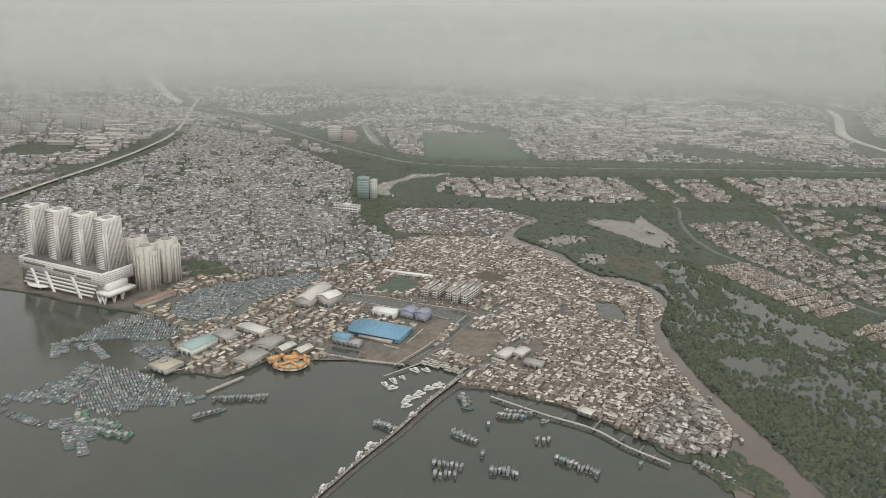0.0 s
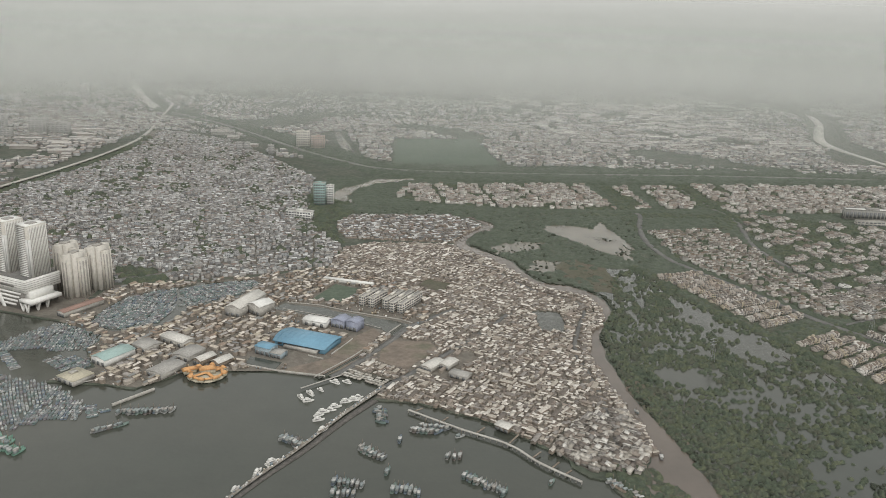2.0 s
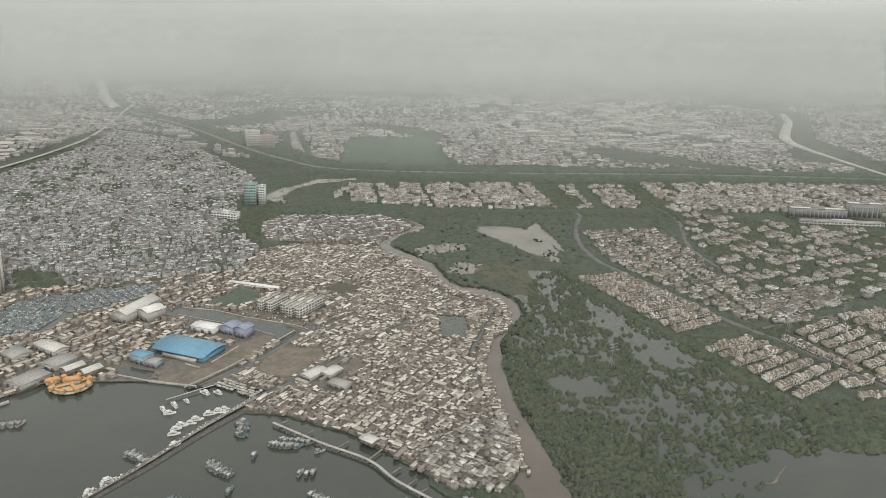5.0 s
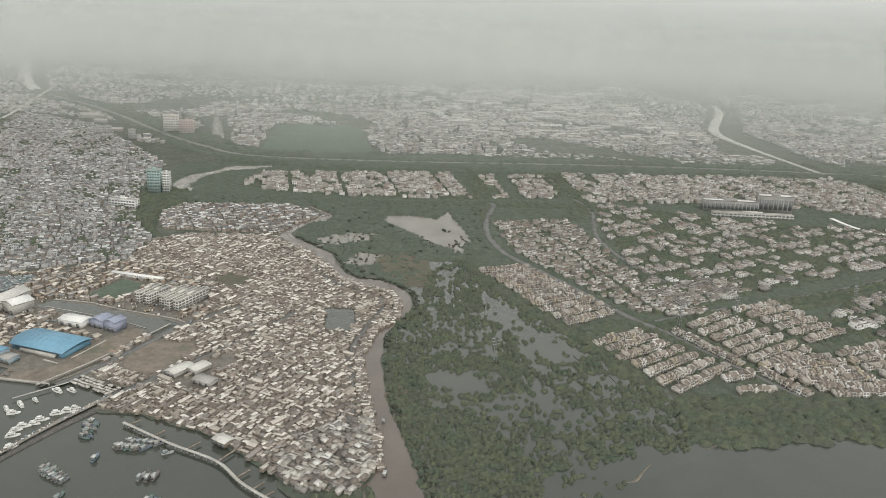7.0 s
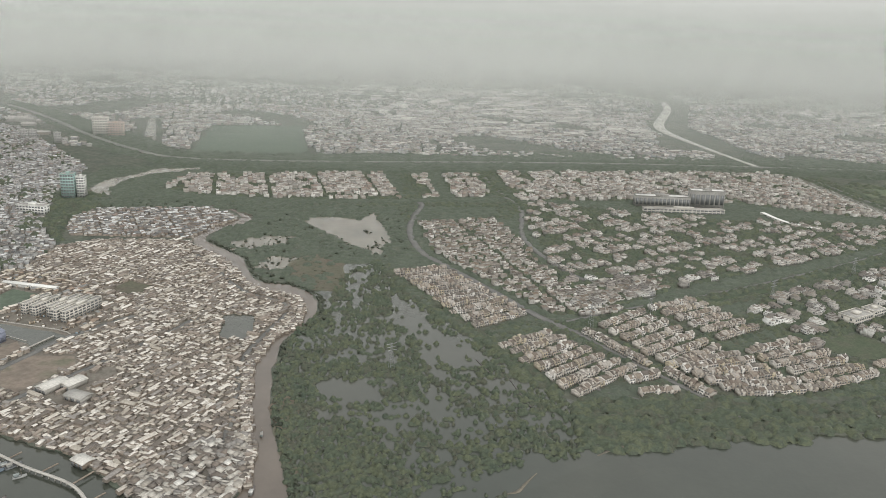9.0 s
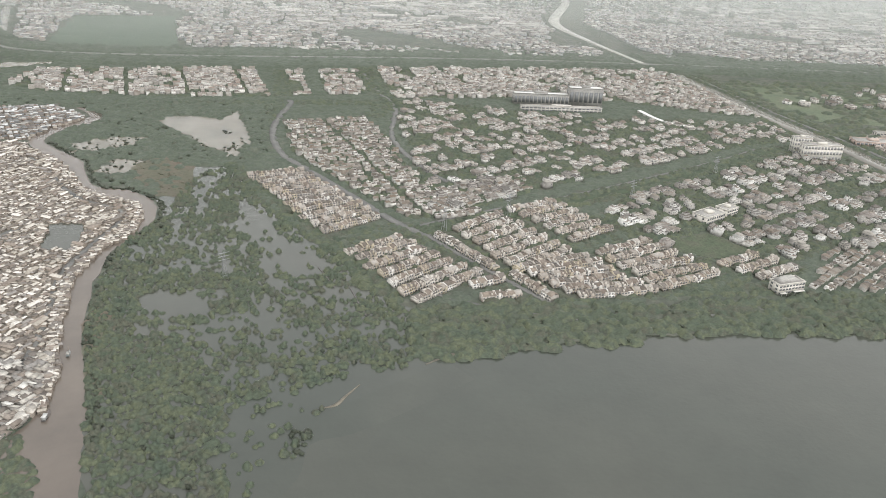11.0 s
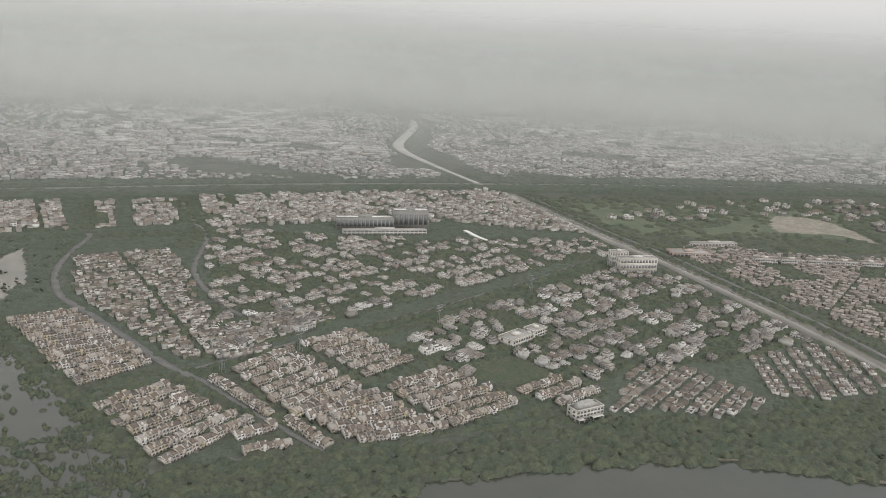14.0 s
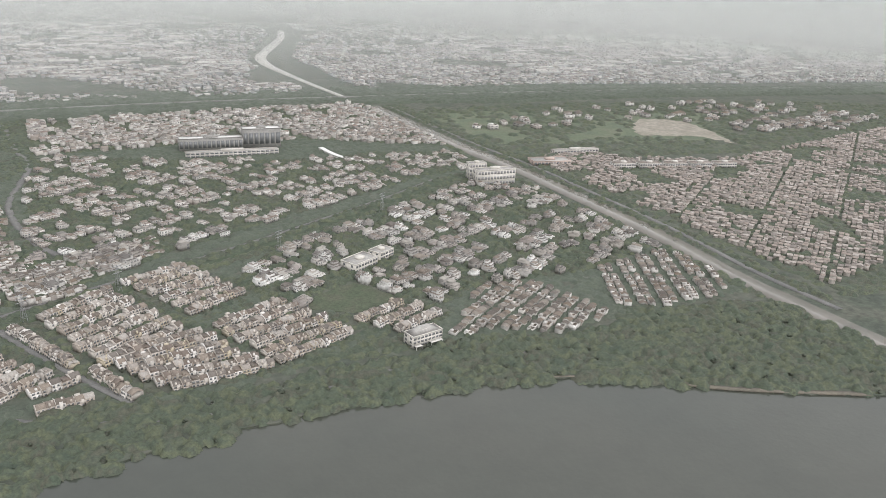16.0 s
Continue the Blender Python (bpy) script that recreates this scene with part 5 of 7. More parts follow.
for k, vp in enumerate((V1, V2)):
    canopy("villa_trees", vp, "garden and street trees among the villas", 6.0, (2.6, 5.4), 2.1, 0.95, clear=VILLA_XY, gap=6.7, lines=[(ROADS[6][1], 6)], seed=7 + k, avoid=[LAWN])
canopy("open_trees", [(1060, 1200), (1190, 1190), (1200, 1290), (1050, 1330), (960, 1260)], "dark grove beside the estate", 8, (3, 6), 2.8, 0.97, seed=93, clear=VILLA_XY, gap=6.5)
CROSS = [[(404, 1440), (404, 1650), (428, 1650), (428, 1440)], [(560, 1480), (562, 1680), (600, 1690), (598, 1440)], [(60, 1400), (230, 1392), (420, 1410), (600, 1420), (640, 1430), (600, 1395), (420, 1386), (400, 1330), (410, 1290), (398, 1280), (385, 1380)], [(555, 1300), (600, 1380), (600, 1440), (570, 1440), (540, 1330)]]
for k, c in enumerate(CROSS):
    if not k:
        canopy("crowded_block_trees", [(415, 1285), (532, 1318), (552, 1200), (560, 1060), (600, 905), (534, 905), (492, 985), (448, 1078), (420, 1150)], "garden trees between crowded houses", 5.5, (2.5, 4.8), 2.2, 0.85, clear=CROWD_XY, gap=4.2, seed=140)
    canopy("street_trees", c, "street trees along the estate roads", 7.5, (2.6, 5.0), 2.8, 0.95, lines=[(ROADS[2][1], 5.5), (ROADS[6][1], 4)], seed=89 + k)
T_ZONE = [(540, 880), (640, 930), (700, 955), (760, 880), (790, 800), (820, 778), (884, 792), (902, 750), (830, 706), (735, 712), (650, 706), (600, 720), (470, 800), (440, 860), (520, 900)]
rows_ = [lerp(lerp(a, d, k / max(1, n - 1)), lerp(b, c, k / max(1, n - 1)), u) for a, b, c, d, n in BLOCKS for k in range(n) for u in np.linspace(0, 1, 14)]
ra = np.array(rows_)
canopy("estate_trees", T_ZONE, "green trees round the terraced rows", 5.5, (1.8, 4.2), 1.9, 0.92, clear=ra, gap=6.4, seed=95, lines=[(ROADS[2][1], 5), (ROADS[9][1], 4.5)], avoid=[LAWN, SHORE, GREEN_CANAL, V1])
groves = [[(x - 16, y - 9), (x + 14, y - 13), (x + 18, y + 10), (x - 12, y + 14)] for x, y in patchy(lots(CITY, 0.3, 46, 40, 0.5, keep=0.5, seed=96), 120, 0.06, 4.0)]
canopy("highway_trees", [(-775, 1110), (-742, 1300), (-720, 1470), (-692, 1680), (-680, 1880), (-686, 2060), (-664, 2050), (-654, 1830), (-678, 1580), (-704, 1410), (-740, 1200)], "trees between the two roads", 6.5, (2, 4), 3.0, 0.95, lines=[(FRONTAGE, 5)], seed=131)
canopy("town_grove", city_grove, "dark green grove beside the pale towers", 8.0, (3.5, 6.0), 3.0, 0.95, lines=[(AVENUES[0], 7)], seed=141)
canopy("town_trees", CITY, "scattered trees in the dense town", 8.0, (4.5, 7.5), 2.7, 0.05, [(q, 0.8) for q in groves], seed=96)
SAND_LOT = [(1590, 1300), (1640, 1375), (1700, 1440), (1750, 1440), (1805, 1388), (1780, 1290), (1740, 1190), (1700, 1250)]
canopy("golf_trees", [(1285, 1180), (1275, 1640), (1700, 1620), (2300, 1500), (2700, 1300), (2300, 1260), (1720, 1140), (1500, 1180)], "tree groups on the golf course", 12, (3, 6), 4.2, 0.5, [([(1346, 1600), (1400, 1469), (1390, 1346), (1332, 1325), (1298, 1414)], 0.05), ([(1460, 1346), (1640, 1422), (1600, 1308), (1442, 1300)], 0.05), ([(1400, 1440), (1650, 1560), (1700, 1480), (1500, 1400)], 0.45), ([(1440, 1240), (1730, 1195), (1670, 1130), (1440, 1180)], 0.99)], seed=97, avoid=[SAND_LOT], clear=GOLF_XY, gap=13)
for k, bank_line in enumerate(([(1200, 560), (1196, 900), (1204, 1690), (1216, 1690), (1213, 1168), (1220, 900), (1206, 560)], [(1246, 640), (1258, 1168), (1247, 1690), (1294, 1690), (1290, 1168), (1272, 640)])):
    canopy("canal_bank_trees", bank_line, "trees on the canal banks", 6.5, (2, 4.2), 2.4, 0.8, seed=98 + k, lines=[(ROADS[10][1], 6)])
canopy("spit_trees", [(205, 560), (212, 570), (223, 578), (238, 575), (249, 546), (263, 522), (257, 507), (236, 505), (219, 517), (209, 541)], "small mangrove patch at the village tip", 5.5, (2.2, 4.0), 1.5, 0.97, seed=14, z=0.6)
for k, (p, _) in enumerate(N_BLOCKS):
    canopy("block_trees", p, "garden trees between the estate blocks", 7.0, (2.0, 4.5), 2.8, 0.9, clear=NB_XY[k], gap=6.2, seed=110 + k)

# rough scrub over the open ground between the blocks
OPEN_LAND = [(455, 815), (505, 712), (600, 712), (650, 700), (730, 706), (812, 730), (900, 690), (1200, 690), (1205, 1720), (-20, 1700), (-150, 1660), (-165, 1450), (-80, 1400), (240, 1405), (420, 1420), (400, 1290), (395, 1130), (362, 1110), (362, 1050), (436, 866)]
sx = np.vstack([np.array(rows_), VILLA_XY])
canopy("scrub", OPEN_LAND, "rough green scrub and young trees on open ground", 6.5, (0.9, 3.4), 2.7, 0.94, clear=sx, gap=10.5, lines=[(ROADS[k][1], 6) for k in (1, 2, 6, 8, 9)] + [(GREEN_LINE, 15)], seed=20, leaf=M["canopy_low_hazed"], avoid=[p for p, _ in N_BLOCKS] + [V1, V2, RESERVOIR, LAWN, GREEN_CANAL, BELT, [(415, 1285), (532, 1318), (552, 1200), (560, 1060), (600, 905), (534, 905), (492, 985), (448, 1078), (420, 1150)]])
gaps = [lerp(lerp(a, d, (k + 0.5) / max(1, n - 1)), lerp(b, c, (k + 0.5) / max(1, n - 1)), u) for a, b, c, d, n in BLOCKS for k in range(n - 1) for u in np.linspace(0.02, 0.98, 12)]
gp = np.array(gaps)
gp = gp[R.random(len(gp)) < 0.35]
wood("row_trees", gp + R.uniform(-1.5, 1.5, gp.shape), (2.6, 4.4), "small trees in the gaps between terraced rows", 22, tall=(0.6, 0.9), kit=SCRUB)
canopy("east_estate_trees", [(1290, 1180), (1620, 1110), (1720, 1150), (2300, 1280), (2300, 900), (1545, 770), (1400, 620), (1288, 640)], "trees among the houses beyond the canal", 7.5, (1.8, 4.2), 3.0, 0.75, clear=EAST_XY, gap=4.6, seed=23)
canopy("town_edge_trees", [(-196, 1480), (-181, 1440), (-124, 1280), (-72, 1168), (-58, 1142), (-84, 1240), (-92, 1292), (-74, 1350), (-66, 1366), (-100, 1398), (-84, 1436), (-160, 1490)], "dark trees along the town edge", 8.0, (4, 6.5), 2.6, 0.93, seed=124, lines=[(AVENUES[0], 5)], avoid=[RESERVOIR, [(-152, 1410), (-104, 1410), (-104, 1442), (-152, 1442)], [(-180, 1306), (-126, 1290), (-122, 1334), (-176, 1344)]])
px2 = lots(POND_UP, 0.2, 6, 6, 0.5, keep=1.0, seed=126)
px2 = px2[(px2[:, 1] < 1180 + 25 * np.sin(px2[:, 0] / 11)) & (R.random(len(px2)) < 0.42) | (np.hypot(px2[:, 0] - 340, px2[:, 1] - 1228) < 9)]
wood("pond_bushes", px2, (4, 7), "bushes and reeds standing in the pond", 25, z=1.1, tall=(0.35, 0.55), kit=SCRUB)
px3 = np.vstack([lots(q, 0.2, 5.5, 5.5, 0.5, keep=0.22, seed=127) for q in (POND_MID, POND_LOW)])
wood("pond_bushes", px3, (3.5, 6), "bushes and reeds standing in the pond", 26, z=1.1, tall=(0.35, 0.55), kit=SCRUB)


# ---- waterfront towers on the shopping podium ----
M["tower"] = mat("tower_render", [(0.56, 0.53, 0.48), (0.64, 0.61, 0.56)], scale=0.03, grain=0.3, rough=0.8, mottle=0.15)
# grey for windows and stair heads; also paints shade into recesses and grooves
M["tower_shade_grey"] = mat("tower_shade_grey", [(0.33, 0.315, 0.285), (0.38, 0.36, 0.33)], scale=0.05, rough=0.7)
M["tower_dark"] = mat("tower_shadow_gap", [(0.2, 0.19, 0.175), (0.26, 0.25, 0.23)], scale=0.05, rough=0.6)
M["blue"] = mat("blue_sheet_roof", [(0.148, 0.299, 0.414), (0.172, 0.334, 0.45)], scale=0.04, grain=0.3, rough=0.55, mottle=0.1)
M["teal"] = mat("pale_teal_sheet", [(0.3, 0.42, 0.4), (0.36, 0.47, 0.44)], scale=0.05, rough=0.6, mottle=0.15)
M["orange"] = mat("orange_tile", [(0.55, 0.29, 0.12), (0.66, 0.38, 0.18)], scale=0.1, rough=0.7, mottle=0.2)
M["grey_roof"] = mat("grey_sheet_roof", [(0.3, 0.29, 0.27), (0.4, 0.385, 0.36)], scale=0.05, rough=0.7)
M["pale_roof"] = mat("pale_sheet_roof", [(0.52, 0.5, 0.46), (0.62, 0.6, 0.56)], scale=0.05, rough=0.65)
M["beige"] = mat("beige_flat_roof", [(0.42, 0.39, 0.3), (0.5, 0.46, 0.36)], scale=0.06, rough=0.8)
M["red_roof"] = mat("red_brown_sheet", [(0.26, 0.17, 0.14), (0.33, 0.22, 0.18)], scale=0.06, rough=0.75)
M["pale_blue"] = mat("pale_blue_render", [(0.27, 0.34, 0.38), (0.34, 0.4, 0.43)], scale=0.08, rough=0.7)
M["jetty"] = mat("stained_jetty_concrete", [(0.2, 0.185, 0.165), (0.3, 0.28, 0.25), (0.24, 0.22, 0.195)], scale=0.15, grain=0.8, rough=0.9, mottle=0.35)
M["purple"] = mat("slate_blue_roof", [(0.26, 0.28, 0.36), (0.32, 0.34, 0.42)], scale=0.06, rough=0.7)
M["timber"] = mat("weathered_timber", [(0.16, 0.13, 0.1), (0.25, 0.21, 0.17)], scale=0.3, rough=0.9)

mall = thing("shopping_mall", "white waterfront mall podium with dark glazed bands", "mall", "", pose(-497, 924, 1.1, 0, 0, -26))
L_, D_ = 139, 44
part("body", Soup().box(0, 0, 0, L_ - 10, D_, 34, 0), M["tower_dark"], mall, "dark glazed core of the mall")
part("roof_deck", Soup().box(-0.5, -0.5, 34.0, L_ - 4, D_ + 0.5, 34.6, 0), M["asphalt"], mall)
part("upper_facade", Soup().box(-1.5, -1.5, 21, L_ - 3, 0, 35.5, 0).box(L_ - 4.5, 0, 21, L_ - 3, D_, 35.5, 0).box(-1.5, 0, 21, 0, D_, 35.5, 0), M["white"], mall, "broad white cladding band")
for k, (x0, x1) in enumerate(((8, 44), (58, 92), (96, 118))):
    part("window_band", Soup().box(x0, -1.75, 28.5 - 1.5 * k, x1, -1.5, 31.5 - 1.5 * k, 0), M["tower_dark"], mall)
# proud dark strips: colour gives the shade of cladding grooves
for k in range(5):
    part("groove", Soup().box(-1.7, -1.62, 23.2 + 2.4 * k, L_ - 2.8, -1.5, 23.7 + 2.4 * k, 0), M["tower_shade_grey"], mall)
    part("groove", Soup().box(L_ - 3.0, -1.5, 23.2 + 2.4 * k, L_ - 2.86, D_, 23.7 + 2.4 * k, 0), M["tower_shade_grey"], mall)
for k in range(4):
    z = 3.2 + 4.6 * k
    part("floor_band", Soup().add([(2 + 3 * k, -1.2, z), (L_ - 22 + 3 * k, -1.2, z + 0.6), (L_ - 22 + 3 * k, -1.2, z + 2.6), (2 + 3 * k, -1.2, z + 2.2), (2 + 3 * k, 0, z), (L_ - 22 + 3 * k, 0, z + 0.6), (L_ - 22 + 3 * k, 0, z + 2.6), (2 + 3 * k, 0, z + 2.2)],
                                  [(0, 1, 2, 3), (0, 4, 5, 1), (3, 2, 6, 7), (0, 3, 7, 4), (1, 5, 6, 2)], 0), M["white"], mall)
for x in (28, 52, 96):
    part("slanted_fin", Soup().add([(x, -2.2, 0), (x + 5, -2.2, 0), (x - 6, -2.2, 24), (x - 11, -2.2, 24), (x, -0.9, 0), (x + 5, -0.9, 0), (x - 6, -0.9, 24), (x - 11, -0.9, 24)], [(0, 1, 2, 3), (0, 3, 7, 4), (1, 5, 6, 2), (4, 7, 6, 5), (3, 2, 6, 7)], 0), M["white"], mall)
part("end_wing", Soup().box(L_ - 12, -4, 10, L_ + 8, D_ * 0.8, 14, 0).box(L_ - 12, 2, 14, L_ + 1, D_ * 0.7, 22, 0), M["white"], mall, "white cantilevered end wing")
column = Soup().add([(-1, -1, 0), (1, -1, 0), (1, 1, 0), (-1, 1, 0), (2.5, -1, 10), (4.2, -1, 10), (4.2, 1, 10), (2.5, 1, 10)], [(0, 1, 5, 4), (1, 2, 6, 5), (2, 3, 7, 6), (3, 0, 4, 7)], 0).mesh("column", M["white"])
for x, y in ((L_ - 8, -2.5), (L_ - 1, -2.5), (L_ + 2, 8), (L_ + 2, 20)):
    part("column", column, None, mall, at=pose(x, y, 0))
    part("column", column, None, mall, at=pose(x, y, 0, 0, 0, 180))
part("entrance_canopy", Soup().prism([(30 + 17 * math.cos(a), -2 - 9 * math.sin(a)) for a in np.linspace(math.pi, 0, 12)][::-1], 5, 6.2, 0), M["white"], mall, "curved white entrance canopy")

TW, TD, TH = 17.0, 24.0, 59.0
rim = [(-TW, TD)] + [(-TW + 1.0 - 3.0 * math.sin(a), TD * 0.5 * (1 + math.cos(a))) for a in np.linspace(0.2, math.pi - 0.2, 10)] + [(-TW, 0), (0.6, -0.6), (0.6, TD)]
rim = rim[::-1]


def tower_parts(t):
    part("body", Soup().prism(rim, 0, TH, 0), M["tower"], t)
    part("corner_strip", Soup().box(-3.2, -1.6, 0, 1.4, -0.5, TH - 15, 0).box(0.5, -1.6, 0, 1.5, 1.5, TH - 15, 0), M["white"], t, "white corner strip")
    slab = Soup().prism([(x * 1.03 - 0.4, y * 1.04 - 1.0) for x, y in rim if x < -3] + [(-3.3, -1.6)], 0, 0.7, 0).mesh("balcony", M["white"])
    gap = Soup().box(-TW - 0.2, -1.0, 0, -3.4, -0.55, 1.0, 0).mesh("glazing", M["tower_shade_grey"])
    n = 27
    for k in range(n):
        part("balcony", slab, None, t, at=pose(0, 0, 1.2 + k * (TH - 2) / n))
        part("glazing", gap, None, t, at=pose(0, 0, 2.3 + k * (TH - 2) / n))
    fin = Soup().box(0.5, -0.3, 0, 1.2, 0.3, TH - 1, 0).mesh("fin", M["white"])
    # flat dark strip between fins, shade of a recess put into colour
    rec = Soup().box(0.5, -0.4, 0, 0.75, 0.4, TH - 3, 0).mesh("recess", M["tower_shade_grey"])
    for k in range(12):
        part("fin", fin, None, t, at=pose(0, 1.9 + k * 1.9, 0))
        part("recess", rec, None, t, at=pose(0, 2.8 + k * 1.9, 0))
    part("roof_rim", Soup().prism([(x * 1.02 - 0.1, y * 1.02 - 0.4) for x, y in rim], TH - 0.3, TH + 0.5, 0), M["white"], t, "white curved roof rim")
    part("plant_room", Soup().box(-11, 6, TH + 0.5, -3, 16, TH + 1.6, 0), M["grey_roof"], t)


first = None
for x, dz in ((13, -3), (53.5, 0), (94, 0), (132, 0)):
    m = pose(-497, 924, 0, 0, 0, -26) @ pose(x, 12, 35.7)
    if first is None:
        first = thing("apartment_tower", "tall cream apartment tower with stacked balconies and curved top", "tower", "towers on the mall", m)
        tower_parts(first)
    else:
        copy_thing(first, m)


def slab_tower(t, h):
    """A stepped residential block with vertical piers."""
    part("core", Soup().box(-8, -8, 0, 8, 8, h, 0), M["tower"], t)
    for a in range(4):
        w = part("wing", Soup().box(-4.5, 7.9, 0, 4.5, 15, h - 5 * (a % 2), 0).box(-4.9, 14.6, 0, -3.9, 15.4, h - 4, 0).box(3.9, 14.6, 0, 4.9, 15.4, h - 4, 0).box(-0.5, 15, 0, 0.5, 15.6, h - 4, 0), M["tower"], t, at=pose(0, 0, 0, 0, 0, 90 * a))
        for x in (-2.2, 2.2):
            part("window_strip", Soup().box(x - 0.9, 15, 2, x + 0.9, 15.12, h - 8, 0), M["tower_shade_grey"], w)
            part("window_strip", Soup().box(4.5, 10.5 + x - 0.7, 2, 4.62, 10.5 + x + 0.7, h - 8, 0), M["tower_shade_grey"], w)
    part("stair_head", Soup().box(-3.5, -5, h, 3.5, 5, h + 1.6, 0), M["tower_shade_grey"], t)


for x, y, h, yaw in ((-346, 922, 52, -20), (-330, 950, 53, -20), (-366, 946, 56, -20)):
    t = thing("apartment_block", "cream high-rise apartment block with vertical ribs", "tower", "apartment blocks behind the mall", pose(x, y, 1.1, 0, 0, yaw))
    slab_tower(t, h)


# ---- sheds and halls of the port ----
def hall(name, label, corners, h, rise, wall_m, roof_m, category="warehouse", flat=False, doors=3):
    """A shed on a four-cornered footprint; the first edge is its front."""
    c = np.array(corners, float)
    u = (c[1] - c[0] + c[2] - c[3]) / 2
    v = (c[3] - c[0] + c[2] - c[1]) / 2
    w, d = np.linalg.norm(u), np.linalg.norm(v)
    mid = c.mean(0)
    t = thing(name, label, category, "", pose(mid[0], mid[1], 1.15, 0, 0, math.degrees(math.atan2(u[1], u[0]))))
    part("wall", Soup().box(-w / 2, -d / 2, 0, w / 2, d / 2, h, 0), wall_m, t)
    if flat:
        part("roof", Soup().box(-w / 2 - 0.3, -d / 2 - 0.3, h, w / 2 + 0.3, d / 2 + 0.3, h + 0.5, 0), roof_m, t)
        part("roof_unit", Soup().box(-w * 0.3, -d * 0.1, h + 0.5, -w * 0.1, d * 0.2, h + 1.9, 0), M["concrete"], t)
    elif w >= d:
        part("roof", Soup().gable(-w / 2, -d / 2, w / 2, d / 2, h, rise, 0, 0.6), roof_m, t)
        part("gable_wall", Soup().add([(-w / 2, -d / 2, h), (-w / 2, d / 2, h), (-w / 2, 0, h + rise * 0.97)], [(0, 2, 1)], 0).add([(w / 2, -d / 2, h), (w / 2, d / 2, h), (w / 2, 0, h + rise * 0.97)], [(0, 1, 2)], 0), wall_m, t)
    else:
        part("roof", Soup().gable(-d / 2, -w / 2, d / 2, w / 2, h, rise, 0, 0.6), roof_m, t, at=pose(0, 0, 0, 0, 0, 90))
        part("gable_wall", Soup().add([(-w / 2, -d / 2, h), (w / 2, -d / 2, h), (0, -d / 2, h + rise * 0.97)], [(0, 1, 2)], 0).add([(-w / 2, d / 2, h), (w / 2, d / 2, h), (0, d / 2, h + rise * 0.97)], [(0, 2, 1)], 0), wall_m, t)
    for k in range(doors):
        x = -w / 2 + (k + 0.5) * w / doors
        part("door", Soup().box(x - 1.8, -d / 2 - 0.12, 0, x + 1.8, -d / 2, min(4.0, h * 0.7), 0), M["window"], t)
    return t


# the blue hall: a vaulted roof on blue walls
bh = thing("sports_hall", "large hall with a bright blue vaulted sheet roof", "hall", "", pose(-56, 794, 1.3, 0, 0, -22))
part("wall", Soup().box(-29, -17, 0, 29, 17, 5.0, 0), M["blue"], bh)
v, f = [], []
for k, u in enumerate(np.linspace(-1, 1, 13)):
    z = 5.6 + 3.6 * (1 - u * u)
    v += [(-32 + 2 * u * u, 19.5 * u, z), (32 - 2 * u * u, 19.5 * u, z), (-32 + 2 * u * u, 19.5 * u, z - 0.5), (32 - 2 * u * u, 19.5 * u, z - 0.5)]
    if k:
        a, b = 4 * (k - 1), 4 * k
        f += [(a, a + 1, b + 1, b), (a + 2, b + 2, b + 3, a + 3), (a, b, b + 2, a + 2), (a + 1, a + 3, b + 3, b + 1)]
f += [(0, 2, 3, 1), (48, 49, 51, 50)]
part("roof", Soup().add(v, f, 0), M["blue"], bh, "bright blue vaulted sheet roof")
for k in range(9):
    part("roof_seam", Soup().add([(-30 + 6.4 * (k + 0.6) + dx, 19.4 * u, 5.62 + 3.6 * (1 - u * u) + dz) for u in np.linspace(-1, 1, 9) for dx, dz in ((0, 0.0), (0.25, 0.0), (0.25, 0.14), (0, 0.14))], [(4 * i + a, 4 * i + (a + 1) % 4, 4 * i + 4 + (a + 1) % 4, 4 * i + 4 + a) for i in range(8) for a in range(4)], 0), M["blue"], bh)
for k in range(8):
    part("window", Soup().box(-25 + 6.3 * k, -17.12, 1.8, -20.5 + 6.3 * k, -17, 4.2, 0), M["window"], bh)
part("porch", Soup().box(-16, -21, 0, 22, -17, 3.5, 0), M["concrete"], bh)

hall("gatehouse", "pale blue two-storey building beside the blue hall", [(-104, 766), (-88, 759), (-83, 771), (-99, 779)], 8, 0.8, M["pale_blue"], M["blue"], "building")
hall("annex", "low grey-blue annex with a grey roof", [(-88, 758), (-76, 753), (-72, 764), (-83, 769)], 5, 1.0, M["pale_blue"], M["grey_roof"], "building")
hall("warehouse", "tall grey gabled warehouse", [(-160, 868), (-141, 862), (-125, 916), (-143, 922)], 10, 4, M["concrete"], M["pale_roof"])
hall("warehouse", "grey warehouse with a white curved roof", [(-137, 878), (-121, 866), (-108, 885), (-124, 896)], 11, 3, M["concrete"], M["white"])
hall("store", "long white-roofed store behind the blue hall", [(-70, 846), (-44, 837), (-39, 852), (-65, 862)], 6, 1.6, M["white"], M["white"])
hall("workshop", "tall workshop with a slate-blue roof", [(-38, 842), (-24, 836), (-19, 852), (-33, 858)], 8, 2.5, M["purple"], M["purple"])
hall("workshop", "slate-blue workshop beside the drainage ditch", [(-22, 834), (-10, 828), (-3, 842), (-15, 848)], 10, 2, M["purple"], M["purple"])
hall("fish_shed", "open shed with a pale striped roof by the quay", [(-155, 736), (-146, 730), (-139, 748), (-148, 754)], 6, 2.2, M["timber"], M["pale_roof"])
hall("fish_shed", "pale-roofed shed next to the orange restaurant", [(-137, 732), (-128, 726), (-121, 743), (-130, 749)], 6, 2.2, M["timber"], M["pale_roof"])
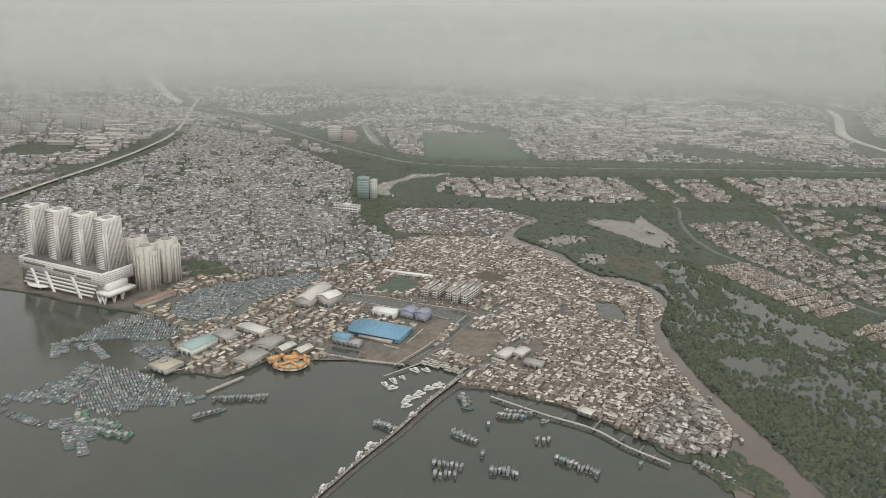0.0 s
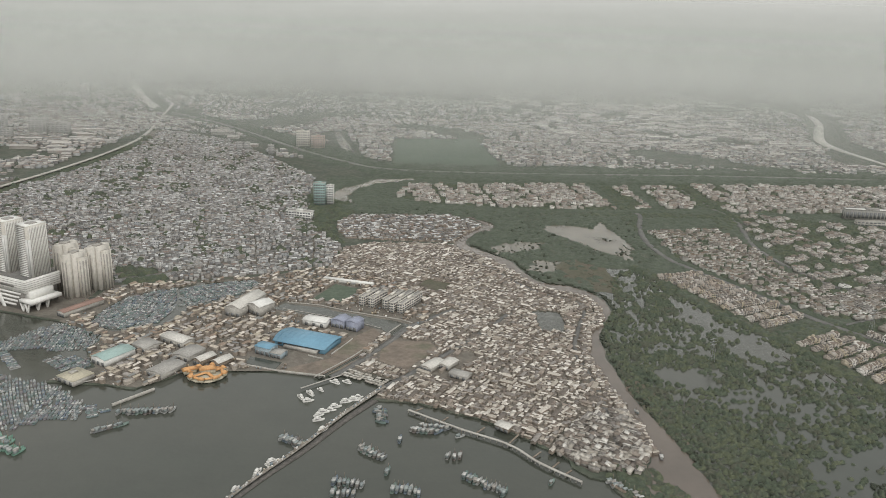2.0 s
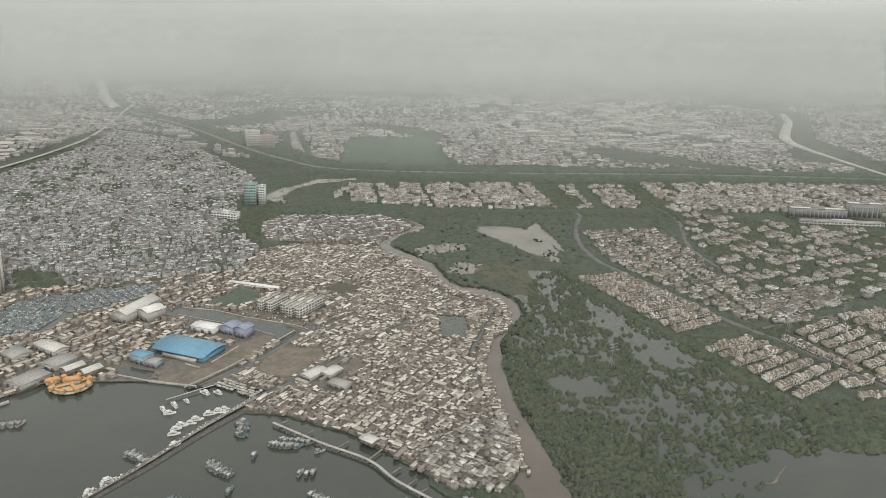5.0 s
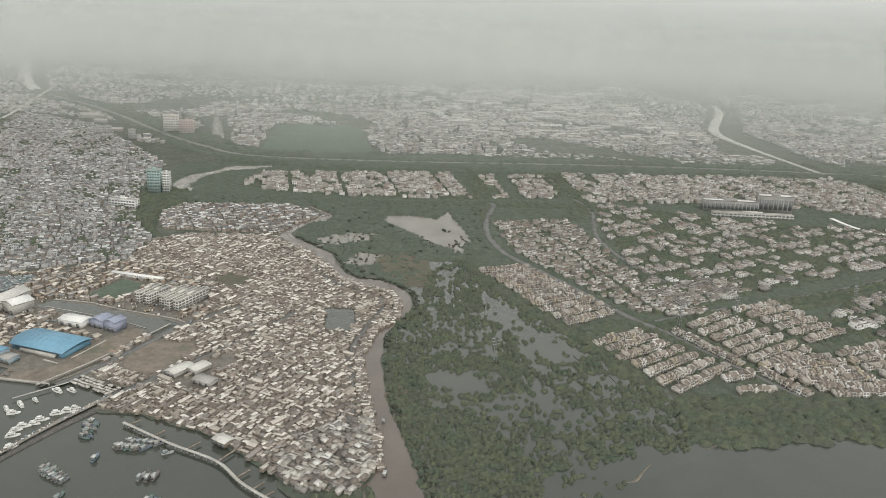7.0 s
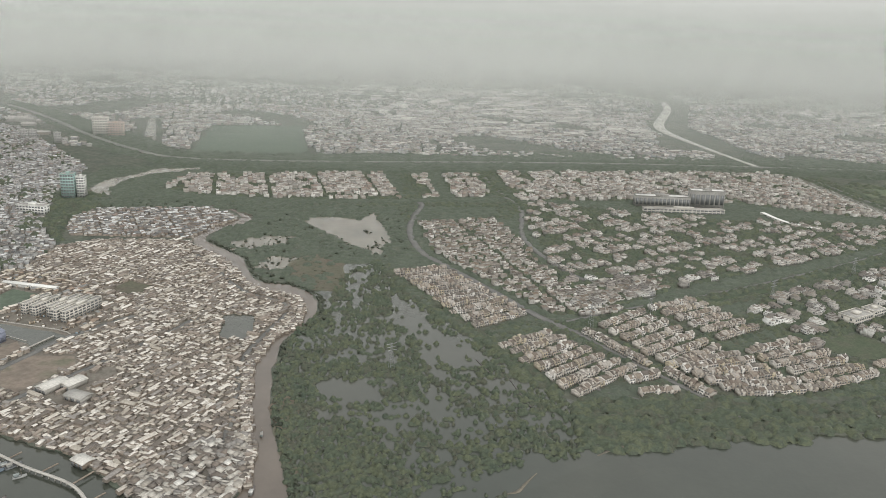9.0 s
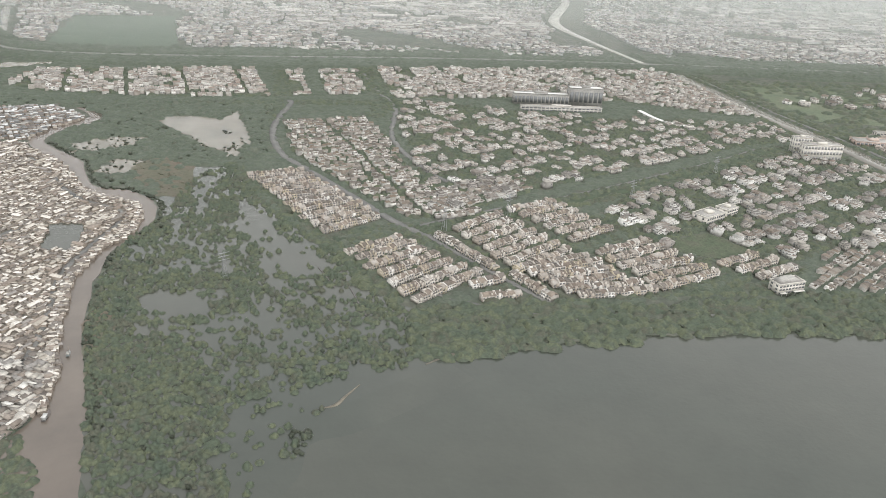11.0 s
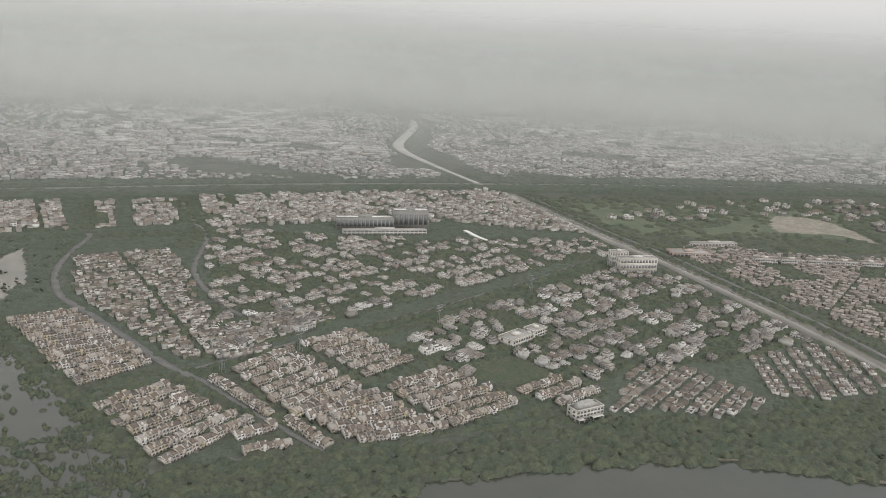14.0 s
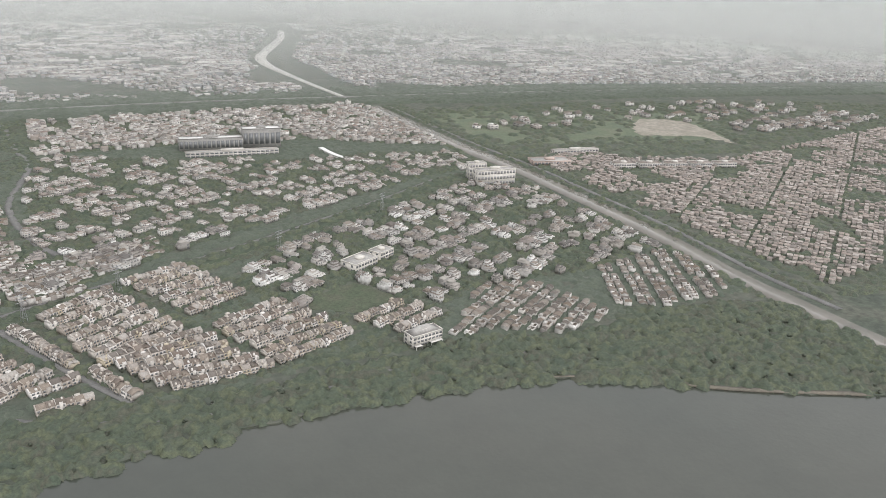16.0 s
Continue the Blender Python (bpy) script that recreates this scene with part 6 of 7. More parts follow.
hall("cold_store", "cold store with a pale teal sheet roof", [(-249, 733), (-232, 723), (-221, 756), (-238, 766)], 7, 2.2, M["white"], M["teal"])
hall("packing_hall", "low hall with a wide beige flat roof", [(-264, 693), (-244, 681), (-238, 702), (-258, 714)], 5, 1, M["concrete"], M["beige"], flat=True)
hall("market_shed", "market shed with a pale roof", [(-205, 791), (-177, 772), (-170, 787), (-197, 803)], 6, 2, M["concrete"], M["pale_roof"])
hall("long_shed", "long shed with a red-brown roof beside the towers", [(-337, 852), (-327, 847), (-305, 894), (-315, 900)], 6, 1.4, M["concrete"], M["red_roof"])
hall("grey_shed", "wide grey port shed", [(-180, 749), (-162, 740), (-153, 765), (-171, 772)], 5, 1.6, M["concrete"], M["grey_roof"])
hall("grey_shed", "grey quay shed with a worn roof", [(-189, 708), (-172, 702), (-163, 728), (-181, 740)], 5, 1.6, M["concrete"], M["grey_roof"])
hall("grey_shed", "grey port shed among small stores", [(-226, 770), (-208, 758), (-200, 776), (-217, 788)], 5, 1.6, M["concrete"], M["grey_roof"])
hall("village_store", "large pale-roofed store among the shacks", [(62, 736), (72, 730), (82, 750), (72, 758)], 4.5, 1.3, M["concrete"], M["pale_roof"])
hall("village_store", "grey-roofed store among the shacks", [(88, 722), (104, 714), (109, 724), (92, 734)], 4, 1.2, M["concrete"], M["grey_roof"])
hall("village_store", "long pale store beside the lane", [(78, 742), (88, 736), (96, 752), (86, 760)], 4.5, 1.3, M["concrete"], M["pale_roof"])
hall("fish_market", "white-roofed fish landing hall by the pier", [(124, 625), (135, 617), (140, 625), (130, 633)], 4, 0.9, M["timber"], M["pale_roof"])
sheet("water_ditch", ragged([(-115, 892), (-101, 910), (-61, 902), (-26, 884), (30, 864), (46, 852), (31, 820), (17, 836), (-7, 850), (-46, 868)], 3, 8, 6), 1.34, M["marsh"], 0.5, "weed-covered drainage basin behind the halls", "water")
sheet("water_pond", [(-108, 742), (-107, 758), (-74, 746), (-77, 729)], 1.4, M["sea"], 0.4, "dark walled pond beside the blue hall", "water")
ribbon("quay_wall", [(-108, 738), (-92, 733), (-76, 727), (-52, 722), (-28, 717)], 0.8, 2.4, M["concrete"], 2.6, "low concrete quay wall", "wall", "structure", 2)
ribbon("water_ditch", [(-34, 712), (-14, 744), (0, 768), (20, 809), (40, 850)], 3.2, 1.45, M["marsh"], 0.5, "dark ditch beside the port road", "water", "structure", 4)
for wl in ([(-38, 714), (-18, 745), (-4, 769), (16, 810), (36, 852)], [(-29, 767), (-20, 788), (-12, 808)], [(-51, 763), (-43, 759), (-35, 755)]):
    ribbon("yard_wall", wl, 0.9, 2.6, M["concrete"], 1.6, "low pale wall along the yard", "wall", "structure", 3)
ribbon("ditch_wall", [(-100, 893), (-46, 872), (-6, 853), (16, 840)], 0.5, 1.9, M["concrete"], 0.9, "pale concrete wall along the basin", "wall", "structure", 2)
ribbon("ditch_wall", [(-100, 914), (-60, 907), (-24, 889), (34, 868), (50, 856)], 0.6, 2.2, M["concrete"], 1.2, "long pale wall along the basin", "wall", "structure", 2)
hall("long_store", "very long store with a white roof behind the pitch", [(-68, 997), (-5, 977), (-3, 983), (-66, 1003)], 4, 0.8, M["white"], M["white"])
stall = Soup().box(-0.5, -0.5, 0, 0.5, 0.5, 1, 0).box(-0.56, -0.56, 1, 0.56, 0.56, 1.1, 0)
sp = lots([(-16, 719), (-9, 736), (34, 712), (24, 699)], radians(-30), 4.6, 4.0, 0.1, 0, 0, 0.85, (), 150)
stamp("market_stalls", [template(stall)], [np.c_[sp, np.full(len(sp), 1.15), np.full(len(sp), radians(-30)), R.uniform(3.0, 4.4, len(sp)), R.uniform(1.8, 3.0, len(sp)), R.uniform(0.7, 1.3, len(sp)), np.full(len(sp), 0.3)]], [mat("pale_stall", [(0.5, 0.47, 0.42), (0.38, 0.35, 0.31), (0.58, 0.56, 0.52)], source="island", rough=0.8)], "rows of pale open stalls at the jetty root", "stalls")

DITCH = [(-120, 890), (-101, 916), (-58, 909), (-22, 892), (36, 871), (52, 856), (31, 812), (12, 832), (-7, 846), (-50, 865)]
QUAY_POND = [(-112, 738), (-110, 764), (-70, 750), (-73, 725)]
STALLS = [(-20, 719), (-9, 740), (38, 714), (24, 695)]
BASIN = [(-300, 830), (-298, 880), (-290, 915), (-262, 946), (-215, 976), (-160, 996), (-140, 980), (-158, 935), (-201, 892), (-215, 836), (-262, 812)]
sheet("water_basin", ragged(BASIN, 3, 8, 3), 1.3, M["sea"], 0.4, "dark inner basin packed with boats", "water")
px_ = lots(PORT, radians(62), 6.6, 5.8, 0.3, 3, 4.5, 0.7, [BASIN, DITCH, QUAY_POND, STALLS, [(-112, 752), (-80, 828), (-8, 800), (-30, 712), (-70, 720)], [(-168, 862), (-140, 930), (-100, 900), (-118, 858)], [(-275, 690), (-235, 775), (-215, 760), (-240, 676)], [(-76, 930), (-52, 990), (-14, 970), (-34, 914)], [(-36, 900), (30, 945), (66, 920), (30, 870), (-10, 860)],
                                                         [(-345, 850), (-300, 905), (-290, 890), (-325, 840)], [(-210, 790), (-190, 810), (-165, 790), (-178, 765)], [(-69, 720), (-28, 716), (-8, 735), (20, 825), (7, 845), (-40, 774), (-27, 760), (-65, 736)], [(-380, 900), (-340, 990), (-300, 960), (-330, 890)], [(-82, 870), (60, 870), (60, 850), (-10, 812), (-82, 845)], [(-192, 700), (-150, 775), (-115, 745), (-150, 715)]], 111)
M["roof_port"] = mat("port_roofs", [(0.347, 0.31, 0.269), (0.263, 0.2, 0.154), (0.473, 0.42, 0.355), (0.315, 0.29, 0.269), (0.21, 0.21, 0.202), (0.588, 0.54, 0.48), (0.399, 0.35, 0.278)], source="island", step=True, rough=0.75)
stamp("port_sheds", [P_GABLE, P_SHED, P_FLAT], spots_of(px_, [5, 3, 2], R, (3.6, 10), (3, 5.6), (2.2, 4.2), (0.5, 1.2), radians(62), 0.1), [M["wall_kampung"], M["roof_port"], M["window"]], "small port sheds and stores with mixed sheet roofs", "sheds")

ck = Soup().box(-0.5, -0.5, 0, 0.5, 0.5, 1, 0).box(-0.3, -0.52, 0.2, 0.3, 0.52, 1.25, 1)
cxy = lots(PORT, radians(62), 5.2, 5.0, 0.5, 0, 0, 0.22, [BASIN, DITCH, QUAY_POND, STALLS, [(-69, 720), (-28, 716), (-8, 735), (30, 825), (7, 865), (-80, 850), (-65, 736)], [(-112, 752), (-80, 828), (-20, 806), (-34, 745), (-70, 748)], [(-76, 930), (-52, 990), (-14, 970), (-34, 914)]], 140)
n = len(cxy)
stamp("yard_clutter", [template(ck)], [np.c_[cxy, np.full(n, 1.15), R.uniform(0, 6.28, n), R.uniform(2.0, 6.0, n), R.uniform(1.5, 2.6, n), R.uniform(0.8, 2.2, n), np.full(n, 0.3)]], [mat("clutter", [(0.6, 0.58, 0.54), (0.3, 0.26, 0.22), (0.2, 0.2, 0.2), (0.45, 0.4, 0.33), (0.25, 0.3, 0.33), (0.5, 0.42, 0.3), (0.72, 0.7, 0.66)], source="island", step=True, rough=0.8), M["timber"]], "crates, carts, nets and parked vehicles in the port yards", "clutter")

# the orange floating restaurant: a ring of pavilions round a court
fr = thing("floating_restaurant", "orange-roofed seafood restaurant standing over the water", "restaurant", "", pose(-137, 714, 0, 0, 0, 20))
part("deck", Soup().prism([(17 * math.cos(a), 17 * math.sin(a)) for a in np.linspace(0, 2 * math.pi, 17)[:-1]], 1.0, 2.0, 0), M["beige"], fr, "pale timber deck")


def pavilion(parent, x, y, w, d, h, yaw):
    hip = Soup().add([(-w / 2, -d / 2, h), (w / 2, -d / 2, h), (w / 2, d / 2, h), (-w / 2, d / 2, h), (-w * 0.2, 0, h + 2.2), (w * 0.2, 0, h + 2.2)], [(0, 1, 5, 4), (2, 3, 4, 5), (3, 2, 1, 0)], 0)
    hip.f.setdefault((3, 0), []).extend([[hip.n - 5, hip.n - 4, hip.n - 1], [hip.n - 3, hip.n - 6, hip.n - 2]])
    p = part("pavilion_roof", hip, M["orange"], parent, at=pose(x, y, 0, 0, 0, yaw))
    part("pavilion_wall", Soup().box(-w * 0.42, -d * 0.42, 1.9, w * 0.42, d * 0.42, h, 0), M["beige"], p)


for k in range(8):
    a = 2 * math.pi * (k + 0.5) / 8
    pavilion(fr, 16.5 * math.cos(a), 16.5 * math.sin(a), 6.0, 5.0, 4.4, math.degrees(a) + 90)
pavilion(fr, 1, 4, 16, 11, 6.5, 0)
pavilion(fr, -15, 9, 14, 9, 5.6, 12)
for k in range(8):
    a, c = 2 * math.pi * (k + 0.5) / 8, 2 * math.pi * (k + 1.5) / 8
    p0, p1 = (15 * math.cos(a), 15 * math.sin(a)), (15 * math.cos(c), 15 * math.sin(c))
    part("walkway_roof", Soup().gable(-math.dist(p0, p1) / 2, -1.3, math.dist(p0, p1) / 2, 1.3, 3.6, 0.9, 0, 0.3), M["orange"], fr, at=pose((p0[0] + p1[0]) / 2, (p0[1] + p1[1]) / 2, 0, 0, 0, math.degrees(math.atan2(p1[1] - p0[1], p1[0] - p0[0]))))
for q in (22.5, 112.5):
    part("walkway_roof", Soup().gable(-15, -1.4, 15, 1.4, 3.8, 1.0, 0, 0.3), M["orange"], fr, at=pose(0, 0, 0, 0, 0, q))
for k in range(16):
    a = 2 * math.pi * k / 16
    part("pile", Soup().box(-0.3, -0.3, -1, 0.3, 0.3, 1.2, 0), M["timber"], fr, at=pose(16 * math.cos(a), 16 * math.sin(a), 0))

# ---- jetties and piers ----
ribbon("jetty", [(-100, 452), (-80, 493), (-53, 546), (-30, 587), (-3, 643), (28, 698)], [2.4, 2.4, 2.4, 2.8, 3.6, 4.8], 2.2, M["jetty"], 0.9, "long pale concrete breakwater jetty", "jetty", "", 4)
ribbon("breakwater", [(-97, 450), (-77, 491), (-50, 544), (-26, 585), (2, 640), (34, 692)], [4, 4, 4, 5, 6, 7], 0.8, M["rubble"], 2.0, "dark rubble bank beside the jetty", "breakwater", "structure", 4)
ribbon("pier", [(52, 652), (94, 622), (133, 598), (155, 571), (183, 546)], 2.4, 3.0, M["concrete"], 0.6, "narrow white concrete landing pier", "pier", "", 5)
for a, b in (((133, 598), (143, 614)), ((57, 650), (64, 656)), ((172, 556), (178, 562)), ((-46, 689), (-13, 719)), ((80, 632), (86, 641)), ((108, 614), (116, 625)), ((150, 578), (158, 588)), ((163, 564), (170, 573)), ((-250, 686), (-225, 700)), ((-322, 838), (-270, 814)), ((240, 500), (205, 545)), ((-200, 650), (-175, 682))):
    ribbon("landing", [a, lerp(a, b, 0.5), b], 1.4, 2.6, M["concrete"] if a[0] < 0 else M["timber"], 3.2 if a[0] in (240, -200) else 0.5, "short concrete landing stage", "landing", "", 2)
jl = np.array(smooth([(-100, 452), (-80, 493), (-53, 546), (-30, 587), (-3, 643), (28, 698)], 30))
jl = jl + R.normal(0, 0.7, jl.shape)
n = len(jl)
stamp("jetty_clutter", [template(Soup().box(-0.5, -0.5, 0, 0.5, 0.5, 1, 0, 0.15))], [np.c_[jl, np.full(n, 2.2), R.uniform(0, 6.28, n), R.uniform(0.7, 2.2, n), R.uniform(0.6, 1.3, n), R.uniform(0.5, 1.4, n), np.zeros(n)]], [mat("jetty_goods", [(0.6, 0.58, 0.55), (0.25, 0.22, 0.19), (0.4, 0.36, 0.3), (0.72, 0.71, 0.69), (0.2, 0.24, 0.27)], source="island", step=True, rough=0.8)], "crates, nets and small huts along the jetty", "clutter")
pile = Soup().box(-0.35, -0.35, -1.0, 0.35, 0.35, 2.5, 0).mesh("pier_post", M["concrete"])
piles = thing("pier_substructure", "row of concrete piles carrying the pier", "pier")
for x, y in smooth([(52, 652), (94, 622), (133, 598), (155, 571), (183, 546)], 8):
    part("pier_post", pile, None, piles, at=pose(x, y, 0))


# ---- boats ----
def hull_soup(l, w, h, bow=0.5):
    s = Soup()
    st = [(-l / 2, 0.72, 0.0), (-l * 0.3, 0.95, -0.05), (0, 1.0, 0.0), (l * 0.28, 0.8, 0.12), (l * 0.42, 0.4, 0.3), (l / 2, 0.04, bow)]
    v = []
    for x, b, up in st:
        v += [(x, -w / 2 * b, h * (1 + up)), (x, -w / 2 * b * 0.7, -0.4), (x, w / 2 * b * 0.7, -0.4), (x, w / 2 * b, h * (1 + up)), (x, w / 2 * b * 0.86, h * (0.8 + up)), (x, -w / 2 * b * 0.86, h * (0.8 + up))]
    f = []
    for k in range(len(st) - 1):
        a, b = 6 * k, 6 * k + 6
        for i in range(6):
            j = (i + 1) % 6
            f.append((a + i, b + i, b + j, a + j))
    n = len(v) - 6
    f += [(0, 1, 2, 3), (0, 3, 4, 5), (n + 3, n + 2, n + 1, n), (n + 5, n + 4, n + 3, n)]
    return s.add(v, f, 0)


M["hull"] = mat("painted_hull", [(0.131, 0.176, 0.163), (0.169, 0.178, 0.183), (0.253, 0.248, 0.239), (0.139, 0.17, 0.202), (0.3, 0.304, 0.295), (0.152, 0.134, 0.125), (0.161, 0.211, 0.188)], source="object", step=True, rough=0.6)
M["hull_green"] = mat("green_hull", [(0.118, 0.222, 0.17), (0.174, 0.297, 0.239), (0.248, 0.352, 0.3)], source="object", rough=0.6)
M["cabin"] = mat("cabin_paint", [(0.36, 0.366, 0.354), (0.233, 0.263, 0.263), (0.493, 0.487, 0.469), (0.272, 0.302, 0.296), (0.307, 0.289, 0.265)], source="object", step=True, rough=0.6)


def boat(name, label, l, w, hull_m, cabin_m, group, mast=True, long_cabin=False):
    b = thing(name, label, "boat", group, pose(0, 0, -50))
    part("hull", hull_soup(l, w, 1.5), hull_m, b)
    if long_cabin:
        c = part("cabin", Soup().box(-l * 0.4, -w * 0.36, 1.2, l * 0.2, w * 0.36, 3.3, 0, 0.06).box(-l * 0.3, -w * 0.3, 3.3, l * 0.06, w * 0.3, 4.9, 0, 0.12), cabin_m, b)
        part("windscreen", Soup().box(l * 0.195, -w * 0.3, 2.1, l * 0.205, w * 0.3, 2.9, 0), M["window"], c)
        part("side_window", Soup().box(-l * 0.3, -w * 0.37, 2.1, l * 0.1, w * 0.37, 2.8, 0), M["window"], c)
    else:
        c = part("cabin", Soup().box(-l * 0.38, -w * 0.34, 1.2, -l * 0.08, w * 0.34, 3.4, 0, 0.06), cabin_m, b)
        part("cabin_roof", Soup().box(-l * 0.42, -w * 0.42, 3.4, -l * 0.02, w * 0.42, 3.6, 0), M["cabin"], c)
    if mast:
        part("mast", Soup().box(-0.12, -0.12, 1.0, 0.12, 0.12, 7.0, 0), M["timber"], b, at=pose(l * 0.12, 0, 0))
    return b


FISH = [boat("fishing_boat", "weathered wooden fishing boat moored in a raft", 10 + k, 2.8 + 0.25 * k, M["hull"], M["cabin"], "fishing boats", k != 1) for k in range(3)]
GREEN = boat("fishing_boat", "green-painted wooden fishing boat moored in a raft", 11, 3.0, M["hull_green"], M["cabin"], "fishing boats")
YACHT = boat("motor_yacht", "white motor yacht moored at the jetty", 13, 4, M["white"], M["white"], "yachts", False, True)
br = np.random.default_rng(77)


def raft(a, b, heading, models, rows=1, pitch=3.9, deep=10.5):
    """Boats side by side from a to b, in one or more ranks."""
    d = math.dist(a, b)
    n = max(1, int(d / (pitch * 0.78)))
    nx, ny = math.cos(radians(heading)), math.sin(radians(heading))
    for q in range(rows):
        for k in range(n):
            x, y = lerp(a, b, (k + 0.5 + br.uniform(-0.15, 0.15)) / n)
            off = q * deep + br.uniform(-1.5, 1.5)
            s = br.uniform(0.85, 1.1)
            copy_thing(models[int(br.integers(len(models)))], pose(x + nx * off, y + ny * off, 0.05, br.normal(0, 1.5), 0, heading + br.normal(0, 5)) @ Matrix.Scale(s, 4))


raft((-272, 583), (-238, 573), 65, [GREEN], 1, 3.6)
raft((-276, 596), (-252, 586), 65, [GREEN], 1, 3.8)
raft((-296, 612), (-280, 588), 20, [GREEN], 1, 4.2)
raft((-190, 640), (-146, 645), 75, FISH, 1, 4.0)
raft((-198, 605), (-176, 620), 40, FISH, 1, 5.0)
raft((16, 592), (38, 576), 60, FISH, 1, 4.2)
raft((1, 542), (25, 540), 85, FISH, 1, 4.0)
raft((2, 528), (20, 528), 85, FISH, 1, 4.4)
raft((44, 536), (66, 531), 80, FISH, 1, 3.9)
raft((97, 555), (127, 532), 65, FISH, 1, 4.0)
raft((84, 582), (97, 582), 80, FISH, 1, 4.2)
raft((28, 658), (31, 630), -20, FISH, 1, 4.2)
raft((57, 622), (80, 618), 40, FISH, 2, 4.2, 10)
raft((-47, 606), (-28, 592), 60, FISH, 1, 4.0)
raft((205, 552), (228, 524), 20, FISH, 1, 4.6)
for x, y, h in ((40, 557, 70), (47, 605, 80), (161, 547, 60), (96, 612, 30), (252, 588, 80), (250, 660, 100)):
    raft((x - 1, y), (x + 1, y), h, FISH, 1, 2)
for x, y, h in ((-76, 507, 62), (-66, 530, 62), (-55, 552, 62), (-47, 566, 62), (-44, 674, 140), (-37, 682, 140), (-29, 690, 140), (-36, 668, 20), (-23, 642, 10), (-20, 648, 10), (-14, 652, 10), (-11, 658, 10), (-18, 706, 150), (-7, 707, 150), (4, 672, 10), (7, 678, 10), (-16, 617, 62), (-22, 634, 10), (-3, 668, 20)):
    s = br.uniform(0.6, 0.95)
    copy_thing(YACHT, pose(x, y, 0.05, 0, 0, h + br.normal(0, 6)) @ Matrix.Scale(s, 4))
for o in FISH + [GREEN, YACHT]:
    for c in [*o.children_recursive, o]:
        bpy.data.objects.remove(c)

# the packed inner harbour, too close-set to part
tb = hull_soup(1.0, 0.27, 0.1)
tb.box(-0.4, -0.09, 0.09, -0.16, 0.09, 0.17, 1).box(0.1, -0.008, 0.08, 0.112, 0.008, 0.36, 1).box(-0.1, -0.07, 0.085, 0.2, 0.07, 0.1, 1)
M["hull_isl"] = mat("harbour_hulls", [(0.14, 0.182, 0.182), (0.182, 0.189, 0.196), (0.28, 0.28, 0.273), (0.14, 0.175, 0.217), (0.364, 0.371, 0.364), (0.175, 0.154, 0.147), (0.21, 0.189, 0.21), (0.126, 0.175, 0.161), (0.231, 0.259, 0.266)], source="island", step=True, rough=0.65)
M["cabin_isl"] = mat("harbour_cabins", [(0.3, 0.315, 0.315), (0.195, 0.225, 0.232), (0.54, 0.54, 0.525), (0.225, 0.21, 0.195), (0.18, 0.24, 0.225)], source="island", step=True, rough=0.65)
packed = []
rafts_north = (([(-369, 760), (-353, 799), (-330, 834), (-305, 826), (-280, 815), (-260, 789), (-266, 769), (-299, 764), (-328, 765)], 98, 1), ([(-302, 736), (-289, 753), (-262, 741), (-256, 768), (-247, 756), (-254, 714), (-284, 723)], 55, 2),
               ([(-372, 718), (-380, 752), (-372, 763), (-360, 732), (-362, 715)], 20, 3), ([(-362, 752), (-347, 757), (-319, 731), (-310, 716), (-330, 723)], 40, 4))
rafts_south = (([(-353, 647), (-350, 660), (-337, 670), (-333, 710), (-318, 704), (-300, 670), (-310, 622), (-331, 626)], 70, 5), ([(-318, 704), (-302, 699), (-279, 694), (-264, 686), (-262, 650), (-268, 604), (-294, 618), (-310, 622), (-300, 670)], 118, 10), ([(-264, 686), (-237, 664), (-216, 643), (-220, 627), (-247, 620), (-266, 606), (-262, 650)], 95, 11),
               ([(-374, 635), (-356, 647), (-334, 632), (-350, 626), (-369, 625)], 80, 12), ([(-362, 612), (-336, 596), (-316, 588), (-314, 595), (-330, 603), (-356, 617)], 65, 13), ([(-311, 593), (-293, 605), (-271, 581), (-262, 547), (-267, 540), (-289, 564)], 25, 6), ([(-224, 641), (-217, 653), (-199, 642), (-210, 627)], 30, 7),
               ([(-296, 834), (-294, 880), (-286, 913), (-260, 941), (-240, 952), (-222, 890), (-220, 842), (-262, 818)], 80, 8), ([(-234, 955), (-213, 970), (-160, 990), (-146, 978), (-162, 938), (-203, 897), (-216, 894)], 40, 9))
for poly, deg, sd in rafts_north + rafts_south:
    p = lots(poly, radians(deg), 8.8, 2.7, 0.08, 0, 0, 0.95, (), 130 + sd, 0, 5)
    n = len(p)
    l = br.uniform(7.6, 9.8, n)
    packed.append(np.c_[p, np.full(n, 1.32 if sd in (8, 9) else 0.05), radians(deg) + br.normal(0, 0.05, n) + np.where(br.random(n) < 0.2, math.pi, 0), l, l * 0.95, l, np.zeros(n)])
stamp("boat_raft", [template(tb)], [np.vstack(packed)], [M["hull_isl"], M["cabin_isl"]], "tightly packed wooden fishing boats filling the inner harbour", "boats")

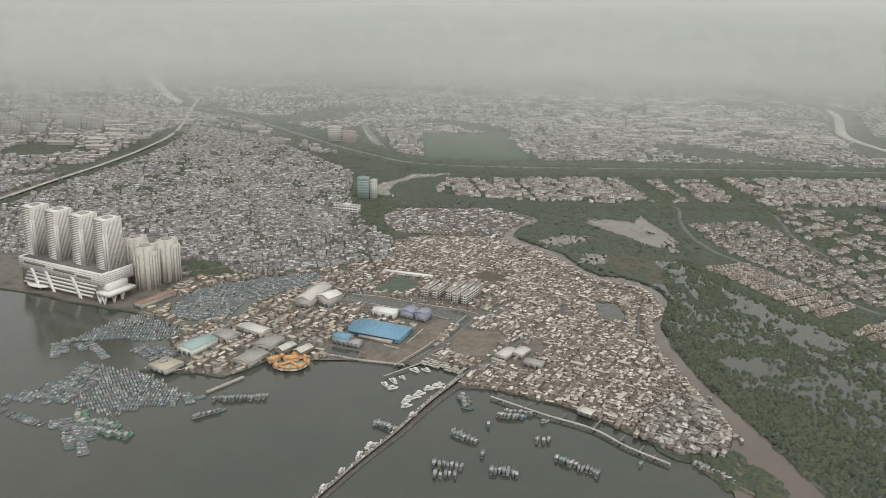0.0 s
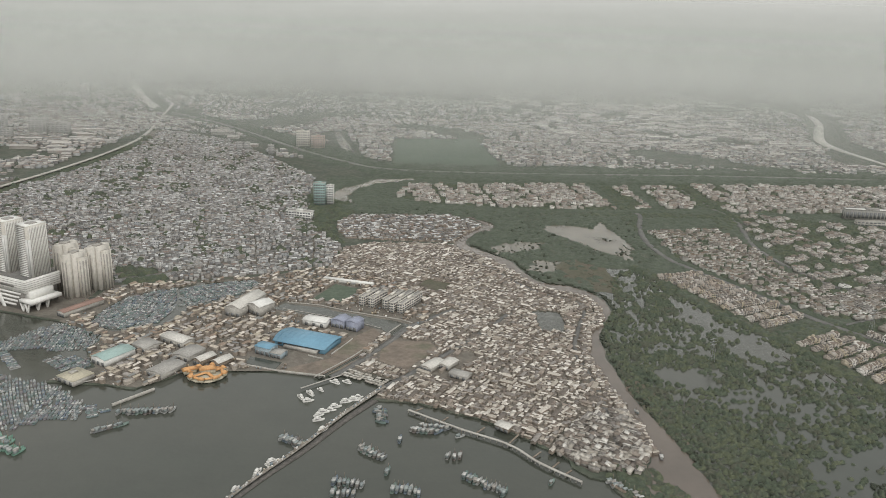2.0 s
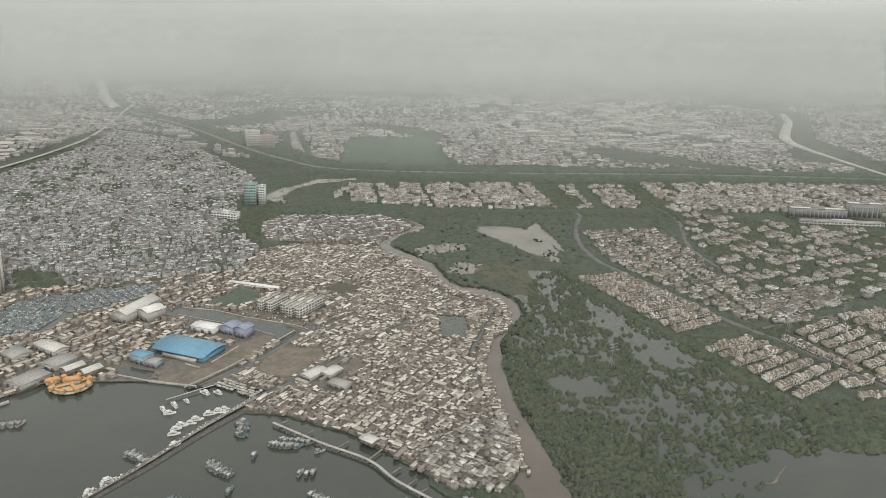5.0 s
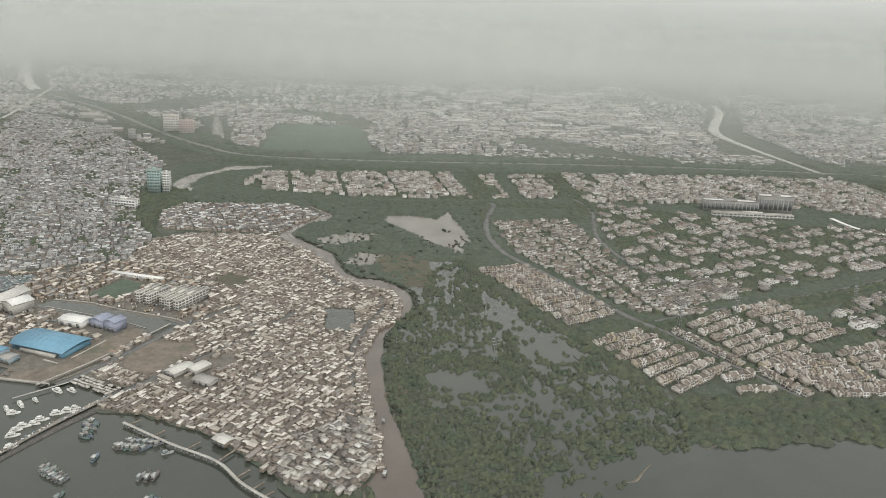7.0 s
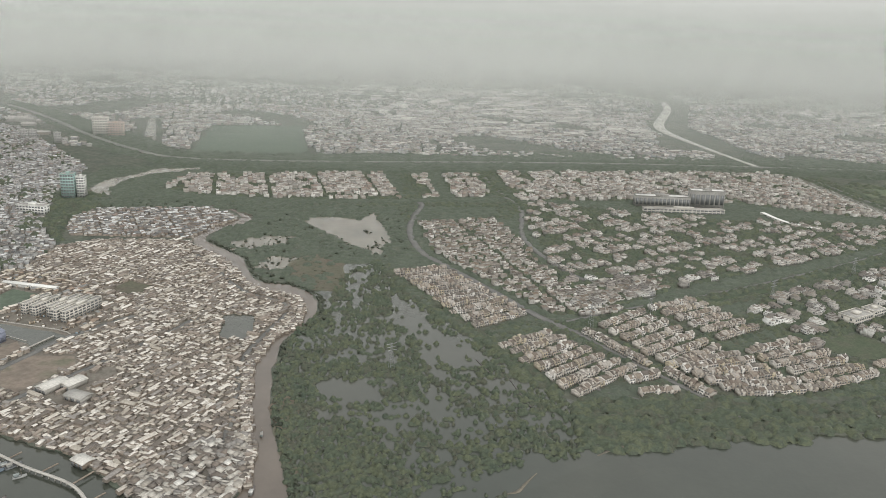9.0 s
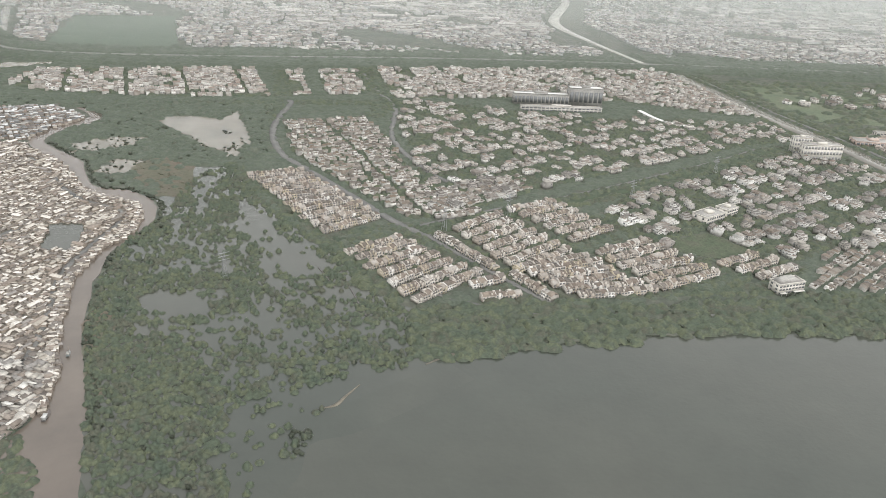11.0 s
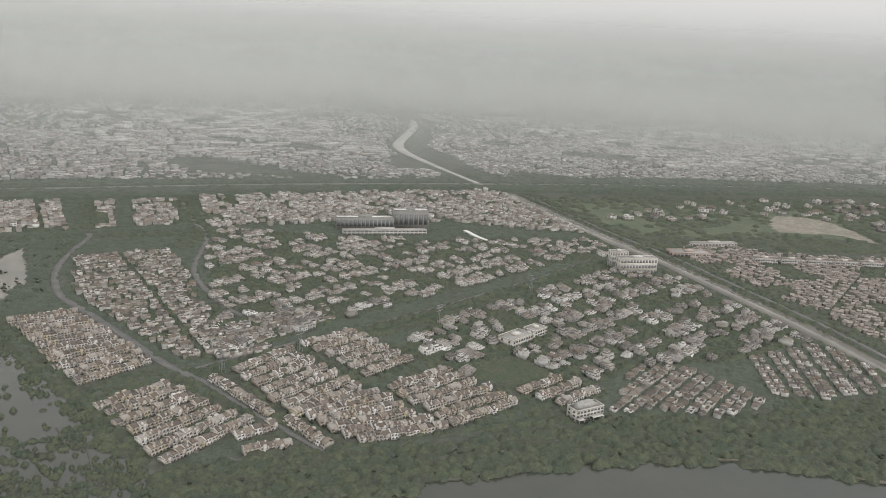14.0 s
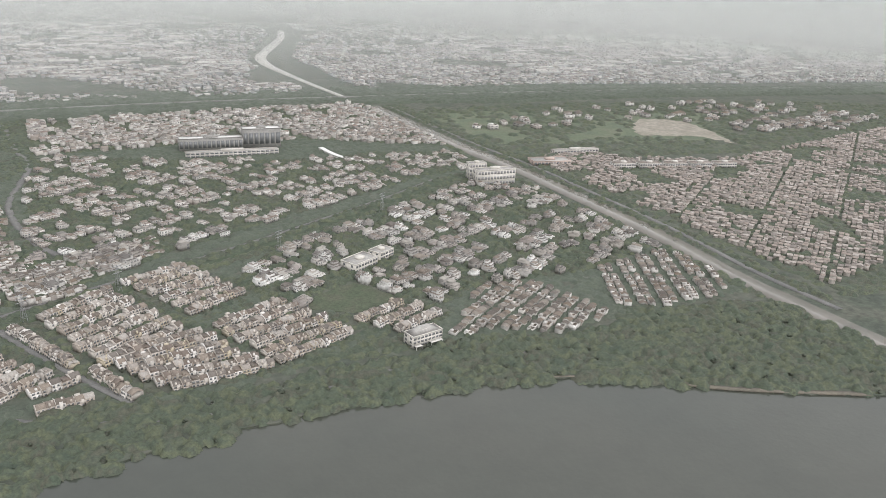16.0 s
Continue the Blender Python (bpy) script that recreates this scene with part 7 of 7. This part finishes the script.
# ---- single buildings further in ----
def storey_block(name, label, x, y, yaw, w, d, h, floors, bays, wall_m=None, roof_m=None, category="building", glass=None):
    t = thing(name, label, category, "", pose(x, y, 1.15, 0, 0, yaw))
    part("body", Soup().box(-w / 2, -d / 2, 0, w / 2, d / 2, h, 0), wall_m or M["white"], t)
    part("parapet", Soup().box(-w / 2 - 0.3, -d / 2 - 0.3, h, w / 2 + 0.3, -d / 2 + 0.3, h + 1.1, 0).box(-w / 2 - 0.3, d / 2 - 0.3, h, w / 2 + 0.3, d / 2 + 0.3, h + 1.1, 0).box(-w / 2 - 0.3, -d / 2, h, -w / 2 + 0.3, d / 2, h + 1.1, 0).box(w / 2 - 0.3, -d / 2, h, w / 2 + 0.3, d / 2, h + 1.1, 0), wall_m or M["white"], t)
    part("roof", Soup().box(-w / 2 + 0.3, -d / 2 + 0.3, h, w / 2 - 0.3, d / 2 - 0.3, h + 0.3, 0), roof_m or M["grey_roof"], t)
    part("stair_head", Soup().box(-w * 0.12, -d * 0.2, h + 0.3, w * 0.12, d * 0.2, h + 3.2, 0), wall_m or M["white"], t)
    pane = Soup().box(-w / bays * 0.36, -0.12, 0, w / bays * 0.36, 0, h / floors * 0.55, 0).mesh("window", glass or M["window"])
    side = Soup().box(0, -1.2, 0, 0.12, 1.2, h / floors * 0.55, 0).mesh("window", glass or M["window"])
    for fl in range(floors):
        for b in range(bays):
            part("window", pane, None, t, at=pose(-w / 2 + (b + 0.5) * w / bays, -d / 2, (fl + 0.25) * h / floors))
        for s_ in (-0.25, 0.25):
            part("window", side, None, t, at=pose(w / 2, s_ * d, (fl + 0.25) * h / floors))
            part("window", side, None, t, at=pose(-w / 2 - 0.12, s_ * d, (fl + 0.25) * h / floors))
    return t


# haze over distant panes is put into this lighter glass colour
M["far_glass"] = mat("hazed_glass", [(0.24, 0.24, 0.235), (0.3, 0.3, 0.29)], source="island", rough=0.4)
M["pink"] = mat("pinkish_render", [(0.44, 0.35, 0.31), (0.52, 0.42, 0.37)], scale=0.05, rough=0.85)
M["raw_concrete"] = mat("raw_concrete", [(0.25, 0.245, 0.23), (0.33, 0.32, 0.3)], scale=0.05, rough=0.9)
M["far_wall"] = mat("weathered_pale_render", [(0.36, 0.355, 0.34), (0.45, 0.44, 0.42)], scale=0.04, rough=0.85)
for x, y, w in ((30, 913, 50), (40, 909, 50), (-9, 924, 34), (2, 919, 34), (20, 918, 40)):
    storey_block("flat_block", "grey four-storey workers' housing slab", x + 4, y, 64, w, 6.5, 11.5, 4, 9, M["tower"], category="housing block")
storey_block("hotel", "cream hotel with tall bays beside the canal bridge", 1162, 1108, -6, 58, 15, 22, 3, 12, M["tower"], glass=M["far_glass"])
for k in range(5):
    storey_block("row_block", "pale row block beyond the canal", 1408 + 42 * k, 1124 - 11.8 * k, -15.6, 37, 15, 8, 2, 9, M["wall_estate"], M["roof_red"], "housing block")
storey_block("sports_club", "pinkish flat-roofed club building beyond the canal", 1310, 1184, -12, 62, 26, 6, 1, 10, M["pink"])
storey_block("club_wing", "long pale wing behind the club building", 1388, 1222, -6, 84, 12, 8, 2, 14, M["wall_estate"])
storey_block("hotel_annex", "white rounded annex behind the hotel", 1150, 1138, -6, 26, 13, 24, 4, 6, M["tower"], glass=M["far_glass"])
club = storey_block("clubhouse", "cream three-storey clubhouse with a grey hipped roof", 851, 714, 10, 30, 13, 9.6, 3, 8, M["tower"])
part("hip_roof", Soup().box(-13.5, -4.6, 9.9, 13.5, 6.0, 14.2, 0, 0.6), M["grey_roof"], club, "grey hipped roof")
for x0, x1 in ((-14.5, -8), (1, 13)):
    part("awning", Soup().box(x0, -10.5, 2.7, x1, -6.5, 3.0, 0), M["pale_roof"], club, "pale flat awning")
    for x in (x0 + 0.4, x1 - 0.4):
        part("post", Soup().box(x - 0.15, -10.2, 0, x + 0.15, -9.9, 2.7, 0), M["white"], club)
storey_block("unfinished_block", "long unfinished concrete block with open bays", 842, 1414, -6, 94, 16, 19, 1, 14, M["raw_concrete"], M["white"])
storey_block("unfinished_tower", "taller concrete frame with vertical bays", 918, 1408, -6, 58, 18, 31, 1, 7, M["raw_concrete"], M["white"])
storey_block("shop_row", "pale low shop row in front of the concrete block", 863, 1368, -5, 136, 10, 8, 2, 20, M["wall_estate"])
school = thing("school_building", "long white curved building with a thin flat roof", "building")
for nm, wd, z, dp, m_ in (("lower_storey", 6.5, 3.4, 2.4, "wall_estate"), ("glazing", 5.5, 4.4, 1.0, "window"), ("roof", 8.0, 5.2, 0.8, "white")):
    ribbon(nm, [(1001, 1367), (1004, 1330), (1012, 1300), (1044, 1255)], wd, z, M[m_], dp, n=4, kind="").parent = school
storey_block("office_tower", "teal glass office tower by the reservoir", -134, 1424, 0, 20, 16, 38, 8, 5, M["teal"])
storey_block("office_wing", "white ribbed wing beside the teal tower", -116, 1428, 0, 12, 14, 33, 8, 3)
storey_block("town_hall", "white long building at the town edge", -152, 1320, -15, 44, 14, 12, 3, 9)
for x, y, w, h in ((-1200, 2974, 26, 58), (-1290, 2680, 18, 34), (-406, 1972, 16, 20), (-390, 1975, 16, 20), (-322, 1930, 14, 22), (-1072, 2030, 40, 34), (-1088, 2168, 40, 46), (-969, 2140, 44, 42), (-920, 2150, 50, 30), (-1020, 2060, 40, 26), (-1150, 2120, 40, 40), (-1360, 3950, 60, 50), (-1480, 4000, 60, 62), (-1420, 3850, 60, 46)):
    storey_block("distant_block", "pale high block in the hazy town", x, y, 5, w, w * 0.5, h, max(4, min(9, int(h / 5))), 5, M["far_wall"], category="building", glass=M["far_glass"])
storey_block("distant_block", "cream slab block in the hazy town", -266, 2050, 5, 34, 16, 40, 7, 6, M["tower"], category="building", glass=M["far_glass"])
storey_block("distant_block", "pinkish slab block in the hazy town", -226, 2030, 5, 34, 16, 32, 6, 6, M["pink"], category="building", glass=M["far_glass"])
storey_block("villa_mansion", "large white mansion with balconies", 866, 886, 27, 34, 20, 9, 2, 8, M["tower"])
storey_block("villa_mansion", "white mansion with a pale roof terrace", 896, 900, 27, 22, 16, 10, 3, 5, M["tower"])

# dykes and posts in the marsh
ribbon("dyke", [(432, 792), (438, 770), (443, 750)], 1.1, 1.7, M["rubble"], 0.8, "thin broken concrete dyke in the marsh", "dyke", "", 3)
ribbon("dyke", [(456, 749), (460, 722), (464, 698)], 1.1, 1.7, M["rubble"], 0.8, "thin broken concrete dyke in the marsh", "dyke", "", 3)
M["steel"] = mat("galvanised_steel", [(0.3, 0.31, 0.31), (0.4, 0.4, 0.4)], scale=0.3, rough=0.5, metal=0.4)


def pylon(x, y, h):
    t = thing("power_pylon", "slim grey lattice power pylon", "pylon", "power pylons", pose(x, y, 1.1, 0, 0, 27))
    for sx in (-1, 1):
        for sy in (-1, 1):
            part("leg", Soup().add([(sx * 2 - 0.15, sy * 2 - 0.15, 0), (sx * 2 + 0.15, sy * 2 - 0.15, 0), (sx * 2 + 0.15, sy * 2 + 0.15, 0), (sx * 2 - 0.15, sy * 2 + 0.15, 0), (sx * 0.4 - 0.1, sy * 0.4 - 0.1, h), (sx * 0.4 + 0.1, sy * 0.4 - 0.1, h), (sx * 0.4 + 0.1, sy * 0.4 + 0.1, h), (sx * 0.4 - 0.1, sy * 0.4 + 0.1, h)], [(0, 1, 5, 4), (1, 2, 6, 5), (2, 3, 7, 6), (3, 0, 4, 7)], 0), M["steel"], t)
    for z in (0.7, 0.82, 0.94):
        part("cross_arm", Soup().box(-5, -0.25, h * z, 5, 0.25, h * z + 0.5, 0), M["steel"], t)
    for k in range(1, 6):
        u = 2 - 1.6 * k / 6
        part("brace", Soup().box(-u, -u - 0.08, h * k / 6, u, -u + 0.08, h * k / 6 + 0.2, 0).box(-u, u - 0.08, h * k / 6, u, u + 0.08, h * k / 6 + 0.2, 0), M["steel"], t)


for x, y in ((803, 950), (641, 908), (563, 870), (352, 774), (960, 1040)):
    pylon(x, y, 26)

# ---- haze over the plain: thin curtains of lit moisture, thinning with height ----
def haze(name, density, low=60, high=340):
    m = bpy.data.materials.new(name)
    m.use_nodes = True
    t = m.node_tree
    t.nodes.clear()
    out, mix, clear, pair, df, tl, co, sep, fade = (t.nodes.new(k) for k in ("ShaderNodeOutputMaterial", "ShaderNodeMixShader", "ShaderNodeBsdfTransparent", "ShaderNodeAddShader", "ShaderNodeBsdfDiffuse", "ShaderNodeBsdfTranslucent", "ShaderNodeTexCoord", "ShaderNodeSeparateXYZ", "ShaderNodeMapRange"))
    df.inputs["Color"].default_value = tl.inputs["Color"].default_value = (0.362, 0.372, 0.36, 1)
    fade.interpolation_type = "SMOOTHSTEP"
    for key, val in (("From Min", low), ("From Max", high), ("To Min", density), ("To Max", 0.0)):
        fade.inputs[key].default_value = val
    t.links.new(co.outputs["Object"], sep.inputs[0])
    t.links.new(sep.outputs["Z"], fade.inputs["Value"])
    t.links.new(fade.outputs["Result"], mix.inputs["Fac"])
    t.links.new(clear.outputs[0], mix.inputs[1])
    t.links.new(df.outputs[0], pair.inputs[0])
    t.links.new(tl.outputs[0], pair.inputs[1])
    t.links.new(pair.outputs[0], mix.inputs[2])
    t.links.new(mix.outputs[0], out.inputs["Surface"])
    return m


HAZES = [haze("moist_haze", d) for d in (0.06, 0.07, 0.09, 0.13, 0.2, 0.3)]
hx = np.array(smooth([(-3000, 1700), (-1500, 1940), (-700, 1960), (-330, 1900), (-60, 1730), (200, 1690), (600, 1705), (1200, 1745), (1900, 1680), (3000, 1500), (4400, 1200)], 14))
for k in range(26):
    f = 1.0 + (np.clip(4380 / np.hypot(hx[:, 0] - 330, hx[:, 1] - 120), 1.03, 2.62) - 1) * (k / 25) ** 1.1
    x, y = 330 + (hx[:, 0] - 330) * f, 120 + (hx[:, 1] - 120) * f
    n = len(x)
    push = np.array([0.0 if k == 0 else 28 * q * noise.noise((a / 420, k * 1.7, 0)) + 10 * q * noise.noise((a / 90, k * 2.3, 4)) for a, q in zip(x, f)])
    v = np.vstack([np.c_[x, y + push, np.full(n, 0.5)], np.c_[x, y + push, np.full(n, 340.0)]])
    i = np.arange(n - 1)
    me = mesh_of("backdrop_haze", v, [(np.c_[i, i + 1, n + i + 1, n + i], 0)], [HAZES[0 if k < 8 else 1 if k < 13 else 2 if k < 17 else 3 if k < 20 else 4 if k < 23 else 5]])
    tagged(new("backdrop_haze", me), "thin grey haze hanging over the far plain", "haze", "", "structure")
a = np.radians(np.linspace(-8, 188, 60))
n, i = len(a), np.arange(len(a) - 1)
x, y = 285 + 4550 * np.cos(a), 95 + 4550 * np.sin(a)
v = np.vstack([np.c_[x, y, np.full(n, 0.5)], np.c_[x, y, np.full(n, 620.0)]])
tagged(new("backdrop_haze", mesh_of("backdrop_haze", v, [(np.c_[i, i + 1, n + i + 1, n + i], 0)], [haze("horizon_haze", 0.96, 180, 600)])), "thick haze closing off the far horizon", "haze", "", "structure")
